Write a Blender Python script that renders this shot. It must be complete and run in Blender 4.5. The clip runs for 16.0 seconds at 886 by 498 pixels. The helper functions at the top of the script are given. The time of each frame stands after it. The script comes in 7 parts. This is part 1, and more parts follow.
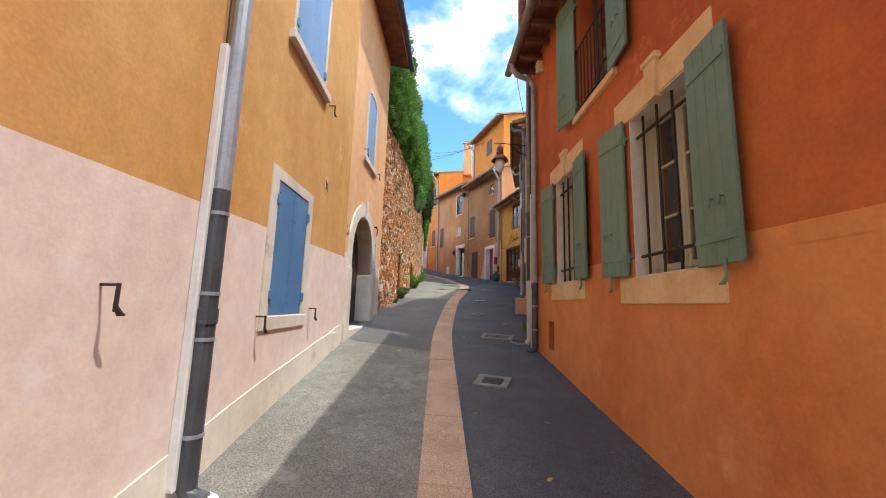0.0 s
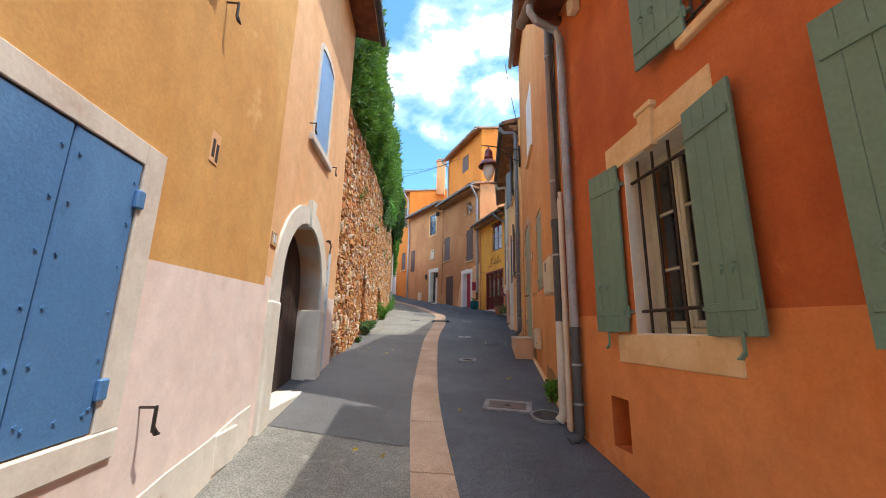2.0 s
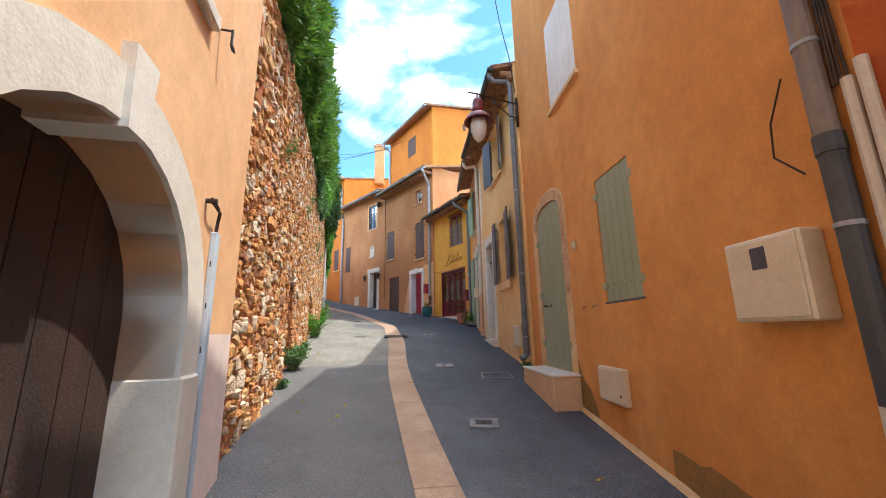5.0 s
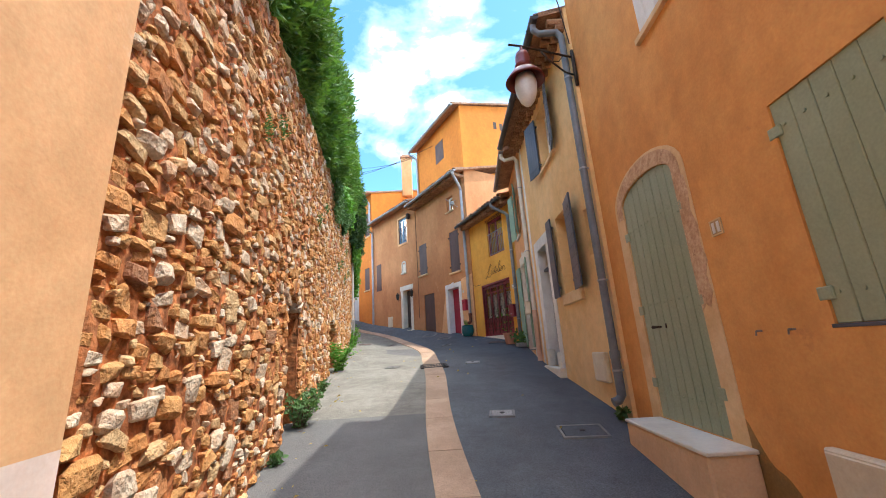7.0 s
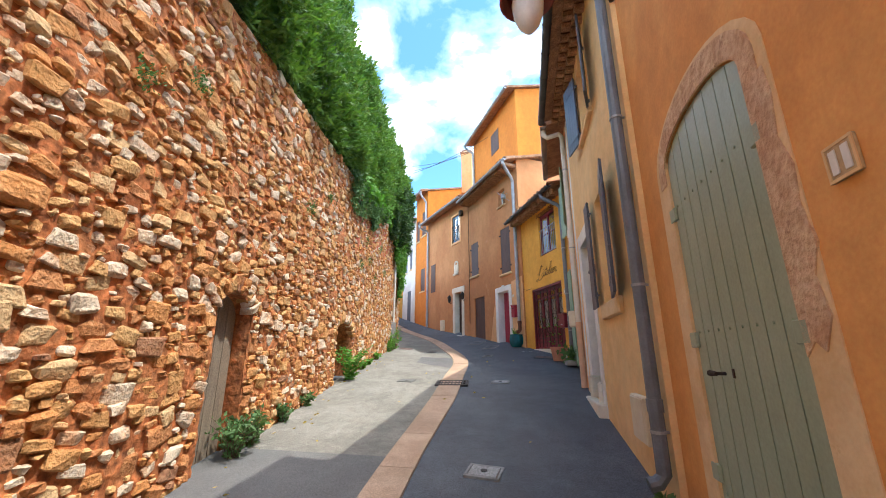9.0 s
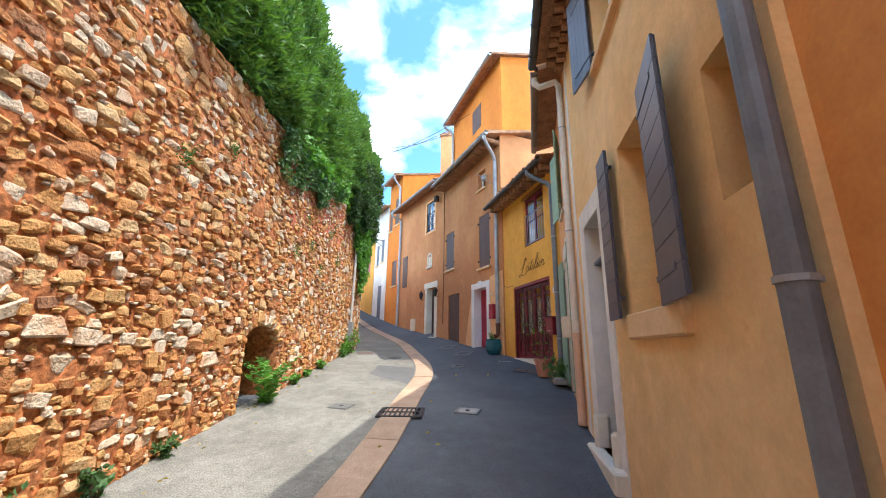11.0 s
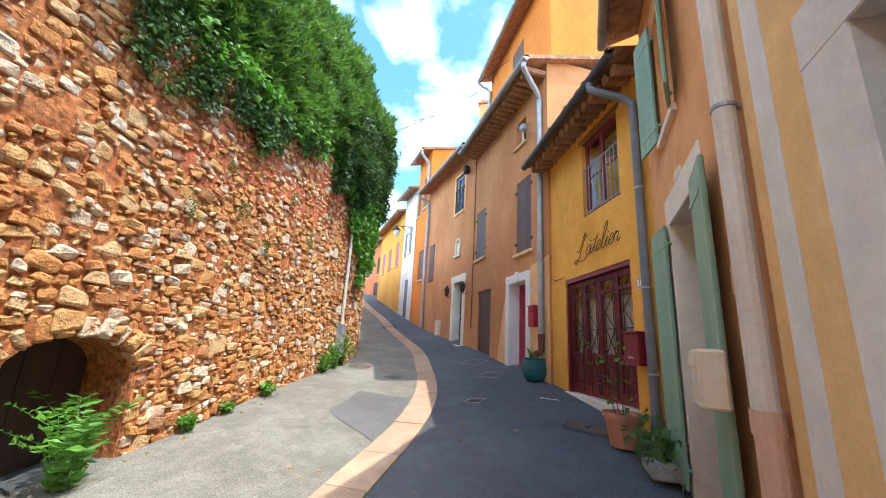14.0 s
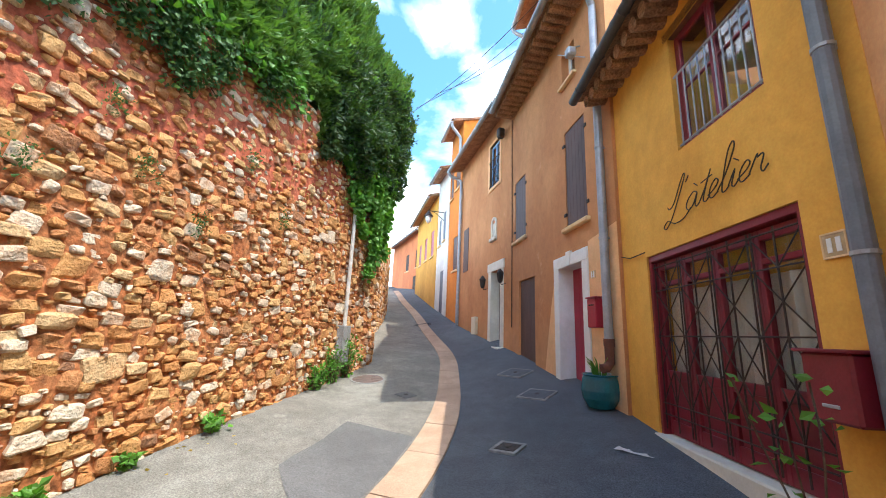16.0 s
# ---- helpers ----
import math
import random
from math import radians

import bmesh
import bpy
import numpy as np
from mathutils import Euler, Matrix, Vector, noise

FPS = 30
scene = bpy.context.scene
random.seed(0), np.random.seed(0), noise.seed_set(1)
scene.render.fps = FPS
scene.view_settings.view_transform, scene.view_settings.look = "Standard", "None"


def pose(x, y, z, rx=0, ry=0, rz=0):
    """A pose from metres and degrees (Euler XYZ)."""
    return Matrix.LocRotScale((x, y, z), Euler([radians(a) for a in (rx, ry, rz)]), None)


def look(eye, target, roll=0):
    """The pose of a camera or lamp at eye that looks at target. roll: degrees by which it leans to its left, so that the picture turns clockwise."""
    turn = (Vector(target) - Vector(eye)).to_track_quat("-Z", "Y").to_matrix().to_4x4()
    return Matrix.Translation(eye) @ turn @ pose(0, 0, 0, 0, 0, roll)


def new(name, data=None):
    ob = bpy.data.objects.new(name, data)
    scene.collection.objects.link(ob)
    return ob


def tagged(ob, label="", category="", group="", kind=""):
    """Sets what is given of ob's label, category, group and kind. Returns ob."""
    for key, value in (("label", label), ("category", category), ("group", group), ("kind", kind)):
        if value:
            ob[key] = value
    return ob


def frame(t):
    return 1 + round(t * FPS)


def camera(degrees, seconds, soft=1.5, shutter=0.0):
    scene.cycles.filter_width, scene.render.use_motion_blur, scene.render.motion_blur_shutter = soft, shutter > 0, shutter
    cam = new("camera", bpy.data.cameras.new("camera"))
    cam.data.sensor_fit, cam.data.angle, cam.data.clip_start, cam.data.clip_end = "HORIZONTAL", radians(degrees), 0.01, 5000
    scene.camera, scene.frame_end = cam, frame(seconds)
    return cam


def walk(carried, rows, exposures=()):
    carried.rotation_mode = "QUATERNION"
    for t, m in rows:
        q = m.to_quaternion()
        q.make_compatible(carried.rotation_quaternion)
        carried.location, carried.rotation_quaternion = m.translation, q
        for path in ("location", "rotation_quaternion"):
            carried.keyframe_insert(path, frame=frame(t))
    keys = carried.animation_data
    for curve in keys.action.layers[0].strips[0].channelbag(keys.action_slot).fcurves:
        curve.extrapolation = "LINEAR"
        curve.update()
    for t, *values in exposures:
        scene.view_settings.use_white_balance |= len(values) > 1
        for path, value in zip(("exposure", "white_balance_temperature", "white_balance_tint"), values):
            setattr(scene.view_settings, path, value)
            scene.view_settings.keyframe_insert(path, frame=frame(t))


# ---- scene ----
cam = camera(99.0, 16.0, soft=1.0)
PATH = [
    (0, (1.062, -1.692, 0.967), (0.711, 0.255, 1.262), 1.7),
    (0.5, (0.87, -1.129, 1.081), (0.532, 0.819, 1.383), 1.4),
    (1, (0.779, -0.518, 1.166), (0.466, 1.429, 1.503), 1.0),
    (1.5, (0.556, 0.107, 1.235), (0.292, 2.054, 1.609), 0.8),
    (2, (0.416, 0.714, 1.325), (0.23, 2.659, 1.749), 1.2),
    (2.5, (0.24, 1.316, 1.41), (0.143, 3.26, 1.868), 1.3),
    (3, (-0.018, 1.867, 1.517), (-0.006, 3.812, 1.983), 0.8),
    (3.5, (-0.17, 2.464, 1.627), (-0.067, 4.412, 2.071), 0.0),
    (4, (-0.36, 2.983, 1.721), (-0.2, 4.931, 2.145), -0.0),
    (6.5, (-0.954, 5.458, 2.027), (-0.791, 7.4, 2.476), -3.2),
    (7, (-0.725, 5.879, 2.124), (-0.708, 7.814, 2.628), -3.6),
    (7.5, (-0.328, 6.205, 2.138), (-0.486, 8.128, 2.664), -3.5),
    (8, (-0.018, 6.581, 2.166), (-0.345, 8.484, 2.686), -2.7),
    (8.5, (0.185, 7.031, 2.254), (-0.218, 8.919, 2.774), -1.3),
    (9, (0.487, 7.472, 2.316), (0.089, 9.36, 2.844), 0.1),
    (11.5, (0.572, 10.281, 2.745), (0.263, 12.192, 3.248), 0.9),
    (12, (0.632, 10.886, 2.823), (0.302, 12.794, 3.324), 1.1),
    (12.5, (0.658, 11.519, 2.907), (0.284, 13.417, 3.415), 1.5),
    (13, (0.765, 12.139, 3.012), (0.323, 14.023, 3.517), 2.4),
    (13.5, (0.68, 12.74, 3.082), (0.17, 14.608, 3.584), 3.0),
    (14, (0.677, 13.32, 3.109), (0.099, 15.172, 3.594), 3.2),
    (14.5, (0.668, 13.918, 3.181), (0.016, 15.752, 3.642), 2.8),
    (15, (0.56, 14.5, 3.266), (-0.155, 16.316, 3.702), 2.5),
    (15.5, (0.524, 15.09, 3.312), (-0.245, 16.885, 3.744), 2.3),
    (16, (0.449, 15.605, 3.369), (-0.369, 17.376, 3.807), 2.5),
]
walk(cam, [(t, look(e, g, r)) for t, e, g, r in PATH], [(0, 1.5), (4, 1.82), (7, 1.9), (9, 1.95), (12.5, 2.06), (16, 2.08)])


# ---------- world and sun ----------
SUN_WAY = Vector((0.43, -0.06, 1.0)).normalized()
world = bpy.data.worlds.new("sky")
scene.world = world
world.use_nodes = True
wn, wl = world.node_tree.nodes, world.node_tree.links
wn.clear()
sky = wn.new("ShaderNodeTexSky")
sky.sky_type, sky.sun_disc = "NISHITA", False
sky.sun_elevation, sky.sun_rotation = math.asin(SUN_WAY.z), radians(98)
sky.air_density, sky.dust_density, sky.ozone_density = 1.0, 0.4, 1.6
w_coord, w_map, w_noise, w_ramp = (wn.new("ShaderNode" + k) for k in ("TexCoord", "Mapping", "TexNoise", "ValToRGB"))
w_map.inputs["Scale"].default_value = (1.0, 1.0, 1.7)
w_map.inputs["Location"].default_value = (0.35, 0.1, 0.2)
w_noise.inputs["Scale"].default_value, w_noise.inputs["Detail"].default_value = 3.7, 10
w_noise.inputs["Roughness"].default_value, w_noise.inputs["Distortion"].default_value = 0.55, 0.25
w_ramp.color_ramp.elements[0].position, w_ramp.color_ramp.elements[1].position = 0.45, 0.8
for at_, v_ in ((0.525, 0.016), (0.6, 0.11)):
    w_ramp.color_ramp.elements.new(at_).color = (v_, v_, v_, 1)
w_tint = wn.new("ShaderNodeMix")
w_tint.data_type, w_tint.blend_type = "RGBA", "MULTIPLY"
w_tint.inputs["Factor"].default_value, w_tint.inputs["B"].default_value = 1.0, (0.62, 1.0, 1.12, 1)
w_sky, w_cloud, w_mix, w_out = (wn.new("ShaderNode" + k) for k in ("Background", "Background", "MixShader", "OutputWorld"))
w_sky.inputs["Strength"].default_value = 0.11
w_cloud.inputs["Color"].default_value, w_cloud.inputs["Strength"].default_value = (1.0, 0.98, 0.95, 1), 10.0
for a, b in ((w_coord.outputs["Generated"], w_map.inputs["Vector"]), (w_map.outputs[0], w_noise.inputs["Vector"]), (w_noise.outputs[0], w_ramp.inputs[0]),
             (w_ramp.outputs[0], w_mix.inputs[0]), (sky.outputs[0], w_tint.inputs["A"]), (w_tint.outputs["Result"], w_sky.inputs["Color"]), (w_sky.outputs[0], w_mix.inputs[1]),
             (w_cloud.outputs[0], w_mix.inputs[2]), (w_mix.outputs[0], w_out.inputs["Surface"])):
    wl.new(a, b)
sun = new("sun", bpy.data.lights.new("sun", "SUN"))
sun.data.energy, sun.data.angle, sun.data.color = 1.3, radians(0.6), (1.0, 0.95, 0.86)
sun.matrix_world = look(SUN_WAY * 40, (0, 0, 0))


# ---------- materials ----------
def material(name, color, color2=None, rough=0.85, scale=1.5, fine=40.0, bump=0.25, metal=0.0, streak=0.0, vary=0.0, spot=None, spot_at=0.62, mix=0.22, mottle=0.06):
    """Plaster, paint, stone or metal: two colours over two noises, a fine relief, vertical streaks, spots, a change from piece to piece."""
    m = bpy.data.materials.new(name)
    m.use_nodes = True
    nt = m.node_tree
    n, l = nt.nodes, nt.links
    b = n["Principled BSDF"]
    b.inputs["Roughness"].default_value, b.inputs["Metallic"].default_value = rough, metal
    color2 = color2 or tuple(c * 0.8 for c in color)
    geo = n.new("ShaderNodeTexCoord")
    pos = n.new("ShaderNodeNewGeometry")
    mp = n.new("ShaderNodeMapping")
    mp.inputs["Scale"].default_value = (1, 1, 1 - 0.85 * min(1, streak))
    l.new(pos.outputs["Position"], mp.inputs["Vector"])
    big, small = n.new("ShaderNodeTexNoise"), n.new("ShaderNodeTexNoise")
    big.inputs["Scale"].default_value, big.inputs["Detail"].default_value, big.inputs["Roughness"].default_value = scale, 6, 0.62
    small.inputs["Scale"].default_value, small.inputs["Detail"].default_value = fine, 5
    l.new(mp.outputs[0], big.inputs["Vector"])
    l.new(pos.outputs["Position"], small.inputs["Vector"])
    r = n.new("ShaderNodeValToRGB")
    r.color_ramp.elements[0].position, r.color_ramp.elements[1].position = 0.41, 0.61
    r.color_ramp.elements[0].color, r.color_ramp.elements[1].color = (*color2, 1), (*color, 1)
    l.new(big.outputs[0], r.inputs[0])
    out = r.outputs[0]
    f = n.new("ShaderNodeMix")
    f.data_type, f.blend_type = "RGBA", "OVERLAY"
    f.inputs["Factor"].default_value = 0.35 * mix
    l.new(out, f.inputs["A"])
    grain = n.new("ShaderNodeMapRange")
    grain.inputs["From Min"].default_value, grain.inputs["From Max"].default_value = 0.3, 0.7
    l.new(small.outputs[0], grain.inputs[0])
    l.new(grain.outputs[0], f.inputs["B"])
    out = f.outputs["Result"]
    mo, mv, mh = n.new("ShaderNodeTexNoise"), n.new("ShaderNodeMapRange"), n.new("ShaderNodeHueSaturation")
    mo.inputs["Scale"].default_value, mo.inputs["Detail"].default_value, mo.inputs["Roughness"].default_value = scale * 5.5, 10, 0.72
    mv.inputs["From Min"].default_value, mv.inputs["From Max"].default_value = 0.32, 0.68
    mv.inputs["To Min"].default_value, mv.inputs["To Max"].default_value = 1 - mottle, 1 + mottle
    l.new(pos.outputs["Position"], mo.inputs["Vector"])
    l.new(mo.outputs[0], mv.inputs[0])
    l.new(mv.outputs[0], mh.inputs["Value"])
    l.new(out, mh.inputs["Color"])
    out = mh.outputs[0]
    if spot:
        s = n.new("ShaderNodeTexNoise")
        s.inputs["Scale"].default_value, s.inputs["Detail"].default_value, s.inputs["Roughness"].default_value = scale * 1.9, 8, 0.7
        off = n.new("ShaderNodeVectorMath")
        off.inputs[1].default_value = (7.3, 3.1, 5.7)
        l.new(pos.outputs["Position"], off.inputs[0])
        l.new(off.outputs[0], s.inputs["Vector"])
        sr = n.new("ShaderNodeValToRGB")
        sr.color_ramp.elements[0].position, sr.color_ramp.elements[1].position = spot_at, spot_at + 0.09
        l.new(s.outputs[0], sr.inputs[0])
        sm = n.new("ShaderNodeMix")
        sm.data_type = "RGBA"
        l.new(sr.outputs[0], sm.inputs["Factor"])
        l.new(out, sm.inputs["A"])
        sm.inputs["B"].default_value = (*spot, 1)
        out = sm.outputs["Result"]
    if vary:
        oi, h = n.new("ShaderNodeObjectInfo"), n.new("ShaderNodeHueSaturation")
        add, fr, mr = n.new("ShaderNodeMath"), n.new("ShaderNodeMath"), n.new("ShaderNodeMapRange")
        fr.operation = "FRACT"
        l.new(oi.outputs["Random"], add.inputs[0])
        l.new(pos.outputs["Random Per Island"], add.inputs[1])
        l.new(add.outputs[0], fr.inputs[0])
        l.new(fr.outputs[0], mr.inputs[0])
        mr.inputs["To Min"].default_value, mr.inputs["To Max"].default_value = 1 - vary, 1 + vary
        l.new(mr.outputs[0], h.inputs["Value"])
        l.new(out, h.inputs["Color"])
        out = h.outputs[0]
    l.new(out, b.inputs["Base Color"])
    bp = n.new("ShaderNodeBump")
    bp.inputs["Strength"].default_value, bp.inputs["Distance"].default_value = bump, 0.02
    l.new(small.outputs[0], bp.inputs["Height"])
    bp2 = n.new("ShaderNodeBump")
    bp2.inputs["Strength"].default_value, bp2.inputs["Distance"].default_value = bump * 0.8, 0.06
    l.new(big.outputs[0], bp2.inputs["Height"])
    l.new(bp2.outputs[0], bp.inputs["Normal"])
    l.new(bp.outputs[0], b.inputs["Normal"])
    return m


def plaster(name, color, color2, spot=None, at=0.63, streak=0.55):
    return material(name, color, color2, 0.92, 0.9, 45, 0.06, streak=streak, spot=spot, spot_at=at, mix=0.22, mottle=0.1)


RED = plaster("red_plaster", (0.56, 0.155, 0.042), (0.45, 0.10, 0.026), (0.62, 0.20, 0.065), 0.6)
RED_LOW = plaster("orange_plaster_low", (0.74, 0.29, 0.10), (0.66, 0.215, 0.062), (0.78, 0.36, 0.16), 0.6)
ORANGE = plaster("orange_plaster", (0.76, 0.365, 0.115), (0.68, 0.29, 0.08), (0.55, 0.24, 0.085), 0.66)
CREAM = plaster("cream_plaster", (0.84, 0.58, 0.29), (0.78, 0.50, 0.22), (0.72, 0.41, 0.15), 0.66)
PEACH57 = plaster("apricot_plaster", (0.76, 0.39, 0.17), (0.70, 0.32, 0.12), (0.80, 0.46, 0.24))
YELLOW = plaster("yellow_plaster", (0.78, 0.42, 0.075), (0.70, 0.35, 0.055), (0.62, 0.29, 0.055), 0.68)
BROWN = plaster("brown_plaster", (0.58, 0.27, 0.115), (0.49, 0.205, 0.08), (0.64, 0.33, 0.17))
TOWER = plaster("bright_orange_plaster", (0.70, 0.23, 0.03), (0.62, 0.185, 0.022), (0.74, 0.31, 0.09), 0.66)
OCHRE = plaster("ochre_plaster", (0.70, 0.39, 0.125), (0.63, 0.32, 0.09), (0.74, 0.44, 0.18), 0.62)
PINK = plaster("pale_pink_plaster", (0.85, 0.71, 0.63), (0.81, 0.64, 0.55), (0.85, 0.74, 0.67), 0.58)
PEACH = plaster("peach_plaster", (0.82, 0.49, 0.25), (0.77, 0.43, 0.205), (0.83, 0.54, 0.31), 0.6)
WHITEWASH = plaster("white_plaster", (0.78, 0.76, 0.72), (0.68, 0.66, 0.62), (0.6, 0.58, 0.55), 0.66)
FARRED = plaster("far_red_plaster", (0.72, 0.25, 0.10), (0.64, 0.2, 0.08))
PLINTH = plaster("plinth_limewash", (0.76, 0.70, 0.60), (0.66, 0.58, 0.48), (0.58, 0.46, 0.36), 0.6)
SURROUND = material("cream_stone", (0.80, 0.58, 0.33), (0.72, 0.48, 0.24), 0.9, 3.0, 45, 0.1, spot=(0.66, 0.42, 0.2), spot_at=0.64, mix=0.15)
LIMESTONE = material("limestone", (0.78, 0.74, 0.64), (0.70, 0.65, 0.54), 0.88, 2.2, 50, 0.15, spot=(0.60, 0.53, 0.43), spot_at=0.66, mix=0.15)
STEPPLASTER = plaster("step_plaster", (0.74, 0.52, 0.33), (0.68, 0.45, 0.27), (0.6, 0.38, 0.22), 0.64)
ROUGHSTONE = material("rough_door_stone", (0.70, 0.48, 0.30), (0.56, 0.33, 0.19), 0.95, 6, 26, 0.9, spot=(0.44, 0.24, 0.15), spot_at=0.6, mix=0.5)
WHITE = material("white_paint", (0.80, 0.79, 0.77), (0.74, 0.72, 0.68), 0.6, 2, 60, 0.08)
GREEN = material("grey_green_paint", (0.155, 0.262, 0.198), (0.13, 0.225, 0.17), 0.5, 1.6, 50, 0.06, streak=0.7)
MINT = material("mint_green_paint", (0.26, 0.42, 0.30), (0.21, 0.35, 0.25), 0.55, 1.6, 50, 0.1, streak=0.7)
SAGE = material("sage_paint", (0.35, 0.40, 0.28), (0.30, 0.35, 0.235), 0.42, 1.2, 50, 0.06, streak=0.7)
BLUE = material("blue_paint", (0.115, 0.27, 0.50), (0.085, 0.215, 0.43), 0.5, 1.8, 60, 0.1, streak=0.5, spot=(0.16, 0.30, 0.48), spot_at=0.66)
PALEBLUE = material("pale_blue_paint", (0.24, 0.42, 0.66), (0.2, 0.37, 0.6), 0.5, 1.8, 60, 0.08, streak=0.5)
PALEMETAL = material("pale_grey_trunking", (0.60, 0.70, 0.76), (0.52, 0.62, 0.69), 0.4, 2.5, 60, 0.05, streak=0.6)
SLATE = material("slate_grey_paint", (0.088, 0.094, 0.128), (0.068, 0.073, 0.102), 0.38, 1.6, 60, 0.1, streak=0.7)
DARKBROWN = material("dark_brown_wood", (0.075, 0.04, 0.028), (0.045, 0.026, 0.02), 0.7, 2.2, 60, 0.35, streak=0.9, spot=(0.15, 0.085, 0.045), spot_at=0.66)
SHUTBROWN = material("brown_shutter_paint", (0.115, 0.058, 0.045), (0.085, 0.043, 0.035), 0.6, 2, 60, 0.15, streak=0.7)
MAROON = material("maroon_paint", (0.22, 0.012, 0.026), (0.17, 0.01, 0.02), 0.4, 2, 60, 0.08)
CRIMSON = material("crimson_paint", (0.42, 0.02, 0.05), (0.35, 0.015, 0.04), 0.4, 2, 60, 0.05)
PINKRED = material("faded_pink_metal", (0.38, 0.07, 0.14), (0.3, 0.05, 0.1), 0.5, 3, 60, 0.1)
IRON = material("dark_iron", (0.03, 0.027, 0.026), (0.06, 0.035, 0.025), 0.6, 8, 80, 0.3, metal=0.4)
LAMPRED = material("oxblood_lamp_paint", (0.20, 0.025, 0.02), (0.16, 0.02, 0.016), 0.4, 3, 60, 0.05)
ZINC = material("grey_zinc", (0.40, 0.42, 0.46), (0.32, 0.34, 0.37), 0.5, 4, 60, 0.1, metal=0.4)
DARKPIPE = material("dark_pipe_paint", (0.075, 0.08, 0.09), (0.055, 0.058, 0.066), 0.45, 4, 60, 0.08)
GREYPIPE = material("blue_grey_pipe_paint", (0.17, 0.195, 0.23), (0.13, 0.15, 0.18), 0.45, 4, 60, 0.08)
BROWNPIPE = material("brown_grey_pipe_paint", (0.26, 0.21, 0.18), (0.2, 0.16, 0.14), 0.5, 4, 60, 0.1)
WHITEPIPE = material("off_white_plastic", (0.70, 0.66, 0.60), (0.62, 0.57, 0.50), 0.5, 3, 60, 0.05)
PINKPIPE = material("pale_peach_pipe_paint", (0.70, 0.45, 0.32), (0.62, 0.38, 0.26), 0.5, 3, 60, 0.05)
CASTIRON = material("cast_iron_drain", (0.04, 0.04, 0.045), (0.07, 0.055, 0.045), 0.65, 9, 90, 0.4, metal=0.5)
ROOFTILE = material("terracotta_roof_tile", (0.48, 0.25, 0.14), (0.32, 0.17, 0.105), 0.9, 5, 50, 0.4, vary=0.3, spot=(0.25, 0.2, 0.16), spot_at=0.62, mix=1.0)
SOFFIT = material("weathered_eave_mortar", (0.42, 0.24, 0.14), (0.28, 0.15, 0.09), 0.95, 5, 40, 0.6, spot=(0.5, 0.35, 0.24), spot_at=0.6, mix=1.0)
EAVEWOOD = material("old_eave_boards", (0.24, 0.09, 0.05), (0.14, 0.055, 0.035), 0.85, 4, 50, 0.3, spot=(0.34, 0.2, 0.13), spot_at=0.64)
TERRACOTTA = material("terracotta_pot_clay", (0.55, 0.25, 0.16), (0.47, 0.2, 0.125), 0.85, 6, 60, 0.2)
TEAL = material("teal_glazed_ceramic", (0.015, 0.16, 0.19), (0.01, 0.11, 0.14), 0.25, 5, 50, 0.1)
SOIL = material("potting_soil", (0.05, 0.032, 0.02), None, 1.0, 20, 80, 0.8, mix=1.0)
CONCRETE = material("grey_concrete", (0.36, 0.35, 0.34), (0.27, 0.265, 0.26), 0.9, 3, 60, 0.4, mix=1.0)
ASPHALT = material("dark_asphalt", (0.108, 0.118, 0.132), (0.084, 0.093, 0.106), 0.9, 0.7, 90, 0.5, spot=(0.14, 0.14, 0.145), spot_at=0.66, mix=1.6, mottle=0.16)
OLDASPHALT = material("worn_light_asphalt", (0.245, 0.235, 0.205), (0.19, 0.18, 0.155), 0.92, 1.1, 70, 0.8, spot=(0.30, 0.285, 0.245), spot_at=0.6, mix=1.2, mottle=0.2)
MIDASPHALT = material("grey_asphalt_patch", (0.15, 0.148, 0.146), (0.122, 0.12, 0.118), 0.9, 0.9, 90, 0.5, mix=1.3)
STRIP = material("ochre_concrete_strip", (0.50, 0.345, 0.24), (0.42, 0.28, 0.19), 0.9, 2.2, 90, 0.35, vary=0.08, spot=(0.33, 0.235, 0.17), spot_at=0.68, mix=1.0)
MORTAR = material("ochre_lime_mortar", (0.53, 0.205, 0.075), (0.40, 0.13, 0.043), 0.97, 2.4, 16, 1.0, spot=(0.56, 0.28, 0.12), spot_at=0.6, mix=1.6, mottle=0.25)
RENDER = material("red_lime_render", (0.52, 0.14, 0.068), (0.40, 0.095, 0.045), 0.97, 2.4, 20, 0.8, spot=(0.58, 0.25, 0.14), spot_at=0.62, mix=0.9, mottle=0.2)
GREYWOOD = material("grey_weathered_boards", (0.30, 0.24, 0.18), (0.2, 0.155, 0.115), 0.85, 3, 50, 0.4, streak=0.9, mix=0.6)
EARTH = material("dry_earth", (0.28, 0.2, 0.12), (0.2, 0.14, 0.08), 1.0, 1.5, 30, 0.6, mix=1.0)
CLOSED = material("curtain_cloth", (0.74, 0.72, 0.68), (0.64, 0.62, 0.58), 0.9, 6, 60, 0.1, streak=0.9)
PLATE = material("house_plate_enamel", (0.55, 0.40, 0.22), (0.42, 0.28, 0.14), 0.5, 9, 60, 0.1)
CREAMBOX = material("cream_meter_plastic", (0.76, 0.68, 0.52), (0.70, 0.6, 0.44), 0.5, 3, 60, 0.05)


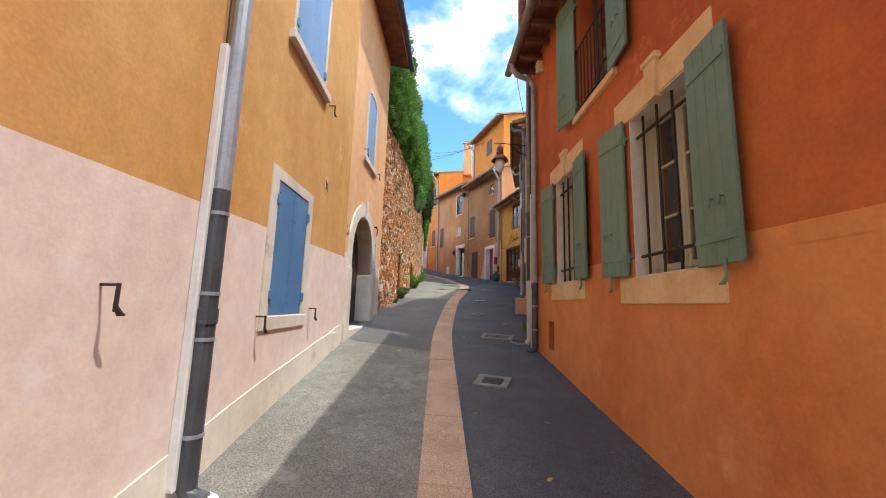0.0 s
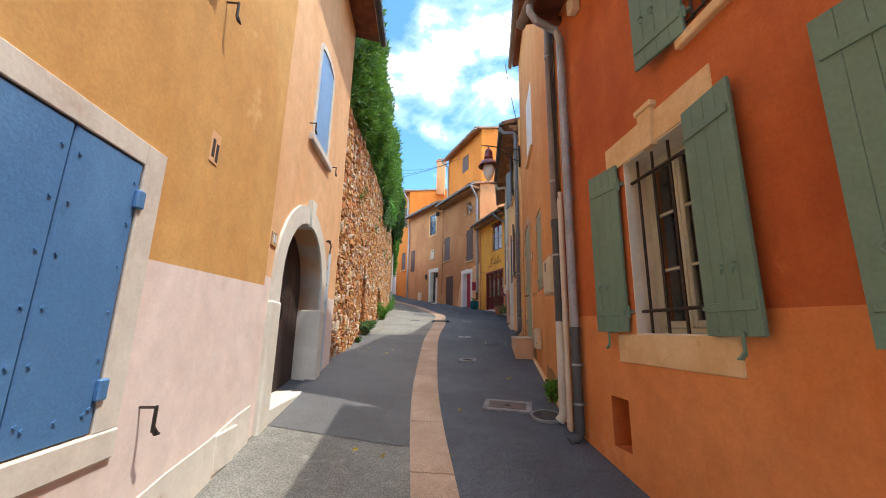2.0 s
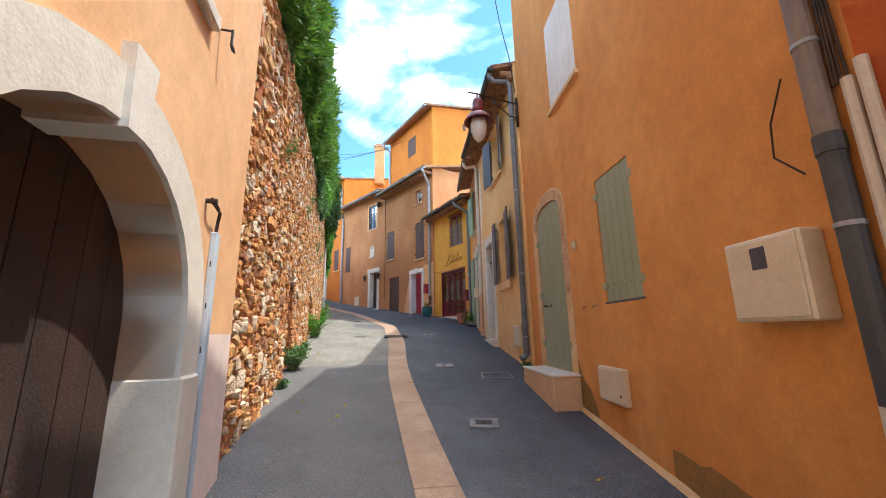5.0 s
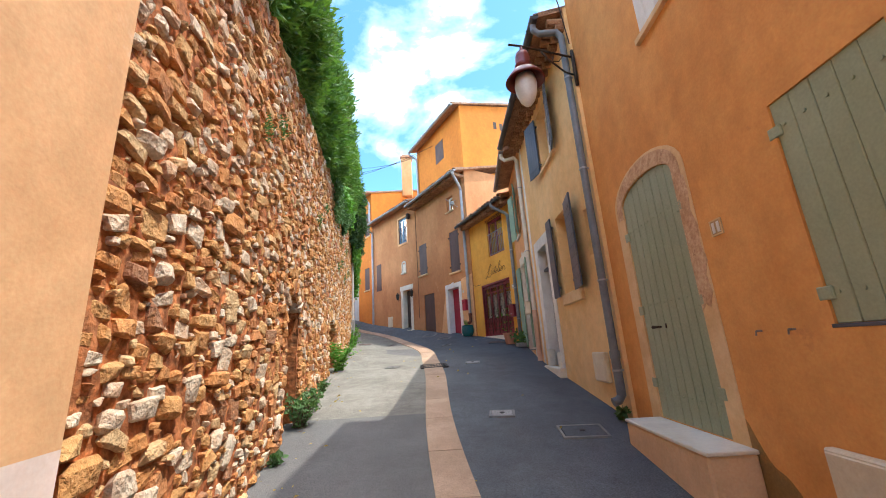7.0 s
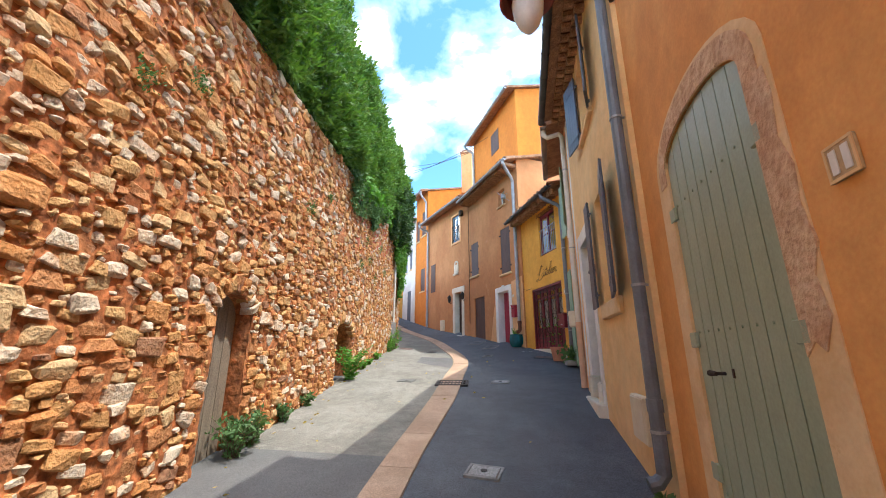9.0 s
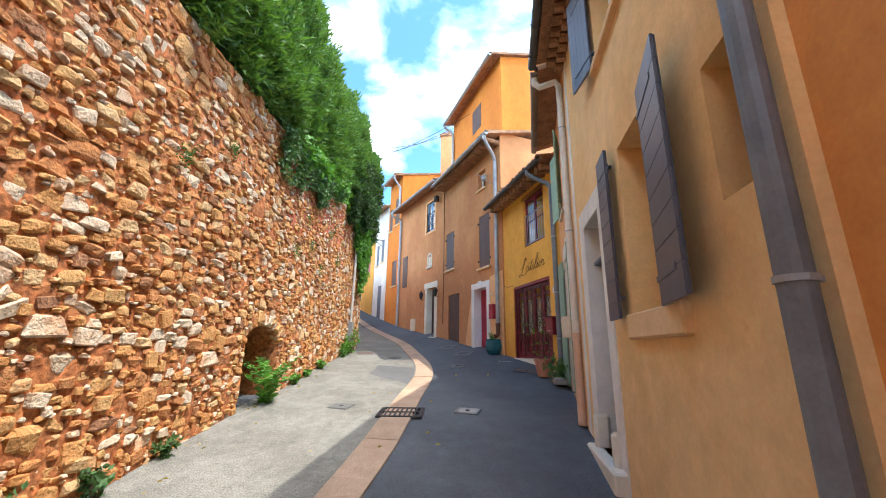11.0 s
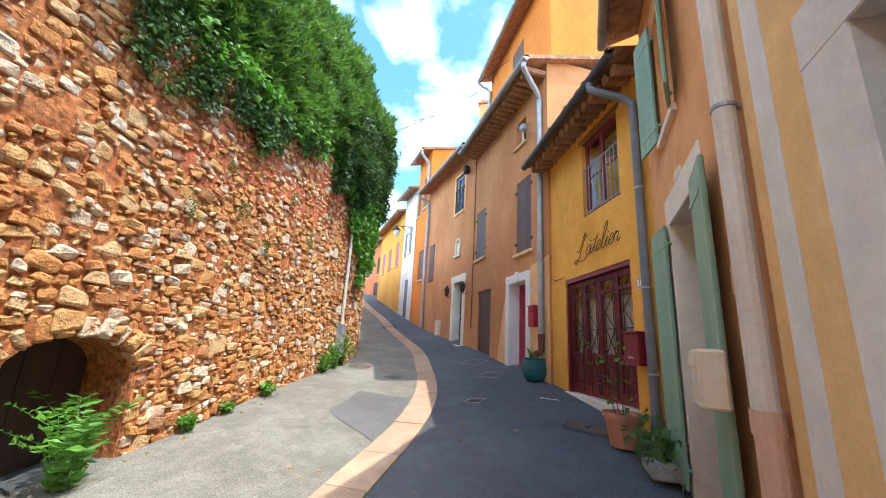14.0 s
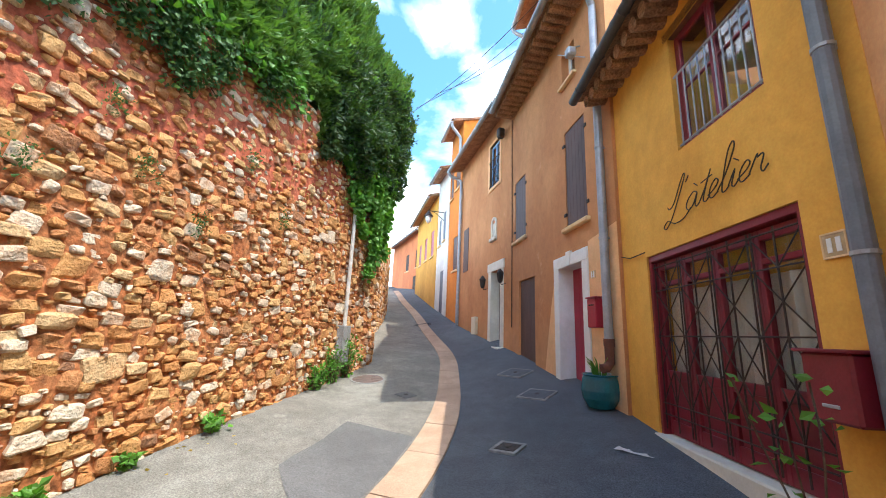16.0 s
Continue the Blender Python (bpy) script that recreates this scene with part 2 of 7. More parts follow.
def stone_material():
    """Rubble whose blocks go from pale limestone to burnt ochre."""
    m = material("rubble_stone", (0.62, 0.38, 0.2), (0.36, 0.19, 0.09), 0.95, 8, 38, 1.0, mix=1.6)
    n, l = m.node_tree.nodes, m.node_tree.links
    b = n["Principled BSDF"]
    old = b.inputs["Base Color"].links[0].from_socket
    oi, pos, add, fr, r = n.new("ShaderNodeObjectInfo"), n.new("ShaderNodeNewGeometry"), n.new("ShaderNodeMath"), n.new("ShaderNodeMath"), n.new("ShaderNodeValToRGB")
    fr.operation = "FRACT"
    l.new(oi.outputs["Random"], add.inputs[0])
    l.new(pos.outputs["Random Per Island"], add.inputs[1])
    l.new(add.outputs[0], fr.inputs[0])
    l.new(fr.outputs[0], r.inputs[0])
    cr = r.color_ramp
    cr.interpolation = "CONSTANT"
    tones = ((0, (0.66, 0.32, 0.095)), (0.17, (0.70, 0.40, 0.145)), (0.32, (0.54, 0.20, 0.06)), (0.43, (0.74, 0.51, 0.26)), (0.56, (0.66, 0.27, 0.07)), (0.68, (0.83, 0.72, 0.55)), (0.82, (0.32, 0.14, 0.075)), (0.87, (0.80, 0.68, 0.52)))
    while len(cr.elements) < len(tones):
        cr.elements.new(0.5)
    for e, (p, c) in zip(cr.elements, tones):
        e.position, e.color = p, (*c, 1)
    mx = n.new("ShaderNodeMix")
    mx.data_type = "RGBA"
    mx.inputs["Factor"].default_value = 0.3
    l.new(r.outputs[0], mx.inputs["A"])
    l.new(old, mx.inputs["B"])
    wash, wr, ws = n.new("ShaderNodeTexNoise"), n.new("ShaderNodeMapRange"), n.new("ShaderNodeMix")
    wash.inputs["Scale"].default_value, wash.inputs["Detail"].default_value, wash.inputs["Roughness"].default_value = 2.6, 9, 0.75
    wr.inputs["From Min"].default_value, wr.inputs["From Max"].default_value, wr.inputs["To Max"].default_value = 0.48, 0.64, 0.6
    ws.data_type = "RGBA"
    ws.inputs["B"].default_value = (0.60, 0.235, 0.07, 1)
    l.new(pos.outputs["Position"], wash.inputs["Vector"])
    l.new(wash.outputs[0], wr.inputs[0])
    l.new(wr.outputs[0], ws.inputs["Factor"])
    l.new(mx.outputs["Result"], ws.inputs["A"])
    l.new(ws.outputs["Result"], b.inputs["Base Color"])
    return m


STONE = stone_material()


def leaf_material(name, c1, c2):
    m = material(name, c1, c2, 0.6, 3, 30, 0.05, vary=0.35)
    m.node_tree.nodes["Principled BSDF"].inputs["Subsurface Weight"].default_value = 0.0
    n, l = m.node_tree.nodes, m.node_tree.links
    b, t, mix, out = n["Principled BSDF"], n.new("ShaderNodeBsdfTranslucent"), n.new("ShaderNodeMixShader"), n["Material Output"]
    t.inputs["Color"].default_value = (c1[0] * 1.3, c1[1] * 1.4, c1[2] * 0.8, 1)
    mix.inputs[0].default_value = 0.3
    l.new(b.outputs[0], mix.inputs[1])
    l.new(t.outputs[0], mix.inputs[2])
    l.new(mix.outputs[0], out.inputs["Surface"])
    return m


CYPRESS = leaf_material("cypress_green", (0.125, 0.25, 0.04), (0.06, 0.145, 0.024))
# Laurel leaf green, also the shade painted inside the hedges.
DARKLEAF_AND_SHADE = leaf_material("dark_leaf_and_hedge_shade", (0.05, 0.105, 0.03), (0.03, 0.068, 0.022))
IVY = leaf_material("ivy_green", (0.11, 0.21, 0.07), (0.065, 0.14, 0.05))
FRESH = leaf_material("fresh_green_leaf", (0.13, 0.32, 0.04), (0.08, 0.22, 0.03))
DRYLEAF = leaf_material("fallen_leaf", (0.5, 0.36, 0.08), (0.4, 0.24, 0.06))
BARK = material("bark", (0.16, 0.1, 0.06), (0.09, 0.06, 0.04), 0.95, 6, 40, 0.8)


def glass_material():
    m = bpy.data.materials.new("window_glass")
    m.use_nodes = True
    b = m.node_tree.nodes["Principled BSDF"]
    b.inputs["Base Color"].default_value = (0.9, 0.95, 0.95, 1)
    b.inputs["Roughness"].default_value, b.inputs["Transmission Weight"].default_value, b.inputs["IOR"].default_value = 0.03, 1.0, 1.45
    return m


FRAME = material("pale_olive_frame_paint", (0.54, 0.53, 0.42), (0.47, 0.46, 0.36), 0.5, 3, 60, 0.05)
OAK = material("orange_brown_wood", (0.42, 0.22, 0.09), (0.32, 0.16, 0.065), 0.55, 3, 60, 0.1, streak=0.9)
GLASS = glass_material()
LAMPGLASS = material("frosted_lamp_glass", (0.72, 0.72, 0.72), (0.66, 0.66, 0.67), 0.35, 3, 40, 0.02)


# ---------- mesh helpers ----------
class Geo:
    """Collects faces of one mesh."""

    def __init__(self):
        self.v, self.f, self.m = [], [], []

    def face(self, pts, mi=0):
        k = len(self.v)
        self.v += [tuple(p) for p in pts]
        self.f.append(tuple(range(k, k + len(pts))))
        self.m.append(mi)

    def box(self, x0, x1, y0, y1, z0, z1, mi=0, bev=0.006, jit=0.0, rng=None):
        """A box with chamfered edges."""
        k = len(self.v)
        lo, hi = (min(x0, x1), min(y0, y1), min(z0, z1)), (max(x0, x1), max(y0, y1), max(z0, z1))
        b = min(bev, 0.45 * min(h - l for h, l in zip(hi, lo)))
        at = {}
        for sx in (0, 1):
            for sy in (0, 1):
                for sz in (0, 1):
                    s = (sx, sy, sz)
                    j = [rng.uniform(-jit, jit) for _ in s] if rng else (0, 0, 0)
                    for a in range(3):
                        at[s, a] = len(self.v)
                        self.v.append(tuple((hi[c] if s[c] else lo[c]) + (0 if c == a else (-b if s[c] else b)) + j[c] for c in range(3)))
        put = lambda *ids: (self.f.append(ids), self.m.append(mi))  # noqa: E731
        for a in range(3):
            p, q = [c for c in range(3) if c != a]
            for sa in (0, 1):
                ring = []
                for sp, sq in ((0, 0), (1, 0), (1, 1), (0, 1)):
                    s = [0, 0, 0]
                    s[a], s[p], s[q] = sa, sp, sq
                    ring.append(at[tuple(s), a])
                put(*(ring if (sa == 1) == (a != 1) else ring[::-1]))
            for sp in (0, 1):
                for sq in (0, 1):
                    s, t = [0, 0, 0], [0, 0, 0]
                    s[p], s[q], t[p], t[q], t[a] = sp, sq, sp, sq, 1
                    put(at[tuple(s), p], at[tuple(t), p], at[tuple(t), q], at[tuple(s), q])
        for s in [(x, y, z) for x in (0, 1) for y in (0, 1) for z in (0, 1)]:
            put(at[s, 0], at[s, 1], at[s, 2])
        return self

    def tube(self, pts, r, n=10, mi=0, caps=True):
        pts = [Vector(p) for p in pts]
        rs = r if isinstance(r, (list, tuple)) else [r] * len(pts)
        k, up = len(self.v), None
        for i, p in enumerate(pts):
            d = (pts[min(i + 1, len(pts) - 1)] - pts[max(i - 1, 0)]).normalized()
            if up is None:
                up = Vector((0, 0, 1)) if abs(d.z) < 0.9 else Vector((1, 0, 0))
            side = d.cross(up).normalized()
            up = side.cross(d).normalized()
            for j in range(n):
                a = 2 * math.pi * j / n
                self.v.append(tuple(p + rs[i] * (math.cos(a) * side + math.sin(a) * up)))
        for i in range(len(pts) - 1):
            for j in range(n):
                a, b = k + i * n + j, k + i * n + (j + 1) % n
                self.f.append((a, b, b + n, a + n))
                self.m.append(mi)
        if caps:
            self.f += [tuple(range(k, k + n)), tuple(range(k + (len(pts) - 1) * n, k + len(pts) * n))]
            self.m += [mi, mi]
        return self

    def lathe(self, prof, cx=0, cy=0, n=20, mi=0):
        k = len(self.v)
        for r, z in prof:
            for j in range(n):
                a = 2 * math.pi * j / n
                self.v.append((cx + r * math.cos(a), cy + r * math.sin(a), z))
        for i in range(len(prof) - 1):
            for j in range(n):
                a, b = k + i * n + j, k + i * n + (j + 1) % n
                self.f.append((a, b, b + n, a + n))
                self.m.append(mi)
        self.f += [tuple(range(k, k + n)), tuple(range(k + (len(prof) - 1) * n, k + len(prof) * n))]
        self.m += [mi, mi]
        return self

    def moved(self, mat, start=0):
        for i in range(start, len(self.v)):
            self.v[i] = tuple(mat @ Vector(self.v[i]))
        return self

    def prism(self, poly, y0, y1, mi=0):
        """A polygon in x and z, pulled from y0 to y1."""
        n = len(poly)
        self.face([(x, y0, z) for x, z in poly], mi)
        self.face([(x, y1, z) for x, z in poly], mi)
        for i in range(n):
            (a, b), (c, d) = poly[i], poly[(i + 1) % n]
            self.face([(a, y0, b), (c, y0, d), (c, y1, d), (a, y1, b)], mi)
        return self


def mesh_of(name, g, mats, smooth=False, tidy=True):
    me = bpy.data.meshes.new(name)
    me.from_pydata(g.v, [], g.f)
    for m in mats if isinstance(mats, (list, tuple)) else [mats]:
        me.materials.append(m)
    if len(me.materials) > 1:
        me.polygons.foreach_set("material_index", g.m)
    if tidy:
        bm = bmesh.new()
        bm.from_mesh(me)
        bmesh.ops.remove_doubles(bm, verts=bm.verts, dist=1e-5)
        bmesh.ops.recalc_face_normals(bm, faces=bm.faces)
        bm.to_mesh(me)
        bm.free()
    if smooth:
        me.polygons.foreach_set("use_smooth", [True] * len(me.polygons))
    me.update()
    return me


def part(name, g, mats, parent, label="", smooth=False, tidy=True):
    ob = new(name, mesh_of(name, g, mats, smooth, tidy))
    ob.parent = parent
    if label:
        tagged(ob, label=label)
    return ob


def thing(name, label, category, m=None, group="", kind=""):
    ob = new(name)
    ob.empty_display_size = 0.1
    if m is not None:
        ob.matrix_basis = m
    return tagged(ob, label, category, group, kind)


def single(name, g, mats, label, category, group="", kind="", m=None, smooth=False, tidy=True):
    ob = new(name, mesh_of(name, g, mats, smooth, tidy))
    if m is not None:
        ob.matrix_basis = m
    return tagged(ob, label, category, group, kind)


# ---------- lie of the ground ----------
ROAD_Y = [-30, -8, 0, 3.5, 6.0, 11.2, 15.7, 19.9, 21.9, 24.8, 27.1, 29, 32, 37, 44, 60, 400]
ROAD_Z = [-4, -1.6, -0.48, 0.0, 0.36, 1.09, 1.69, 2.08, 2.30, 2.78, 3.18, 3.55, 4.35, 5.7, 7.2, 8.5, 9]
STRIP_Y = [-8, -1.7, 1.06, 4.7, 5.75, 7.4, 9.58, 11.2, 15.2, 16, 18.8, 20.1, 21.35, 24.8, 28, 31, 35, 42]
STRIP_X = [2.4, 1.15, 0.63, -0.06, -0.26, -0.47, -0.70, -0.87, -1.0, -1.13, -1.32, -1.62, -1.98, -3.5, -5.7, -7.8, -11.0, -16]


def smooth_step(a, b, t):
    t = min(1, max(0, (t - a) / (b - a)))
    return t * t * (3 - 2 * t)


def strip_x(y):
    return sum(float(np.interp(y + d, STRIP_Y, STRIP_X)) for d in (-0.9, -0.3, 0.3, 0.9)) / 4


def ground_z(x, y):
    base = sum(float(np.interp(y + d, ROAD_Y, ROAD_Z)) for d in (-0.6, 0, 0.6)) / 3
    off = x - strip_x(y)
    late, early = smooth_step(16, 20, y), smooth_step(-2, 2, y) * (1 - smooth_step(7.5, 10, y))
    return base + late * (0.12 * min(max(off, 0), 2.2) + 0.05 * min(max(-off, 0), 3)) + early * 0.1 * min(max(-off - 0.3, 0), 2)


class Wall:
    """A facade's own axes: s along it, y out to the street, z up."""

    def __init__(self, p0, p1):
        self.p0, self.p1 = Vector((*p0, 0)), Vector((*p1, 0))
        d = (self.p1 - self.p0)
        self.length = d.length
        self.d = d.normalized()
        self.n = Vector((-self.d.y, self.d.x, 0))
        self.m = Matrix(((self.d.x, self.n.x, 0, p0[0]), (self.d.y, self.n.y, 0, p0[1]), (0, 0, 1, 0), (0, 0, 0, 1)))

    def s(self, y):
        return (y - self.p0.y) / self.d.y

    def ground(self, s, out=0.0):
        p = self.p0 + self.d * s + self.n * out
        return ground_z(p.x, p.y)


def facade(g, length, z0, z1, openings, th=0.35, band=None, tilt=0.0, s0=0.0, arches=()):
    """A wall with thickness; the openings (s0, s1, z0, z1) go through it. Below the band it takes the second material."""
    xs = sorted({s0, length, *(o[0] for o in openings), *(o[1] for o in openings)})
    zs = sorted({z0, z1, *(o[2] for o in openings), *(o[3] for o in openings), *([band] if band else [])})
    lift = lambda x, z: z + tilt * x if band and z == band else z  # noqa: E731
    inside = lambda x, z: any(o[0] < x < o[1] and o[2] < z < o[3] for o in openings)  # noqa: E731
    for a, b in zip(xs, xs[1:]):
        for c, d in zip(zs, zs[1:]):
            if inside((a + b) / 2, (c + d) / 2):
                continue
            mi = 1 if band and (c + d) / 2 < band else 0
            g.face([(a, 0, lift(a, c)), (b, 0, lift(b, c)), (b, 0, lift(b, d)), (a, 0, lift(a, d))], mi)
            g.face([(a, -th, lift(a, c)), (b, -th, lift(b, c)), (b, -th, lift(b, d)), (a, -th, lift(a, d))], mi)
    for a, b, c, d in openings:
        for p, q in (((a, c), (a, d)), ((b, c), (b, d)), ((a, c), (b, c)), ((a, d), (b, d))):
            g.face([(p[0], 0, p[1]), (q[0], 0, q[1]), (q[0], -th, q[1]), (p[0], -th, p[1])], 0)
    for p, q in (((s0, z0), (s0, z1)), ((length, z0), (length, z1)), ((s0, z1), (length, z1))):
        g.face([(p[0], 0, p[1]), (q[0], 0, q[1]), (q[0], -th, q[1]), (p[0], -th, p[1])], 0)
    for (a, b, c, d), rise in arches:
        arch_fill(g, a, b, d, rise, 0.0, -th)
    return g


def arch_curve(a, b, top, rise, n=14):
    mid, half = (a + b) / 2, (b - a) / 2
    return [(mid - half * math.cos(math.pi * i / n), top - rise + rise * math.sin(math.pi * i / n)) for i in range(n + 1)]


def arch_fill(g, a, b, top, rise, y0, y1, mi=0):
    pts = arch_curve(a, b, top, rise)
    for (p, q), (r, s) in zip(pts, pts[1:]):
        for y in (y0, y1):
            g.face([(p, y, q), (r, y, s), (r, y, top), (p, y, top)], mi)
        g.face([(p, y0, q), (r, y0, s), (r, y1, s), (p, y1, q)], mi)


def arch_ring(g, a, b, z0, top, rise, w, y0, y1, mi=0, wtop=None):
    """A surround round an arched opening, of width w."""
    inner = [(a, z0)] + arch_curve(a, b, top, rise) + [(b, z0)]
    outer = [(a - w, z0)] + arch_curve(a - w, b + w, top + (wtop or w), rise + (wtop or w)) + [(b + w, z0)]
    for i in range(len(inner) - 1):
        p, q, r, s = inner[i], inner[i + 1], outer[i + 1], outer[i]
        for y in (y0, y1):
            g.face([(u[0], y, u[1]) for u in (p, q, r, s)], mi)
        g.face([(p[0], y0, p[1]), (q[0], y0, q[1]), (q[0], y1, q[1]), (p[0], y1, p[1])], mi)
        g.face([(s[0], y0, s[1]), (r[0], y0, r[1]), (r[0], y1, r[1]), (s[0], y1, s[1])], mi)
    for p, q in ((inner[0], outer[0]), (inner[-1], outer[-1])):
        g.face([(p[0], y0, p[1]), (q[0], y0, q[1]), (q[0], y1, q[1]), (p[0], y1, p[1])], mi)


def body(g, length, z0, z1, depth, th=0.35, mi=0, s0=0.0):
    """Side and back walls behind a facade."""
    for a, b in (((s0, -th), (s0, -depth)), ((length, -th), (length, -depth)), ((s0, -depth), (length, -depth))):
        g.face([(*a, z0), (*b, z0), (*b, z1), (*a, z1)], mi)


def roof(house, w, s0, s1, eave, depth, over, pitch=0.28, tiles=True, tile_step=0.21, soffit=SOFFIT, thick=0.1, rise_end=None):
    """A mono-pitch slab over the eave, with a row of half-round tiles along the edge."""
    g = Geo()
    z = lambda y: eave + pitch * (over - y)  # noqa: E731
    for a, b in ((0, 0), (thick, 1)):
        g.face([(s0, over, z(over) + a), (s1, over, z(over) + a), (s1, -depth, z(-depth) + a), (s0, -depth, z(-depth) + a)], b)
    for p, q in (((s0, over), (s1, over)), ((s0, -depth), (s1, -depth)), ((s0, over), (s0, -depth)), ((s1, over), (s1, -depth))):
        g.face([(*p, z(p[1])), (*q, z(q[1])), (*q, z(q[1]) + thick), (*p, z(p[1]) + thick)], 0)
    r = part("roof", g, [soffit, ROOFTILE], house, "canal tile roof with a weathered eave")
    if tiles:
        t = Geo()
        n = 7
        ring = lambda y, rad: [(rad * math.cos(math.pi * j / n), y, z(y) + thick - 0.01 + 0.075 * math.sin(math.pi * j / n)) for j in range(n + 1)]  # noqa: E731
        a, b, c = ring(over + 0.07, 0.085), ring(over - 0.45, 0.07), ring(over + 0.07, 0.068)
        for j in range(n):
            t.face([a[j], a[j + 1], b[j + 1], b[j]])
            t.face([a[j], a[j + 1], (c[j + 1][0], c[j + 1][1], c[j + 1][2] - 0.014), (c[j][0], c[j][1], c[j][2] - 0.014)])
        me = mesh_of("roof_tile", t, ROOFTILE, smooth=True)
        k = int((s1 - s0) / tile_step)
        for i in range(k):
            o = new("roof_tile", me)
            o.parent = r
            o.location = (s0 + (i + 0.5) * (s1 - s0) / k, random.uniform(-0.02, 0.02), random.uniform(-0.006, 0.006))
            o.rotation_euler = (0, 0, random.uniform(-0.04, 0.04))
    return r


def gutter(house, s0, s1, y, z, mat, r=0.065):
    g = Geo()
    n = 8
    for a, b in ((s0, s1),):
        for rad in (r, r - 0.008):
            for j in range(n):
                p, q = (math.pi + math.pi * j / n, math.pi + math.pi * (j + 1) / n)
                g.face([(x, y + rad * math.cos(t), z + rad * math.sin(t)) for x, t in ((a, p), (b, p), (b, q), (a, q))])
        for x in (a, b):
            g.face([(x, y + r * math.cos(math.pi + math.pi * j / n), z + r * math.sin(math.pi + math.pi * j / n)) for j in range(n + 1)])
    ob = part("gutter", g, mat, house)
    k = max(2, int((s1 - s0) / 0.6))
    for i in range(k):
        x = s0 + (i + 0.5) * (s1 - s0) / k
        h = Geo().tube([(x, y + (r + 0.006) * math.cos(math.pi + math.pi * j / 8), z + (r + 0.006) * math.sin(math.pi + math.pi * j / 8)) for j in range(9)], 0.006, 5)
        part("bracket", h, mat, ob)
    return ob


def closed_shutter(house, a, b, c, d, y0, y1, mat, n, label=""):
    """Boards side by side on a backing that fills the opening."""
    y = y0 + (y1 - y0) * 0.6
    ob = part("shutter", Geo().box(a, b, y0, y, c + 0.002, d - 0.002), mat, house, label)
    w = (b - a) / n
    for i in range(n):
        part("board", Geo().box(a + i * w + 0.003, a + (i + 1) * w - 0.003, y - 0.001, y1, c, d, bev=0.004), mat, ob)
    return ob


def downpipe(name, house, s, y, z_top, z_low, r, mat, low_mat=None, low_z=None, swan=None, foot=True, collars=(), label=""):
    """A pipe down a facade, with collars, a swan neck from the gutter and a shoe."""
    g = Geo()
    cut = low_z if low_z else z_low
    pts = []
    if swan:
        sy, sz, ss = swan
        pts = [(ss, sy, sz), (ss, sy, sz - 0.1), (ss + (s - ss) * 0.25, sy + (y - sy) * 0.2, sz - 0.2), (ss + (s - ss) * 0.8, sy + (y - sy) * 0.85, z_top + 0.12), (s, y, z_top)]
    pts += [(s, y, z_top - 0.12), (s, y, cut)]
    g.tube(pts, r, 12)
    if low_z:
        g.tube([(s, y, low_z + 0.05), (s, y, low_z - 0.05)], r * 1.18, 12, 1)
        low = [(s, y, low_z), (s, y, z_low + 0.09), (s, y + 0.05, z_low + 0.03), (s, y + 0.12, z_low + 0.01)] if foot else [(s, y, low_z), (s, y, z_low)]
        g.tube(low, r * 1.04, 12, 1)
    ob = part(name, g, [mat, low_mat or mat], house, label, smooth=False)
    for z in collars:
        c = Geo().tube([(s, y, z + 0.012), (s, y, z - 0.012)], r * 1.14, 12)
        c.box(s - 0.012, s + 0.012, 0, y, z - 0.01, z + 0.01, bev=0.002)
        part("collar", c, ZINC, ob)
    return ob


def shutter(house, hinge, width, z0, z1, side, mat, angle=6.0, out=0.03, boards=4, straps="batten", name="shutter", label="", flat=False):
    """A board shutter. side: +1 lies from its hinge towards larger s, -1 towards smaller. angle: how far it stands off the wall."""
    th, w = 0.032, width / boards
    rise = (z1 - z0) / 9
    m = Matrix.Translation((hinge, out, 0)) @ Matrix.Rotation(radians(angle if side > 0 else -angle), 4, "Z") @ Matrix.Diagonal((side, 1, 1, 1))
    ob = part(name, Geo().box(0.004, width - 0.004, 0.0, 0.014, z0 + 0.004, z1 - 0.004).moved(m), mat, house, label)
    for i in range(9 if flat else boards):
        if flat:
            g = Geo().box(0.0, width, 0.013, th, z0 + i * rise + 0.001, z0 + (i + 1) * rise - 0.001, bev=0.004)
        else:
            g = Geo().box(i * w + 0.0006, (i + 1) * w - 0.0006, 0.013, th, z0, z1, bev=0.0025)
        part("board", g.moved(m), mat, ob)
    rows = (z0 + 0.17, z1 - 0.2)
    for z in rows:
        g = Geo()
        if straps == "batten":
            g.box(0.02, width - 0.02, th - 0.002, th + 0.009, z - 0.028, z + 0.028, bev=0.004)
        else:
            g.box(-0.02, width * 0.8, th - 0.002, th + 0.006, z - 0.02, z + 0.02, bev=0.002)
        part("batten" if straps == "batten" else "strap", g.moved(m), mat, ob)
    if mat is GREEN:
        for x in (width * 0.5, width * 0.72):
            k = Geo().tube([(x, th, z0 + 0.42), (x, th + 0.03, z0 + 0.42), (x + 0.02, th + 0.035, z0 + 0.39), (x, th + 0.03, z0 + 0.36)], 0.007, 6)
            part("latch", k.moved(m), mat, ob)
    for z in rows:
        h = Geo().tube([(0, 0.01, z - 0.05), (0, 0.01, z + 0.05)], 0.014, 8)
        h.box(-0.05, 0.0, -0.02, 0.012, z - 0.012, z + 0.012, bev=0.003)
        part("hinge", h.moved(m), mat, ob)
    return ob


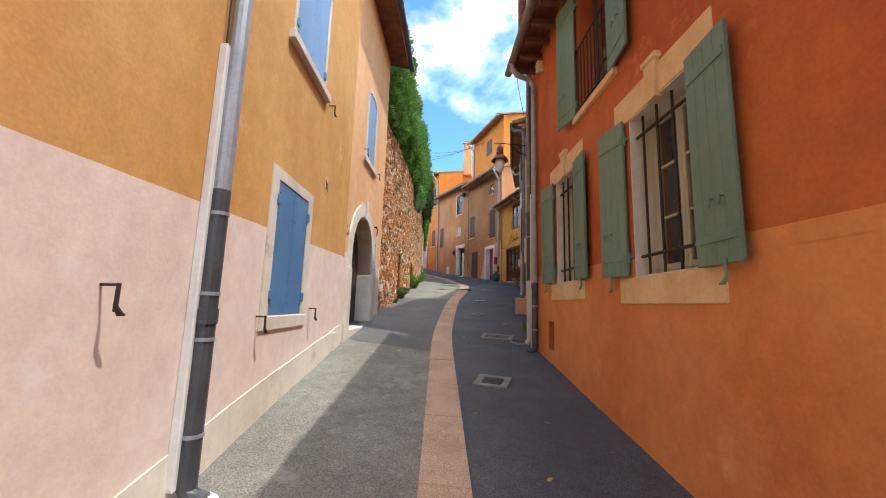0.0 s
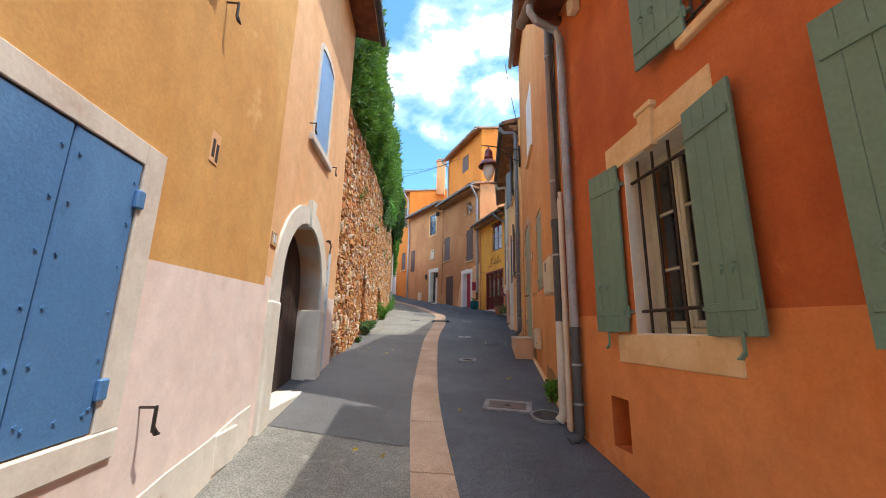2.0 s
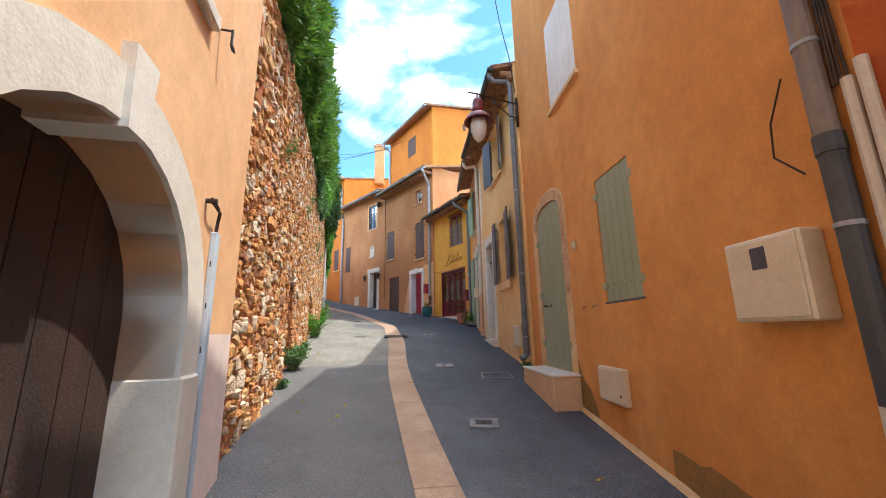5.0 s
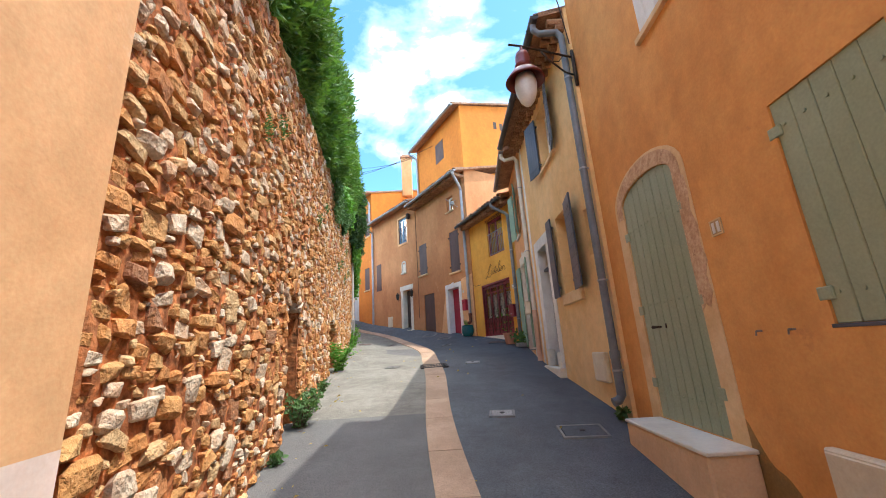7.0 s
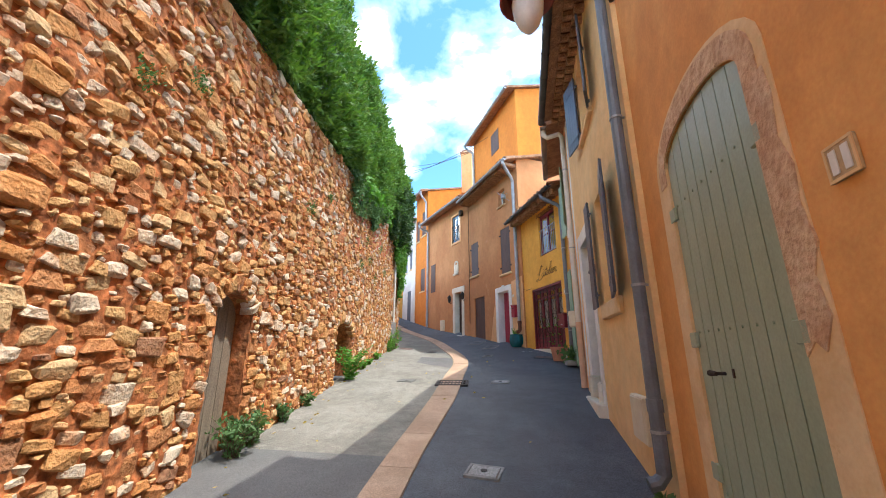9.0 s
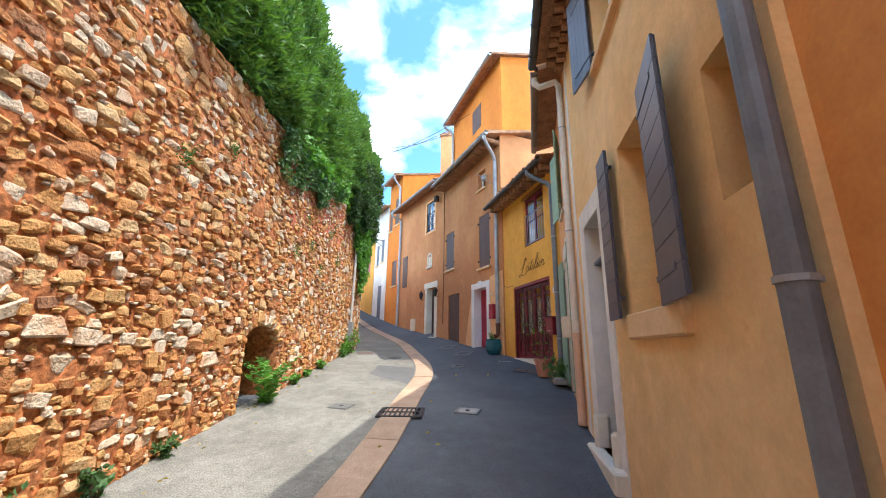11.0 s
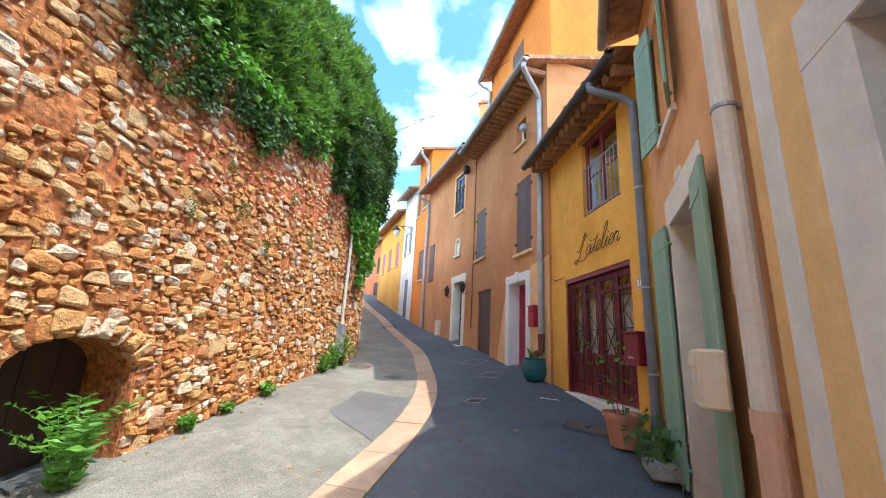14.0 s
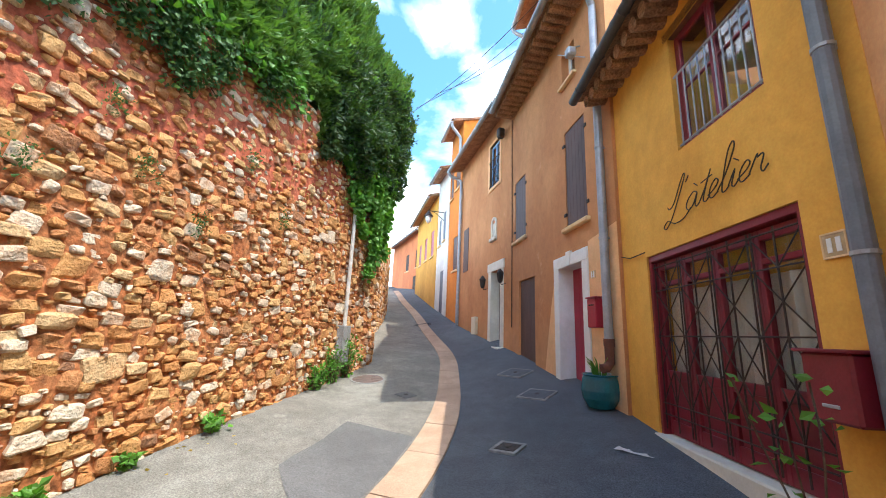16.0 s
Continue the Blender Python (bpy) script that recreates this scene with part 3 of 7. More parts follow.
def casement(house, s0, s1, z0, z1, y, mat, rows=3, leaves=2, curtain=False, name="window"):
    """A glazed window set back in its opening: frame, glazing bars, panes."""
    g = Geo()
    f = 0.045
    g.box(s0, s0 + f, y - 0.05, y, z0, z1)
    g.box(s1 - f, s1, y - 0.05, y, z0, z1)
    g.box(s0 + f, s1 - f, y - 0.05, y, z0, z0 + f)
    g.box(s0 + f, s1 - f, y - 0.05, y, z1 - f, z1)
    win = part(name, g, mat, house)
    w = (s1 - s0 - 2 * f) / leaves
    for i in range(leaves):
        a, b = s0 + f + i * w, s0 + f + (i + 1) * w
        k = Geo()
        k.box(a + 0.002, a + 0.045, y - 0.04, y + 0.008, z0 + f, z1 - f)
        k.box(b - 0.045, b - 0.002, y - 0.04, y + 0.008, z0 + f, z1 - f)
        k.box(a + 0.045, b - 0.045, y - 0.04, y + 0.008, z0 + f, z0 + f + 0.055)
        k.box(a + 0.045, b - 0.045, y - 0.04, y + 0.008, z1 - f - 0.05, z1 - f)
        h = (z1 - z0 - 2 * f) / rows
        for j in range(1, rows):
            z = z0 + f + j * h
            k.box(a + 0.045, b - 0.045, y - 0.03, y + 0.002, z - 0.012, z + 0.012, bev=0.004)
        part("casement", k, mat, win)
        p = Geo().box(a + 0.04, b - 0.04, y - 0.022, y - 0.016, z0 + f + 0.02, z1 - f - 0.02, bev=0.001)
        part("pane", p, GLASS, win)
        if curtain:
            c = Geo()
            nn = 16
            for j in range(nn):
                x0, x1 = a + (b - a) * j / nn, a + (b - a) * (j + 1) / nn
                y0, y1 = y - 0.12 + 0.015 * math.sin(j * 1.9), y - 0.12 + 0.015 * math.sin((j + 1) * 1.9)
                c.face([(x0, y0, z0), (x1, y1, z0), (x1, y1, z1), (x0, y0, z1)])
            part("curtain", c, CLOSED, win, smooth=True)
    return win


def bars(house, s0, s1, z0, z1, y, n=4, cross=2, r=0.011):
    g = Geo()
    for i in range(n):
        x = s0 + (i + 0.5) * (s1 - s0) / n
        g.tube([(x, y, z0), (x, y, z1)], r, 6)
    ob = part("window_grille", g, IRON, house, "dark wrought iron window bars")
    for j in range(cross):
        z = z0 + (z1 - z0) * (0.12 if j == 0 else 0.88)
        part("crossbar", Geo().tube([(s0 - 0.06, y + 0.012, z), (s1 + 0.06, y + 0.012, z)], r * 1.15, 6), IRON, ob)
    return ob


def railing(house, a, b, z0, h, y, n, mat, label):
    """Two rails with upright bars between."""
    ob = part("railing", Geo().tube([(a - 0.01, y, z0 + h), (b + 0.01, y, z0 + h)], 0.013, 6), mat, house, label)
    part("bottom_rail", Geo().tube([(a - 0.01, y, z0 + 0.06), (b + 0.01, y, z0 + 0.06)], 0.011, 6), mat, ob)
    for i in range(n):
        x = a + (i + 0.5) * (b - a) / n
        part("baluster", Geo().tube([(x, y, z0 + 0.04), (x, y, z0 + h)], 0.009, 6), mat, ob)
    return ob


def hook(house, s, z, mat=IRON, side=1):
    """A wall hook that holds a shutter back."""
    g = Geo().tube([(s, 0, z), (s, 0.09, z)], 0.008, 6)
    g.box(s - 0.01, s + 0.01, 0.08, 0.095, z - 0.13, z + 0.01, bev=0.003)
    g.tube([(s, 0.085, z - 0.1), (s + side * 0.02, 0.095, z - 0.14), (s + side * 0.045, 0.1, z - 0.145)], [0.011, 0.015, 0.006], 6)
    return part("shutter_hook", g, mat, house)


def surround(name, g, mat, parent, label):
    """A surround of boxes: the last one, the lintel, carries the others."""
    n = len(g.v) // 24
    cut = []
    for i in range(n):
        k = Geo()
        k.v, k.f, k.m = g.v[24 * i: 24 * i + 24], [tuple(q - 24 * i for q in f) for f in g.f[26 * i: 26 * i + 26]], [0] * 26
        cut.append(k)
    top = part(name, cut[-1], mat, parent, label)
    for k in cut[:-1]:
        part("jamb", k, mat, top)
    return top


def plate(wallm, s, z, size=0.15, name="house_number_plate"):
    """An enamel plate whose number is only bars."""
    t = thing(name, "small square ochre enamel plate with pale bars on the facade", "plate", wallm @ Matrix.Translation((s, 0, z)), "house number plates")
    h = size / 2
    g = Geo().box(-h, h, 0.0, 0.014, -h, h, bev=0.004)
    part("enamel", g, PLATE, t)
    part("border", Geo().box(-h, h, 0.012, 0.017, h - 0.012, h, bev=0.001).box(-h, h, 0.012, 0.017, -h, -h + 0.012, bev=0.001).box(-h, -h + 0.012, 0.012, 0.017, -h + 0.012, h - 0.012, bev=0.001).box(h - 0.012, h, 0.012, 0.017, -h + 0.012, h - 0.012, bev=0.001), SURROUND, t)
    for x in (-0.028, 0.028):
        part("bar", Geo().box(x - 0.016, x + 0.016, 0.013, 0.018, -0.045, 0.045, bev=0.002), WHITE, t)
    return t

# ---------- ground ----------
def sheet(xs, ys, lift=0.0):
    g = Geo()
    g.v = [(x, y, ground_z(x, y) + lift) for y in ys for x in xs]
    n = len(xs)
    g.f = [(j * n + i, j * n + i + 1, (j + 1) * n + i + 1, (j + 1) * n + i) for j in range(len(ys) - 1) for i in range(n - 1)]
    g.m = [0] * len(g.f)
    return g


gx = [-400, -120, -50, -30] + [-20 + 0.5 * i for i in range(28)] + [-6 + 0.2 * i for i in range(62)] + [8, 14, 30, 60, 120, 400]
gy = [-400, -100, -30, -15] + [-9 + 0.2 * i for i in range(180)] + [27.2 + 0.5 * i for i in range(40)] + [50, 60, 90, 150, 400]
single("road", sheet(gx, gy), ASPHALT, "dark grey asphalt lane climbing between the houses", "road", kind="structure", smooth=True, tidy=False)


def ribbon(name, y0, y1, left, right, mat, label, lift=0.012, step=0.25, cols=8):
    """A layer of the street between two edges, given as functions of y."""
    g = Geo()
    n = max(2, int((y1 - y0) / step))
    for j in range(n + 1):
        y = y0 + (y1 - y0) * j / n
        a, b = left(y), right(y)
        g.v += [(a + (b - a) * i / cols, y, ground_z(a + (b - a) * i / cols, y) + lift) for i in range(cols + 1)]
    c = cols + 1
    g.f = [(j * c + i, j * c + i + 1, (j + 1) * c + i + 1, (j + 1) * c + i) for j in range(n) for i in range(cols)]
    g.m = [0] * len(g.f)
    return single(name, g, mat, label, "pavement", kind="structure", smooth=True, tidy=False)


LEFT_Y, LEFT_X = [-8, 4.35, 7.4, 9.13, 23.3, 26.2, 31, 40], [0.58, -1.74, -2.19, -2.6, -4.85, -6.9, -9.5, -16]
left_edge = lambda y: float(np.interp(y, LEFT_Y, LEFT_X)) - 0.1  # noqa: E731
wob = lambda y, k: 0.05 * noise.noise((y * 1.7, k, 0.3)) + 0.02 * noise.noise((y * 6, k, 4.3))  # noqa: E731
strip_w = lambda y: 0.19 + 0.03 * smooth_step(12, 15, y)  # noqa: E731
ribbon("pavement", -8, 44, left_edge, lambda y: strip_x(y) - strip_w(y) + 0.02, OLDASPHALT, "worn light grey asphalt along the ochre wall")
ribbon("pavement", 4.75, 11.9, left_edge, lambda y: strip_x(y) - strip_w(y) + 0.02 - 0.0, MIDASPHALT, "darker asphalt patch across the pavement", 0.019)
ribbon("pavement", 17.9, 20.05, lambda y: float(np.interp(y, [17.9, 18.7, 20.05], [-1.5, -2.65, -2.9])) + wob(y, 3), lambda y: strip_x(y) - strip_w(y) - 0.04 + wob(y, 5) * 0.4, MIDASPHALT, "square dark asphalt repair in the pavement", 0.019, 0.1)

strip = thing("drain_strip", "pale ochre concrete strip laid along the lane", "paving", kind="structure")
yy = -4.0
while yy < 40:
    ln = random.uniform(0.85, 1.15)
    g = Geo()
    y0, y1 = yy + 0.006, yy + ln - 0.006
    rows = [y0 + (y1 - y0) * k / 4 for k in range(5)]
    tops = []
    for y in rows:
        c, w = strip_x(y), strip_w(y)
        tops.append([(c - w, y), (c + w, y)])
    dz = random.uniform(-0.002, 0.003)
    for (a, b), (c, d) in zip(tops, tops[1:]):
        h = lambda p, e: (p[0], p[1], ground_z(*p) + e + dz)  # noqa: E731
        g.face([h(a, 0.03), h(b, 0.03), h(d, 0.03), h(c, 0.03)])
        g.face([h(a, 0.03), h(c, 0.03), h(c, -0.05), h(a, -0.05)])
        g.face([h(b, 0.03), h(d, 0.03), h(d, -0.05), h(b, -0.05)])
    for a, b in (tops[0], tops[-1]):
        g.face([h(a, 0.03), h(b, 0.03), h(b, -0.05), h(a, -0.05)])
    part("paving_slab", g, STRIP, strip)
    yy += ln


def cover(x, y, sx, sy, rot, mat, label, name="manhole_cover", rim=None, rimw=0.07, round_=False):
    """An inspection cover in a pale rim, lying in the road's slope."""
    rim = rim or RIM
    z = ground_z(x, y)
    dx, dy = (ground_z(x + 0.2, y) - z) / 0.2, (ground_z(x, y + 0.2) - z) / 0.2
    m = Matrix(((1, 0, 0, x), (0, 1, 0, y), (dx, dy, 1, z), (0, 0, 0, 1))) @ Matrix.Translation((0, 0, 0.012)) @ Matrix.Rotation(radians(rot), 4, "Z")
    t = thing(name, label, "manhole cover", None, "covers in the lane")
    t.location = (x, y, z)
    inv = Matrix.Translation((-x, -y, -z))
    if round_:
        part("rim", Geo().lathe([(sx, -0.02), (sx, 0.014), (sx - 0.03, 0.016), (sx - 0.03, -0.02)], n=28).moved(inv @ m), rim, t)
        lid = part("lid", Geo().lathe([(sx - 0.035, -0.02), (sx - 0.035, 0.012), (0.05, 0.014), (0.0, 0.014)], n=28).moved(inv @ m), mat, t)
        for a in range(8):
            part("rib", Geo().box(0.08, sx - 0.06, -0.006, 0.006, 0.012, 0.018, bev=0.002).moved(inv @ m @ Matrix.Rotation(a * math.pi / 4, 4, "Z")), mat, lid)
        return t
    r = Geo()
    r.box(-sx - rimw, sx + rimw, sy, sy + rimw, -0.02, 0.012, bev=0.004)
    r.box(-sx - rimw, sx + rimw, -sy - rimw, -sy, -0.02, 0.012, bev=0.004)
    r.box(-sx - rimw, -sx, -sy, sy, -0.02, 0.012, bev=0.004)
    r.box(sx, sx + rimw, -sy, sy, -0.02, 0.012, bev=0.004)
    part("rim", r.moved(inv @ m), rim, t)
    l = Geo().box(-sx + 0.006, sx - 0.006, -sy + 0.006, sy - 0.006, -0.02, 0.013, bev=0.004)
    lid = part("lid", l.moved(inv @ m), mat, t)
    part("keyhole", Geo().lathe([(0.035, 0.01), (0.035, 0.019), (0.02, 0.021), (0, 0.021)], n=12).moved(inv @ m), CASTIRON, lid)
    return t


RIM = material("cover_mortar_rim", (0.29, 0.285, 0.275), (0.2, 0.2, 0.195), 0.9, 6, 60, 0.4)
RUSTLID = material("rusty_cover", (0.14, 0.09, 0.075), (0.10, 0.07, 0.06), 0.7, 9, 90, 0.4)
cover(0.80, 6.07, 0.24, 0.13, -8, RUSTLID, "rust brown rectangular inspection cover set in pale mortar")
cover(0.84, 3.47, 0.13, 0.12, -10, CASTIRON, "small dark square valve cover with smeared mortar", rimw=0.09)
cover(1.25, 5.75, 0.2, 0.2, 0, CASTIRON, "round cover in the asphalt beside the red house", round_=True)
cover(0.20, 8.75, 0.10, 0.07, -8, CASTIRON, "small grey valve cover in the lane")
cover(0.02, 11.69, 0.15, 0.11, -8, CONCRETE, "pale concrete valve cover in the lane", rimw=0.03)
cover(0.86, 10.85, 0.24, 0.17, -4, ASPHALT, "asphalt filled inspection cover in a pale frame", rimw=0.03)
cover(-0.06, 15.95, 0.15, 0.12, -8, CONCRETE, "pale concrete valve cover in the lane", rimw=0.03)
cover(1.0, 18.75, 0.26, 0.13, -20, RUSTLID, "flat rusty plate in the asphalt before the workshop", rimw=0.015, rim=ASPHALT)
cover(-0.69, 19.95, 0.12, 0.10, -15, CASTIRON, "small square valve cover with a pale frame", rimw=0.04)
cover(-0.75, 21.95, 0.22, 0.18, -20, ASPHALT, "asphalt filled inspection cover in a pale frame", rimw=0.03)
cover(-4.05, 22.1, 0.33, 0.3, 0, RUSTLID, "round rusty manhole cover beside the stone wall", round_=True)
cover(-2.1, 15.9, 0.16, 0.14, -8, MIDASPHALT, "square asphalt filled cover in the pavement", rimw=0.01, rim=MIDASPHALT)
cover(-1.4, 23.2, 0.25, 0.2, -25, ASPHALT, "asphalt filled inspection cover in a pale frame", rimw=0.025)
cover(-2.9, 21.6, 0.14, 0.12, -20, MIDASPHALT, "square asphalt filled cover in the pavement", rimw=0.01, rim=MIDASPHALT)


def drain_grate(x, y, rot, w=0.34, d=0.24):
    z = ground_z(x, y) + 0.032
    t = thing("drain_grate", "dark cast iron drain grate in the strip", "drain", None, "drain grates")
    t.location = (x, y, z)
    sl = (ground_z(x, y + 0.3) - ground_z(x, y)) / 0.3
    m = Matrix(((1, 0, 0, 0), (0, 1, 0, 0), (0, sl, 1, 0), (0, 0, 0, 1))) @ Matrix.Rotation(radians(rot), 4, "Z")
    f = Geo()
    f.box(-w, w, d - 0.03, d, -0.03, 0.012).box(-w, w, -d, -d + 0.03, -0.03, 0.012).box(-w, -w + 0.03, -d, d, -0.03, 0.0118).box(w - 0.03, w, -d, d, -0.03, 0.0118)
    part("frame", f.moved(m), CASTIRON, t)
    part("pit", Geo().box(-w + 0.02, w - 0.02, -d + 0.02, d - 0.02, -0.05, -0.028).moved(m), SOIL, t)
    for i in range(9):
        xx = -w + 0.05 + i * (2 * w - 0.1) / 8
        part("slat", Geo().box(xx - 0.013, xx + 0.013, -d + 0.02, d - 0.02, -0.025, 0.01, bev=0.004).moved(m), CASTIRON, t)
    part("slat", Geo().box(-w + 0.02, w - 0.02, -0.014, 0.014, -0.024, 0.0112, bev=0.004).moved(m), CASTIRON, t)


drain_grate(-1.04, 15.66, 6)
drain_grate(strip_x(29.3), 29.3, 36)

# ---------- red house ----------
WR = Wall((3.83, -6.0), (1.49, 5.42))
Y = WR.s
house = thing("house", "red ochre plastered house with grey-green shutters", "house", WR.m)
big, small_, up = (Y(1.15), Y(2.0), 1.27, 2.79), (Y(3.34), Y(4.12), 1.33, 2.87), (Y(2.3), Y(3.2), 3.5, 5.3)
ventr = (Y(4.33), Y(4.6), 0.34, 0.77)
g = facade(Geo(), WR.length, -3, 5.75, [big, small_, up, ventr], band=1.34, tilt=0.0155, s0=-3)
g2 = Geo()
body(g2, WR.length, -3, 5.75, 4.5, s0=-3)
part("wall", g, [RED, RED_LOW], house, "red ochre plaster over an orange base")
part("side_wall", g2, [RED], house)
part("vent_back", Geo().box(ventr[0] - 0.05, ventr[1] + 0.05, -0.36, -0.22, ventr[2] - 0.05, ventr[3] + 0.05), RED_LOW, house)
for (a, b, c, d), lint in ((big, 0.27), (small_, 0.26)):
    q = Geo()
    q.box(a - 0.25, b + 0.27, -0.02, 0.012, d, d + lint, bev=0.004)
    k = (a + b) / 2
    ws = part("window_surround", q, SURROUND, house, "cream stone lintel with a keystone, and sill")
    ks = part("keystone", Geo().prism([(k - 0.09, d + lint + 0.07), (k + 0.09, d + lint + 0.07), (k + 0.06, d - 0.03), (k - 0.06, d - 0.03)], -0.02, 0.045), SURROUND, ws)
    part("keystone_cap", Geo().box(k - 0.11, k + 0.11, -0.02, 0.06, d + lint + 0.03, d + lint + 0.09, bev=0.01), SURROUND, ws)
    part("window_sill", Geo().box(a - 0.2, b + 0.28, -0.02, 0.014, c - 0.24, c, bev=0.006), SURROUND, ws)
    r = Geo()
    r.box(a - 0.001, a + 0.012, -0.3, 0.004, c, d - 0.001, bev=0.001).box(b - 0.012, b + 0.001, -0.3, 0.004, c, d - 0.001, bev=0.001).box(a, b, -0.3, 0.003, d - 0.012, d + 0.001, bev=0.001).box(a, b, -0.3, 0.012, c - 0.001, c + 0.012, bev=0.001)
    part("reveal", r, PLINTH, ws)
    casement(house, a + 0.012, b - 0.012, c + 0.012, d - 0.012, -0.2, FRAME, 3, 2)
    bars(house, a, b, c + 0.01, d - 0.01, -0.07, 4, 2, 0.013)
    shutter(house, b + 0.06, 0.40, c + 0.02, d + 0.02, 1, GREEN, 9, 0.02, label="grey-green wooden shutter folded back against the plaster")
    shutter(house, a - 0.01, 0.43, c + 0.0, d + 0.02, -1, GREEN, 5, 0.02, label="grey-green wooden shutter folded back against the plaster")
    for x in (a - 0.3, b + 0.3):
        hook(house, x, c + 0.02, GREEN)
    # Grey box added behind the panes, shutting out light so the opening stays dark.
    rm = Geo()
    for p in ([(a - 0.2, -0.352, c - 0.2), (a - 0.2, -0.352, d + 0.2), (a - 0.2, -2.2, d + 0.2), (a - 0.2, -2.2, c - 0.2)], [(b + 0.2, -0.352, c - 0.2), (b + 0.2, -0.352, d + 0.2), (b + 0.2, -2.2, d + 0.2), (b + 0.2, -2.2, c - 0.2)],
              [(a - 0.2, -2.2, c - 0.2), (b + 0.2, -2.2, c - 0.2), (b + 0.2, -2.2, d + 0.2), (a - 0.2, -2.2, d + 0.2)], [(a - 0.2, -0.352, d + 0.2), (b + 0.2, -0.352, d + 0.2), (b + 0.2, -2.2, d + 0.2), (a - 0.2, -2.2, d + 0.2)],
              [(a - 0.2, -0.352, c - 0.2), (b + 0.2, -0.352, c - 0.2), (b + 0.2, -2.2, c - 0.2), (a - 0.2, -2.2, c - 0.2)]):
        rm.face(p)
    part("room", rm, CONCRETE, house, "plain grey box added behind the window to keep it dark")
a, b, c, d = up
ws = part("window_surround", Geo().box(a - 0.12, b + 0.12, -0.02, 0.05, c - 0.09, c - 0.003, bev=0.01), SURROUND, house, "cream stone sill")
casement(house, a, b, c, d, -0.22, SHUTBROWN, 3, 2)
shutter(house, b + 0.01, 0.47, c - 0.02, d, 1, GREEN, 10, 0.02, label="grey-green wooden shutter folded back")
shutter(house, a - 0.01, 0.47, c - 0.02, d, -1, GREEN, 6, 0.02, label="grey-green wooden shutter folded back")
railing(house, a, b, c, 0.9, 0.02, 9, IRON, "dark iron window railing")
roof(house, WR, -3, WR.length - 0.02, 5.55, 4.6, 0.42, 0.25, soffit=EAVEWOOD)
gutter(house, -3, WR.length + 0.02, 0.49, 5.56, BROWNPIPE, 0.07)
g = Geo()
for i in range(22):
    x = WR.length - 0.2 - i * 0.42
    g.box(x - 0.04, x + 0.04, 0, 0.4, 5.44, 5.545, bev=0.008)
part("rafter_ends", g, EAVEWOOD, house, "dark stained rafter ends under the eave")
downpipe("downpipe", house, Y(5.12), 0.075, 5.1, WR.ground(Y(5.12)) - 0.02, 0.05, ZINC, DARKPIPE, 1.35, swan=(0.49, 5.5, Y(5.05)), collars=(3.6, 2.9, 1.0, 0.6), label="grey zinc downpipe with a dark lower length")
g = Geo().box(-0.07, 0.07, 0, 0.12, -0.1, 0.1, bev=0.02)
part("alarm_box", g.moved(Matrix.Translation((Y(4.75), 0, 5.25))), CREAMBOX, house, "small beige alarm box under the eave")

# ---------- tall orange house ----------
WO = Wall((1.485, 5.42), (1.64, 11.05))
Y = WO.s
house = thing("house", "tall orange plastered house with sage green door and shutters", "house", WO.m)
door, win, upw = (Y(9.3), Y(10.42), 1.24, 3.88), (Y(7.42), Y(8.15), 2.11, 3.58), (Y(8.3), Y(9.28), 5.25, 6.8)
g = facade(Geo(), WO.length, -1, 9.6, [door, win, upw], s0=0, arches=[(door, 0.2)])
body(g, WO.length, -1, 9.6, 5)
part("wall", g, [ORANGE], house)
q = Geo()
arch_ring(q, door[0], door[1], door[2] - 0.3, door[3], 0.2, 0.2, 0.006, -0.3, wtop=0.2)
ds = part("door_surround", q, SURROUND, house, "worn stone door surround, rough under flaked plaster")
r = Geo()
rng = random.Random(4)
arch_ring(r, door[0] - 0.004, door[1] + 0.004, 3.55, door[3] + 0.004, 0.2, 0.13, 0.012, -0.02, wtop=0.17)
part("bare_arch_stone", r, ROUGHSTONE, ds, "rough reddish stone laid bare over the door")
r = Geo().prism([(door[0] - 0.004, 2.3), (door[0] - 0.07, 2.36), (door[0] - 0.12, 2.32), (door[0] - 0.19, 2.45), (door[0] - 0.16, 2.6), (door[0] - 0.21, 2.72), (door[0] - 0.18, 2.9), (door[0] - 0.2, 3.05), (door[0] - 0.15, 3.2), (door[0] - 0.18, 3.4), (door[0] - 0.164, 3.55), (door[0] - 0.004, 3.55)], -0.02, 0.012)
part("bare_jamb_stone", r, ROUGHSTONE, ds, "rough reddish stone laid bare beside the door")


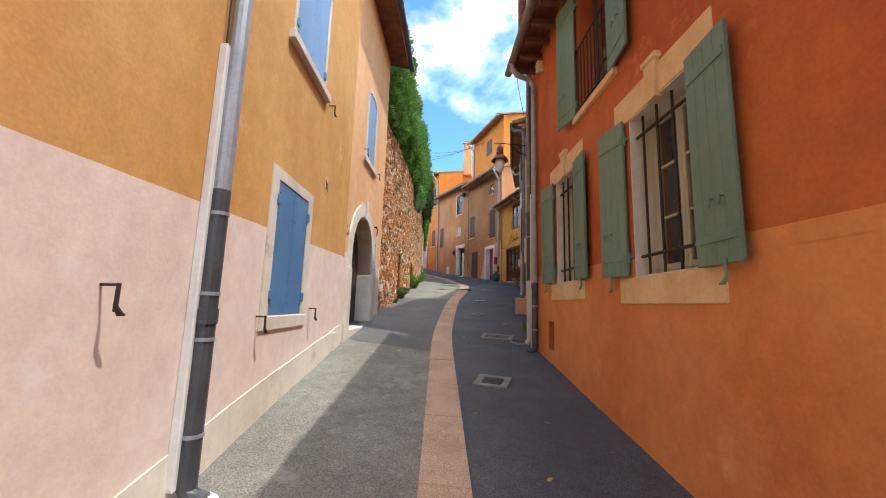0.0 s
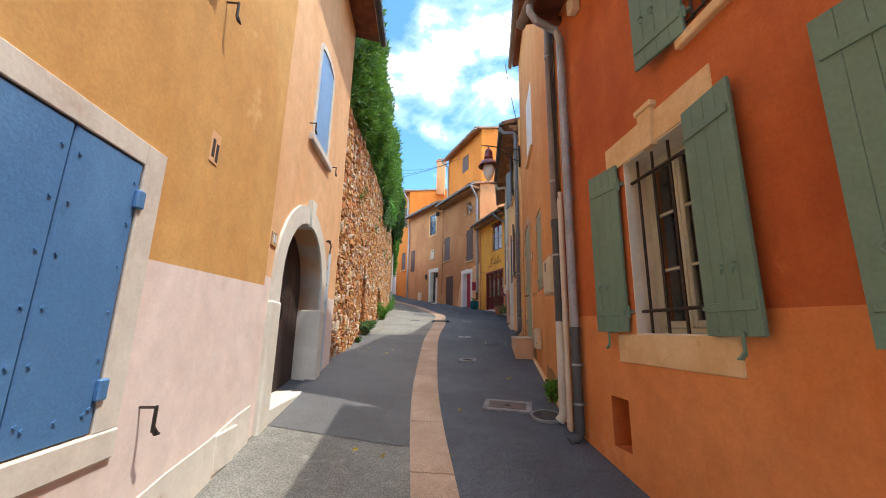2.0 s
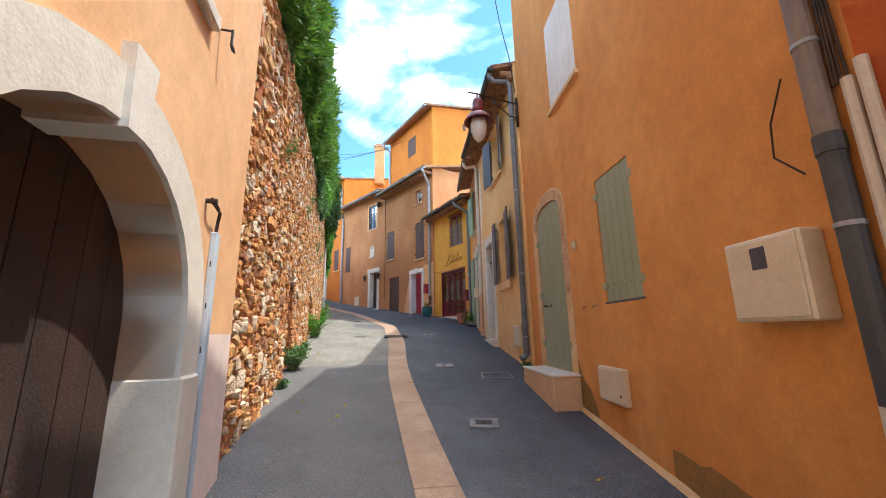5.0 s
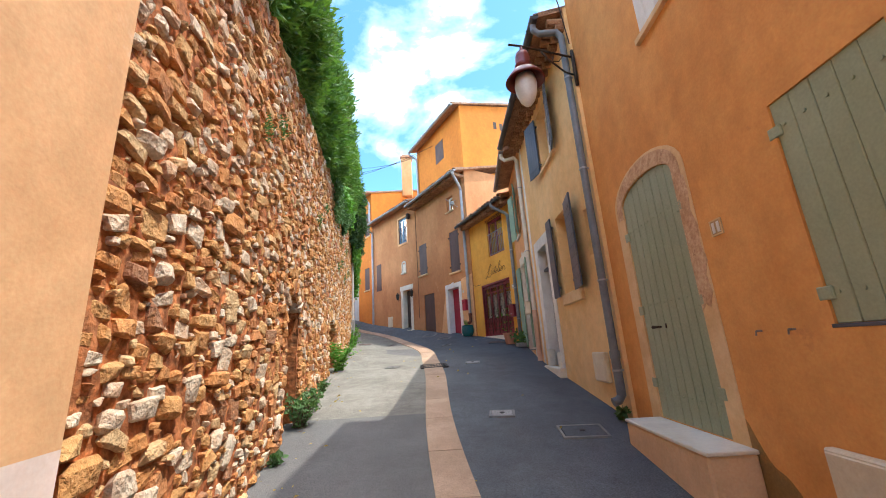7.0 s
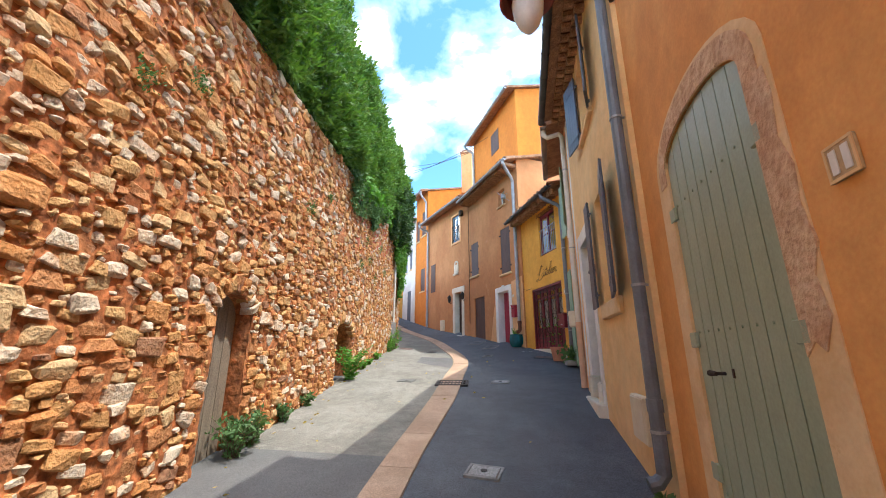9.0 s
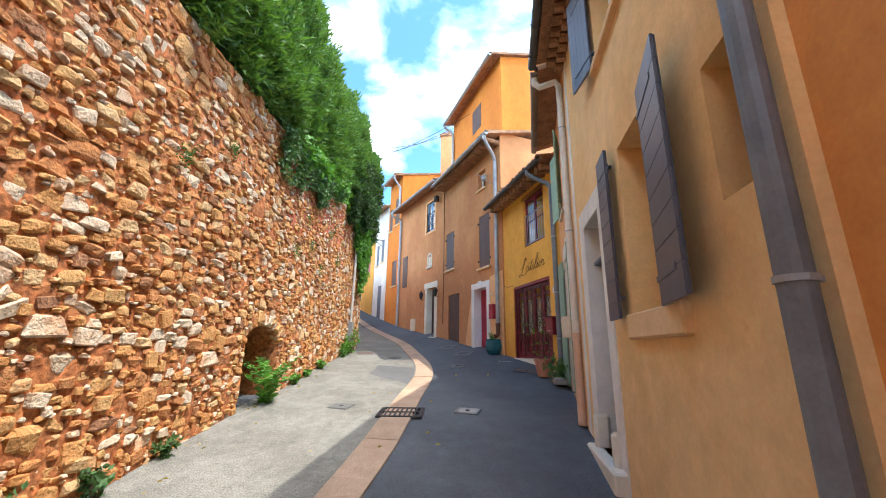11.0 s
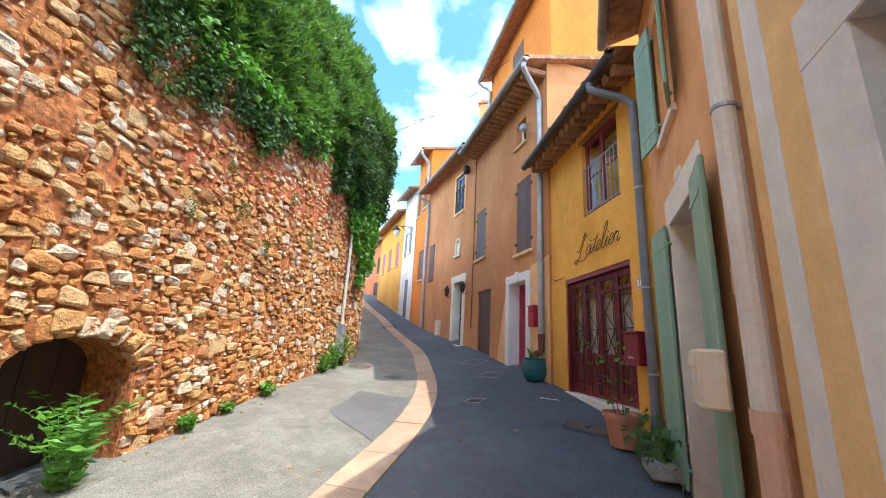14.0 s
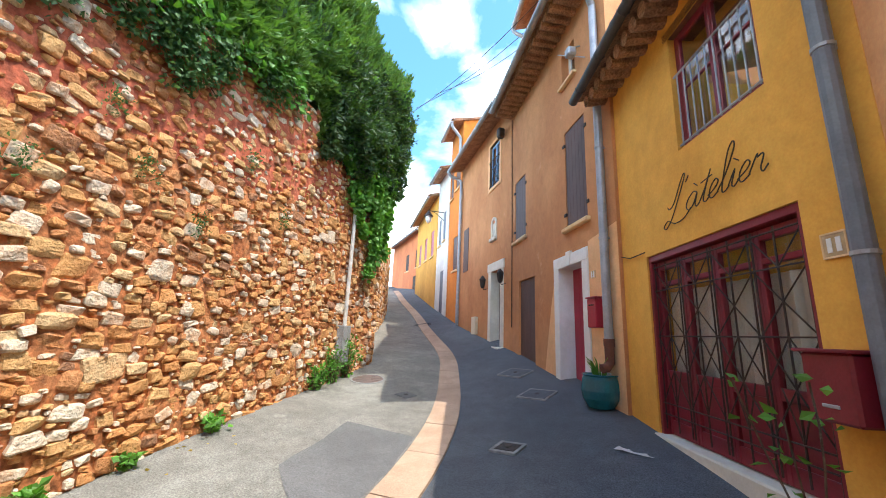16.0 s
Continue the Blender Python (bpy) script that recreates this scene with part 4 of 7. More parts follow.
def board_door(house, s0, s1, z0, z1, y, mat, boards=6, rise=0.0, name="door", label="", knob=True):
    """A door of boards on a backing; an arched head takes the given rise."""
    w = (s1 - s0) / boards
    head = lambda s: z1 - rise + rise * math.sqrt(max(0, 1 - ((s - s0) / (s1 - s0) * 2 - 1) ** 2))  # noqa: E731
    n = 16
    top = [(s1 - (s1 - s0) * k / n, head(s1 - (s1 - s0) * k / n)) for k in range(n + 1)]
    ob = part(name, Geo().prism([(s0, z0), (s1, z0)] + top, y - 0.045, y - 0.02), mat, house, label)
    for i in range(boards):
        a, b = s0 + i * w + 0.0045, s0 + (i + 1) * w - 0.0045
        t = [(b - (b - a) * k / 4, head(b - (b - a) * k / 4)) for k in range(5)]
        part("plank", Geo().prism([(a, z0), (b, z0)] + t, y - 0.021, y), mat, ob)
    if knob:
        k = Geo().tube([(s0 + w * 0.9, y, z0 + 1.05), (s0 + w * 0.9, y + 0.06, z0 + 1.05)], 0.012, 8)
        k.tube([(s0 + w * 0.9, y + 0.055, z0 + 1.05), (s0 + w * 0.9 + 0.09, y + 0.06, z0 + 1.055)], [0.014, 0.009], 8)
        part("door_handle", k, IRON, ob)
        part("keyhole_plate", Geo().box(s0 + w * 0.9 - 0.03, s0 + w * 0.9 + 0.02, y - 0.002, y + 0.005, z0 + 0.9, z0 + 0.98, bev=0.002), IRON, ob)
    return ob


dr = board_door(house, door[0], door[1], door[2], door[3] - 0.01, -0.012, SAGE, 8, 0.2, label="tall sage green board door with an arched head", knob=False)
part("door_handle", Geo().tube([(door[1] - 0.34, -0.01, 2.2), (door[1] - 0.34, 0.05, 2.2)], 0.01, 8).tube([(door[1] - 0.36, 0.045, 2.2), (door[1] - 0.28, 0.05, 2.2)], [0.012, 0.018], 8), IRON, dr)
part("keyhole_plate", Geo().box(door[1] - 0.45, door[1] - 0.43, -0.012, -0.004, 2.18, 2.23, bev=0.002), IRON, dr)
for x in (door[0] + 0.0, door[1] - 0.0):
    for z in (1.6, 2.4, 3.3):
        part("hinge", Geo().box(x - 0.05, x + 0.05, -0.012, 0.012, z - 0.05, z + 0.05, bev=0.006), SAGE, dr)
for s, z in [(door[0] + (i + 0.5) * 1.12 / 8, zz) for i in range(8) for zz in (1.5, 2.45, 3.35)]:
    part("stud", Geo().tube([(s, -0.013, z), (s, -0.004, z)], 0.009, 6), SAGE, dr)
w0 = (win[1] - win[0]) / 5
sh = part("shutter", Geo().box(win[0], win[1], -0.06, -0.03, win[2] + 0.012, win[3]), SAGE, house, "closed sage green board shutter set flush in the wall")
for i in range(5):
    part("board", Geo().box(win[0] + i * w0 + 0.002, win[0] + (i + 1) * w0 - 0.002, -0.031, -0.012, win[2] + 0.012, win[3], bev=0.005), SAGE, sh)
part("window_sill", Geo().box(win[0] - 0.02, win[1] + 0.02, -0.1, 0.006, win[2] - 0.012, win[2] + 0.01, bev=0.003), SLATE, house)
for z in (2.3, 3.38):
    for x in (win[0], win[1]):
        part("hinge", Geo().box(x - 0.05, x + 0.05, -0.014, 0.006, z - 0.04, z + 0.04, bev=0.006), SAGE, sh)
for i in range(5):
    for z in (2.3, 3.4):
        part("stud", Geo().tube([(win[0] + (i + 0.5) * w0, -0.014, z), (win[0] + (i + 0.5) * w0, -0.004, z)], 0.012, 6), SAGE, sh)
sh = part("shutter", Geo().box(upw[0], upw[1], -0.04, -0.01, upw[2], upw[3]), WHITE, house, "closed white board shutters of the upper window")
w0 = (upw[1] - upw[0]) / 6
for i in range(6):
    part("board", Geo().box(upw[0] + i * w0 + 0.003, upw[0] + (i + 1) * w0 - 0.003, -0.011, 0.01, upw[2], upw[3], bev=0.006), WHITE, sh)
part("window_sill", Geo().box(upw[0] - 0.06, upw[1] + 0.06, -0.05, 0.05, upw[2] - 0.07, upw[2] - 0.003), SURROUND, house)
roof(house, WO, -0.12, WO.length + 0.18, 9.45, 5.1, 0.16, 0.22, soffit=EAVEWOOD)
gutter(house, -0.1, WO.length + 0.2, 0.24, 9.48, BROWNPIPE, 0.07)
downpipe("downpipe", house, Y(5.56), 0.07, 9.1, 1.45, 0.055, BROWNPIPE, DARKPIPE, 2.72, swan=(0.24, 9.42, Y(5.7)), foot=False, collars=(7.2, 5.2, 3.3, 2.3), label="brown-grey downpipe with a black lower length")
g = Geo().tube([(Y(5.56), 0.07, 1.47), (Y(5.56), 0.07, WO.ground(0.2) + 0.1), (Y(5.58), 0.12, WO.ground(0.2) + 0.02)], 0.058, 12)
part("pipe_foot", g, WHITEPIPE, house, "off-white pipe foot", smooth=False)
for i, (yy, top) in enumerate(((5.445, 3.02), (5.375, 3.08))):
    g = Geo().tube([(Y(yy), 0.035, top), (Y(yy), 0.035, WO.ground(0.1) - 0.05)], 0.028, 10)
    part("conduit", g, WHITEPIPE, house, "off-white cable conduit")
for i in range(4):
    pts = [(Y(5.445) + 0.014 * i, 0.03 + 0.01 * i + 0.01 * math.sin(k * 1.3 + i), 3.0 + k * 0.48) for k in range(14)]
    part("cable", Geo().tube(pts, 0.008, 5), IRON, house, "dark cables up the wall")
g = Geo().tube([(Y(5.7), 0.09, 3.2), (Y(5.85), 0.05, 3.0), (Y(5.88), 0.04, 2.8), (Y(5.7), 0.08, 2.62)], 0.006, 5)
part("cable", g, IRON, house)

box = thing("electric_meter_box", "cream plastic meter box with a small window on the orange wall", "meter box", WO.m @ Matrix.Translation((Y(5.74), 0, 1.85)))
part("case", Geo().box(0, 0.5, 0, 0.15, 0, 0.49, bev=0.012), CREAMBOX, box)
part("door", Geo().box(0.02, 0.48, 0.148, 0.162, 0.02, 0.47, bev=0.006), CREAMBOX, box)
part("reading_window", Geo().box(0.2, 0.3, 0.158, 0.166, 0.3, 0.43, bev=0.003), SLATE, box)
part("lock", Geo().box(0.495, 0.54, 0.05, 0.1, 0.2, 0.26, bev=0.006), IRON, box)
box = thing("gas_meter_box", "low beige gas box fixed to the orange wall", "meter box", WO.m @ Matrix.Translation((Y(7.85), 0, 1.04)))
part("case", Geo().box(0, 0.55, 0, 0.07, 0, 0.37, bev=0.012), CREAMBOX, box)
part("door", Geo().box(0.02, 0.53, 0.068, 0.082, 0.02, 0.35, bev=0.006), CREAMBOX, box)
part("keyhole", Geo().tube([(0.06, 0.08, 0.1), (0.06, 0.086, 0.1)], 0.015, 8), IRON, box)
plate(WO.m, Y(8.88), 2.95, 0.135)
for y_ in (8.73, 8.45):
    part("wall_cramp", Geo().box(Y(y_) - 0.03, Y(y_) + 0.03, -0.01, 0.006, 2.095, 2.11, bev=0.003).tube([(Y(y_), 0.0, 2.1), (Y(y_), 0.025, 2.1), (Y(y_), 0.03, 2.07)], 0.006, 6), BROWNPIPE, house, "small rusty iron cramp left in the plaster")
STAIN = material("damp_algae_stain", (0.36, 0.20, 0.065), (0.28, 0.165, 0.06), 0.95, 3, 40, 0.15, spot=(0.42, 0.2, 0.06), spot_at=0.55)
for y0_, y1_, hh in ((8.62, 9.2, 0.75), (5.75, 7.3, 0.42)):
    pts = [(Y(y0_), WO.ground(Y(y0_)) - 0.05), (Y(y1_), WO.ground(Y(y1_)) - 0.05)]
    for i in range(15):
        u = i / 14
        s_ = Y(y1_) + (Y(y0_) - Y(y1_)) * u
        pts.append((s_, WO.ground(s_) + hh * (0.25 + 0.75 * (1 - u) ** 0.7) * (0.8 + 0.35 * noise.noise((s_ * 5, hh, 0)))))
    part("damp_stain", Geo().prism(pts, -0.01, 0.0025), STAIN, house, "brown-green damp stain low on the plaster")
part("cable", Geo().tube([(WO.length - 0.03, 0.40, 9.4), (WO.length - 0.02, 0.3, 8.6), (WO.length - 0.02, 0.12, 7.6), (WO.length - 0.02, 0.05, 6.8)], 0.01, 5), IRON, house)
step = thing("door_step", "plastered step with a pale stone slab before the sage green door", "step", WO.m, kind="structure")
part("riser", Geo().box(Y(9.04), Y(10.45), 0.0, 0.39, WO.ground(4.0) - 0.4, 1.206, bev=0.02), STEPPLASTER, step, "beige-peach plastered step body")
part("slab", Geo().box(Y(9.03), Y(10.46), 0.0, 0.40, 1.204, 1.236, bev=0.008), LIMESTONE, step, "pale limestone slab")
g = Geo()
for i in range(30):
    a, b = Y(5.6) + i * 0.13, Y(5.6) + (i + 1) * 0.13
    if b > Y(9.2):
        break
    k = lambda s: WO.ground(s) + 0.05 + 0.02 * noise.noise((s * 3, 0, 0))  # noqa: E731
    g.face([(a, 0.004, k(a)), (b, 0.004, k(b)), (b, 0.05, WO.ground(b) - 0.01), (a, 0.05, WO.ground(a) - 0.01)])
single("baseboard", g, SURROUND, "pale mortar fillet along the foot of the wall", "kerb", kind="structure", m=WO.m)

# ---------- cream house ----------
WC = Wall((1.585, 11.05), (1.605, 15.38))
Y = WC.s
house = thing("house", "cream plastered house with slate grey shutters", "house", WC.m)
recess, win, door, upw = (Y(11.15), Y(11.56), 3.36, 4.1), (Y(12.24), Y(13.02), 2.95, 4.45), (Y(13.86), Y(14.65), 1.6, 4.2), (Y(12.5), Y(13.4), 5.68, 6.95)
g = facade(Geo(), WC.length, 0, 7.55, [recess, win, door, upw], th=0.45)
body(g, WC.length, 0, 7.55, 5, 0.45)
part("wall", g, [CREAM], house)
part("recess_back", Geo().box(recess[0] - 0.05, recess[1] + 0.05, -0.46, -0.3, recess[2] - 0.05, recess[3] + 0.05), DARKBROWN, house)
a, b, c, d = win
part("window_sill", Geo().box(a - 0.2, b + 0.07, -0.3, 0.055, c - 0.2, c - 0.002, bev=0.015), SURROUND, house, "cream plaster sill")
casement(house, a, b, c, d, -0.22, OAK, 3, 1, curtain=True)
shutter(house, a - 0.01, 0.56, c - 0.02, d + 0.03, -1, SLATE, 9, 0.05, 5, "strap", flat=True, label="slate grey wooden shutter folded back")
shutter(house, b + 0.08, 0.33, c - 0.03, d + 0.05, 1, SLATE, -1, 0.07, 5, "strap", flat=True, label="slate grey wooden shutter folded back")
g = Geo()
g.box(door[0] - 0.235, door[0] + 0.008, -0.42, 0.016, 1.3, door[3] + 0.0, bev=0.006)
g.box(door[1] - 0.008, door[1] + 0.245, -0.42, 0.016, 1.3, door[3], bev=0.006)
g.box(door[0] - 0.235, door[1] + 0.245, -0.42, 0.018, door[3] - 0.008, door[3] + 0.235, bev=0.006)
surround("door_surround", g, WHITEWASH, house, "whitewashed stone door surround")
part("corner_band", Geo().box(Y(15.12), Y(15.27), -0.02, 0.006, 1.3, 7.2, bev=0.002), WHITEWASH, house, "white painted corner band")
part("wheel_guard", Geo().box(door[0] - 0.06, door[0] + 0.06, -0.1, 0.07, 1.3, 1.9, bev=0.03), LIMESTONE, house)
part("wheel_guard", Geo().box(door[1] - 0.06, door[1] + 0.06, -0.1, 0.07, 1.3, 1.95, bev=0.03), LIMESTONE, house)
dd = board_door(house, door[0], door[1], 1.6, 3.7, -0.2, SLATE, 5, label="slate grey panelled door under a glazed transom", knob=False)
part("transom_bar", Geo().box(door[0], door[1], -0.24, -0.08, 3.7, 3.755, bev=0.012), SLATE, dd)
part("pane", Geo().box(door[0], door[1], -0.22, -0.21, 3.76, 4.2, bev=0.001), GLASS, dd)
part("door_panel", Geo().box(door[0] + 0.12, door[1] - 0.12, -0.202, -0.185, 2.85, 3.35, bev=0.012), SLATE, dd)
part("letter_slot", Geo().box(door[0] + 0.25, door[1] - 0.25, -0.19, -0.17, 2.7, 2.76, bev=0.004), IRON, dd)
part("door_knocker", Geo().tube([((door[0] + door[1]) / 2, -0.18, 2.55), ((door[0] + door[1]) / 2, -0.14, 2.5), ((door[0] + door[1]) / 2, -0.15, 2.42)], [0.02, 0.03, 0.015], 8), IRON, dd)
single("door_step", Geo().box(door[0] - 0.22, door[1] + 0.2, -0.4, 0.13, 0.9, 1.6, bev=0.02), LIMESTONE, "worn limestone threshold of the cream house", "step", kind="structure", m=WC.m)
a, b, c, d = upw
part("window_sill", Geo().box(a - 0.08, b + 0.08, -0.2, 0.06, c - 0.08, c - 0.002), SURROUND, house)
casement(house, a, b, c, d, -0.2, WHITE, 3, 2)
shutter(house, a - 0.01, 0.46, c - 0.02, d, -1, SLATE, 14, 0.03, 5, "strap", label="slate grey wooden shutter folded back")
shutter(house, b + 0.01, 0.46, c - 0.02, d, 1, SLATE, 14, 0.03, 5, "strap", label="slate grey wooden shutter folded back")
roof(house, WC, 0.02, WC.length - 0.02, 7.4, 5.1, 0.42, 0.24, soffit=SOFFIT)
g = Geo()
for r_ in range(2):
    for i in range(20):
        x = 0.1 + i * 0.215
        part("cornice_tile", Geo().tube([(x, -0.02, 7.22 + r_ * 0.11), (x, 0.14 + 0.13 * r_, 7.22 + r_ * 0.11)], 0.07, 8), SOFFIT, house)
gutter(house, 0.0, WC.length + 0.05, 0.49, 7.42, DARKPIPE, 0.07)
downpipe("downpipe", house, Y(11.1), 0.08, 7.0, 1.3, 0.055, GREYPIPE, GREYPIPE, 1.9, swan=(0.49, 7.36, Y(11.2)), collars=(6.2, 4.6, 2.9, 1.7), label="blue-grey painted downpipe")
box = thing("gas_meter_box", "pale yellow gas box at the foot of the cream wall", "meter box", WC.m @ Matrix.Translation((Y(11.5), 0, 1.5)))
part("case", Geo().box(0, 0.45, 0, 0.07, 0, 0.42, bev=0.012), CREAMBOX, box)
part("door", Geo().box(0.02, 0.43, 0.068, 0.08, 0.02, 0.40, bev=0.006), CREAMBOX, box)

plate(WC.m, WC.s(13.5), 3.54, 0.15)

# street lamp on its bracket
lamp = thing("street_lamp", "oxblood red bracket lantern with a frosted glass bowl", "street lamp")
lamp.location = (1.6, 11.02, 6.3)
lx, ly = 0.70 - 1.6, 10.72 - 11.02
g = Geo().tube([(0, 0, 0.22), (lx, ly, 0.22), (lx * 1.22, ly * 1.22, 0.2)], 0.016, 8)
g.tube([(0, 0, -0.3), (0, 0, 0.35)], 0.03, 8)
g.tube([(0, 0, -0.12), (lx * 0.2, ly * 0.2, -0.1), (lx * 0.5, ly * 0.5, 0.08), (lx * 0.62, ly * 0.62, 0.2)], 0.014, 8)
g.tube([(lx * 0.2, ly * 0.2, 0.2), (lx * 0.3, ly * 0.3, 0.08), (lx * 0.42, ly * 0.42, 0.06), (lx * 0.4, ly * 0.4, 0.15)], 0.009, 6)
part("bracket", g, IRON, lamp, "dark iron scroll bracket", smooth=True)
part("cap", Geo().lathe([(0.02, 0.2), (0.03, 0.1), (0.09, 0.08), (0.11, 0.0), (0.11, -0.12), (0.13, -0.14), (0.1, -0.2)], lx, ly, 20), LAMPRED, lamp, smooth=True)
part("shade", Geo().lathe([(0.1, -0.2), (0.2, -0.27), (0.285, -0.40), (0.29, -0.42), (0.27, -0.42), (0.19, -0.30), (0.09, -0.22)], lx, ly, 28), LAMPRED, lamp, smooth=True)
part("glass_bowl", Geo().lathe([(0.14, -0.34), (0.165, -0.48), (0.15, -0.62), (0.11, -0.74), (0.05, -0.82), (0.01, -0.84)], lx, ly, 24), LAMPGLASS, lamp, "frosted white glass bowl", smooth=True)

# ---------- apricot house ----------
WA = Wall((1.62, 15.4), (1.82, 18.27))
Y = WA.s
house = thing("house", "apricot plastered house with mint green shutters", "house", WA.m)
door, upw = (Y(16.35), Y(17.4), 1.9, 4.38), (Y(16.75), Y(17.35), 5.3, 6.75)
g = facade(Geo(), WA.length, 0, 7.6, [door, upw])
body(g, WA.length, 0, 7.6, 5)
part("wall", g, [PEACH57], house)
g = Geo()
g.box(door[0] - 0.16, door[0] + 0.008, -0.34, 0.012, 1.5, door[3], bev=0.006)
g.box(door[1] - 0.008, door[1] + 0.12, -0.34, 0.012, 1.5, door[3], bev=0.006)
g.box(door[0] - 0.16, door[1] + 0.12, -0.34, 0.014, door[3] - 0.008, door[3] + 0.27, bev=0.006)
g.box((door[0] + door[1]) / 2 - 0.1, (door[0] + door[1]) / 2 + 0.1, -0.02, 0.02, door[3] + 0.26, door[3] + 0.36, bev=0.02)
surround("door_surround", g, PLINTH, house, "cream limewashed door surround")
dd = board_door(house, door[0], door[1], 1.9, door[3], -0.3, DARKBROWN, 5, label="dark brown inner door", knob=False)
shutter(house, door[0] - 0.01, 0.46, 2.0, door[3] + 0.0, -1, MINT, 5, 0.03, 4, "strap", label="mint green door shutter folded back")
shutter(house, door[1] + 0.01, 0.5, 2.0, door[3] + 0.0, 1, MINT, 5, 0.03, 4, "strap", label="mint green door shutter folded back")
g = Geo().tube([(door[0] - 0.1, 0.1, 2.98), (door[0] + 0.15, -0.02, 2.9), (door[0] + 0.5, -0.12, 2.92), (door[0] + 0.8, -0.26, 3.0)], 0.009, 6)
part("door_chain", g, IRON, house, "dark chain across the doorway")
a, b, c, d = upw
casement(house, a, b, c, d, -0.2, WHITE, 3, 1)
part("window_sill", Geo().box(a - 0.06, b + 0.06, -0.2, 0.05, c - 0.08, c - 0.002), PLINTH, house)
shutter(house, a - 0.01, 0.4, c - 0.02, d, -1, MINT, 14, 0.03, 3, "strap", label="mint green wooden shutter folded back")
shutter(house, b + 0.01, 0.4, c - 0.02, d, 1, MINT, 14, 0.03, 3, "strap", label="mint green wooden shutter folded back")
roof(house, WA, 0.0, WA.length - 0.02, 7.35, 5.1, 0.4, 0.24)
gutter(house, 0.05, WA.length, 0.47, 7.37, BROWNPIPE, 0.07)
downpipe("downpipe", house, Y(15.45), 0.075, 7.0, WA.ground(0.1) + 0.02, 0.055, WHITEPIPE, PINKPIPE, 2.85, swan=(0.47, 7.3, Y(15.55)), collars=(4.42, 6.2), foot=False, label="white downpipe with a peach lower length")
box = thing("mailbox", "cream metal mailbox hung on the mint green shutter", "mailbox", WA.m @ Matrix.Translation((Y(15.78), 0.105, 2.84)) @ Matrix.Rotation(radians(-5), 4, "Z"))
part("case", Geo().box(0, 0.32, 0, 0.14, 0, 0.32, bev=0.015), CREAMBOX, box)
part("flap", Geo().box(0.03, 0.29, 0.135, 0.15, 0.22, 0.285, bev=0.006), CREAMBOX, box)
part("name_window", Geo().box(0.1, 0.22, 0.138, 0.144, 0.14, 0.18, bev=0.003), WHITE, box)
plate(WA.m, Y(15.78), 3.55, 0.16)

# ---------- yellow workshop ----------
WY = Wall((1.83, 18.3), (0.50, 21.32))
Y = WY.s
house = thing("house", "low yellow ochre workshop with maroon glazed doors", "house", WY.m)
door, win = (Y(18.8), Y(20.62), 2.0, 4.36), (Y(18.9), Y(19.9), 5.34, 6.7)
g = facade(Geo(), WY.length, 0.5, 7.35, [door, win], th=0.4)
body(g, WY.length, 0.5, 7.35, 4.5, 0.4)
part("wall", g, [YELLOW], house)
a, b, c, d = door
c = 2.44
f = Geo()
f.box(a, a + 0.05, -0.16, -0.02, 1.9, d).box(b - 0.05, b, -0.16, -0.02, 1.9, d).box(a, b, -0.16, -0.021, d - 0.07, d)
dr = part("door", f, MAROON, house, "maroon framed double doors behind an iron grille")
n = 4
w = (b - a - 0.1) / n
for i in range(n):
    p, q = a + 0.05 + i * w, a + 0.05 + (i + 1) * w
    k = Geo()
    k.box(p + 0.003, p + 0.05, -0.15, -0.09, c, d - 0.08).box(q - 0.05, q - 0.003, -0.15, -0.09, c, d - 0.08)
    for z, h in ((c, 0.14), (3.0, 0.09), (d - 0.36, 0.05), (d - 0.17, 0.09)):
        k.box(p + 0.048, q - 0.048, -0.15, -0.091, z, z + h)
    k.box(p + 0.06, q - 0.06, -0.135, -0.11, c + 0.1, 3.02, bev=0.01)
    part("leaf", k, MAROON, dr)
    part("pane", Geo().box(p + 0.045, q - 0.045, -0.13, -0.124, 3.0, d - 0.1, bev=0.001), GLASS, dr)
    cu = Geo()
    for j in range(10):
        x0, x1 = p + (q - p) * j / 10, p + (q - p) * (j + 1) / 10
        cu.face([(x0, -0.24 + 0.02 * math.sin(j * 2), 3.0), (x1, -0.24 + 0.02 * math.sin(j * 2 + 2), 3.0), (x1, -0.24 + 0.02 * math.sin(j * 2 + 2), 3.95), (x0, -0.24 + 0.02 * math.sin(j * 2), 3.95)])
    part("curtain", cu, CLOSED, dr)
    gr = Geo()
    for x in (p + 0.02, (p + q) / 2, q - 0.02):
        gr.tube([(x, -0.05, c + 0.05), (x, -0.05, d - 0.1)], 0.008, 6)
    for z in (c + 0.2, 2.75, 3.45, 3.95, 4.22):
        gr.tube([(p, -0.045, z), (q, -0.045, z)], 0.007, 6)
    for (u0, v0), (u1, v1) in (((0, 2.75), (1, 3.45)), ((1, 2.75), (0, 3.45)), ((0, 3.1), (0.5, 3.45)), ((1, 3.1), (0.5, 3.45)), ((0, 3.45), (1, 3.95)), ((1, 3.45), (0, 3.95)), ((0.25, 3.1), (0.5, 2.75)), ((0.75, 3.1), (0.5, 2.75)), ((0.5, 3.95), (0, 4.22)), ((0.5, 3.95), (1, 4.22))):
        gr.tube([(p + (q - p) * u0, -0.05, v0), (p + (q - p) * u1, -0.05, v1)], 0.006, 5)
    part("grille", gr, IRON, dr, "rusty iron grille of crossed bars")
single("door_step", Geo().box(a - 0.02, b + 0.02, -0.4, 0.06, 1.5, c - 0.01, bev=0.015), LIMESTONE, "low pale threshold of the yellow workshop", "step", kind="structure", m=WY.m)
a, b, c, d = win
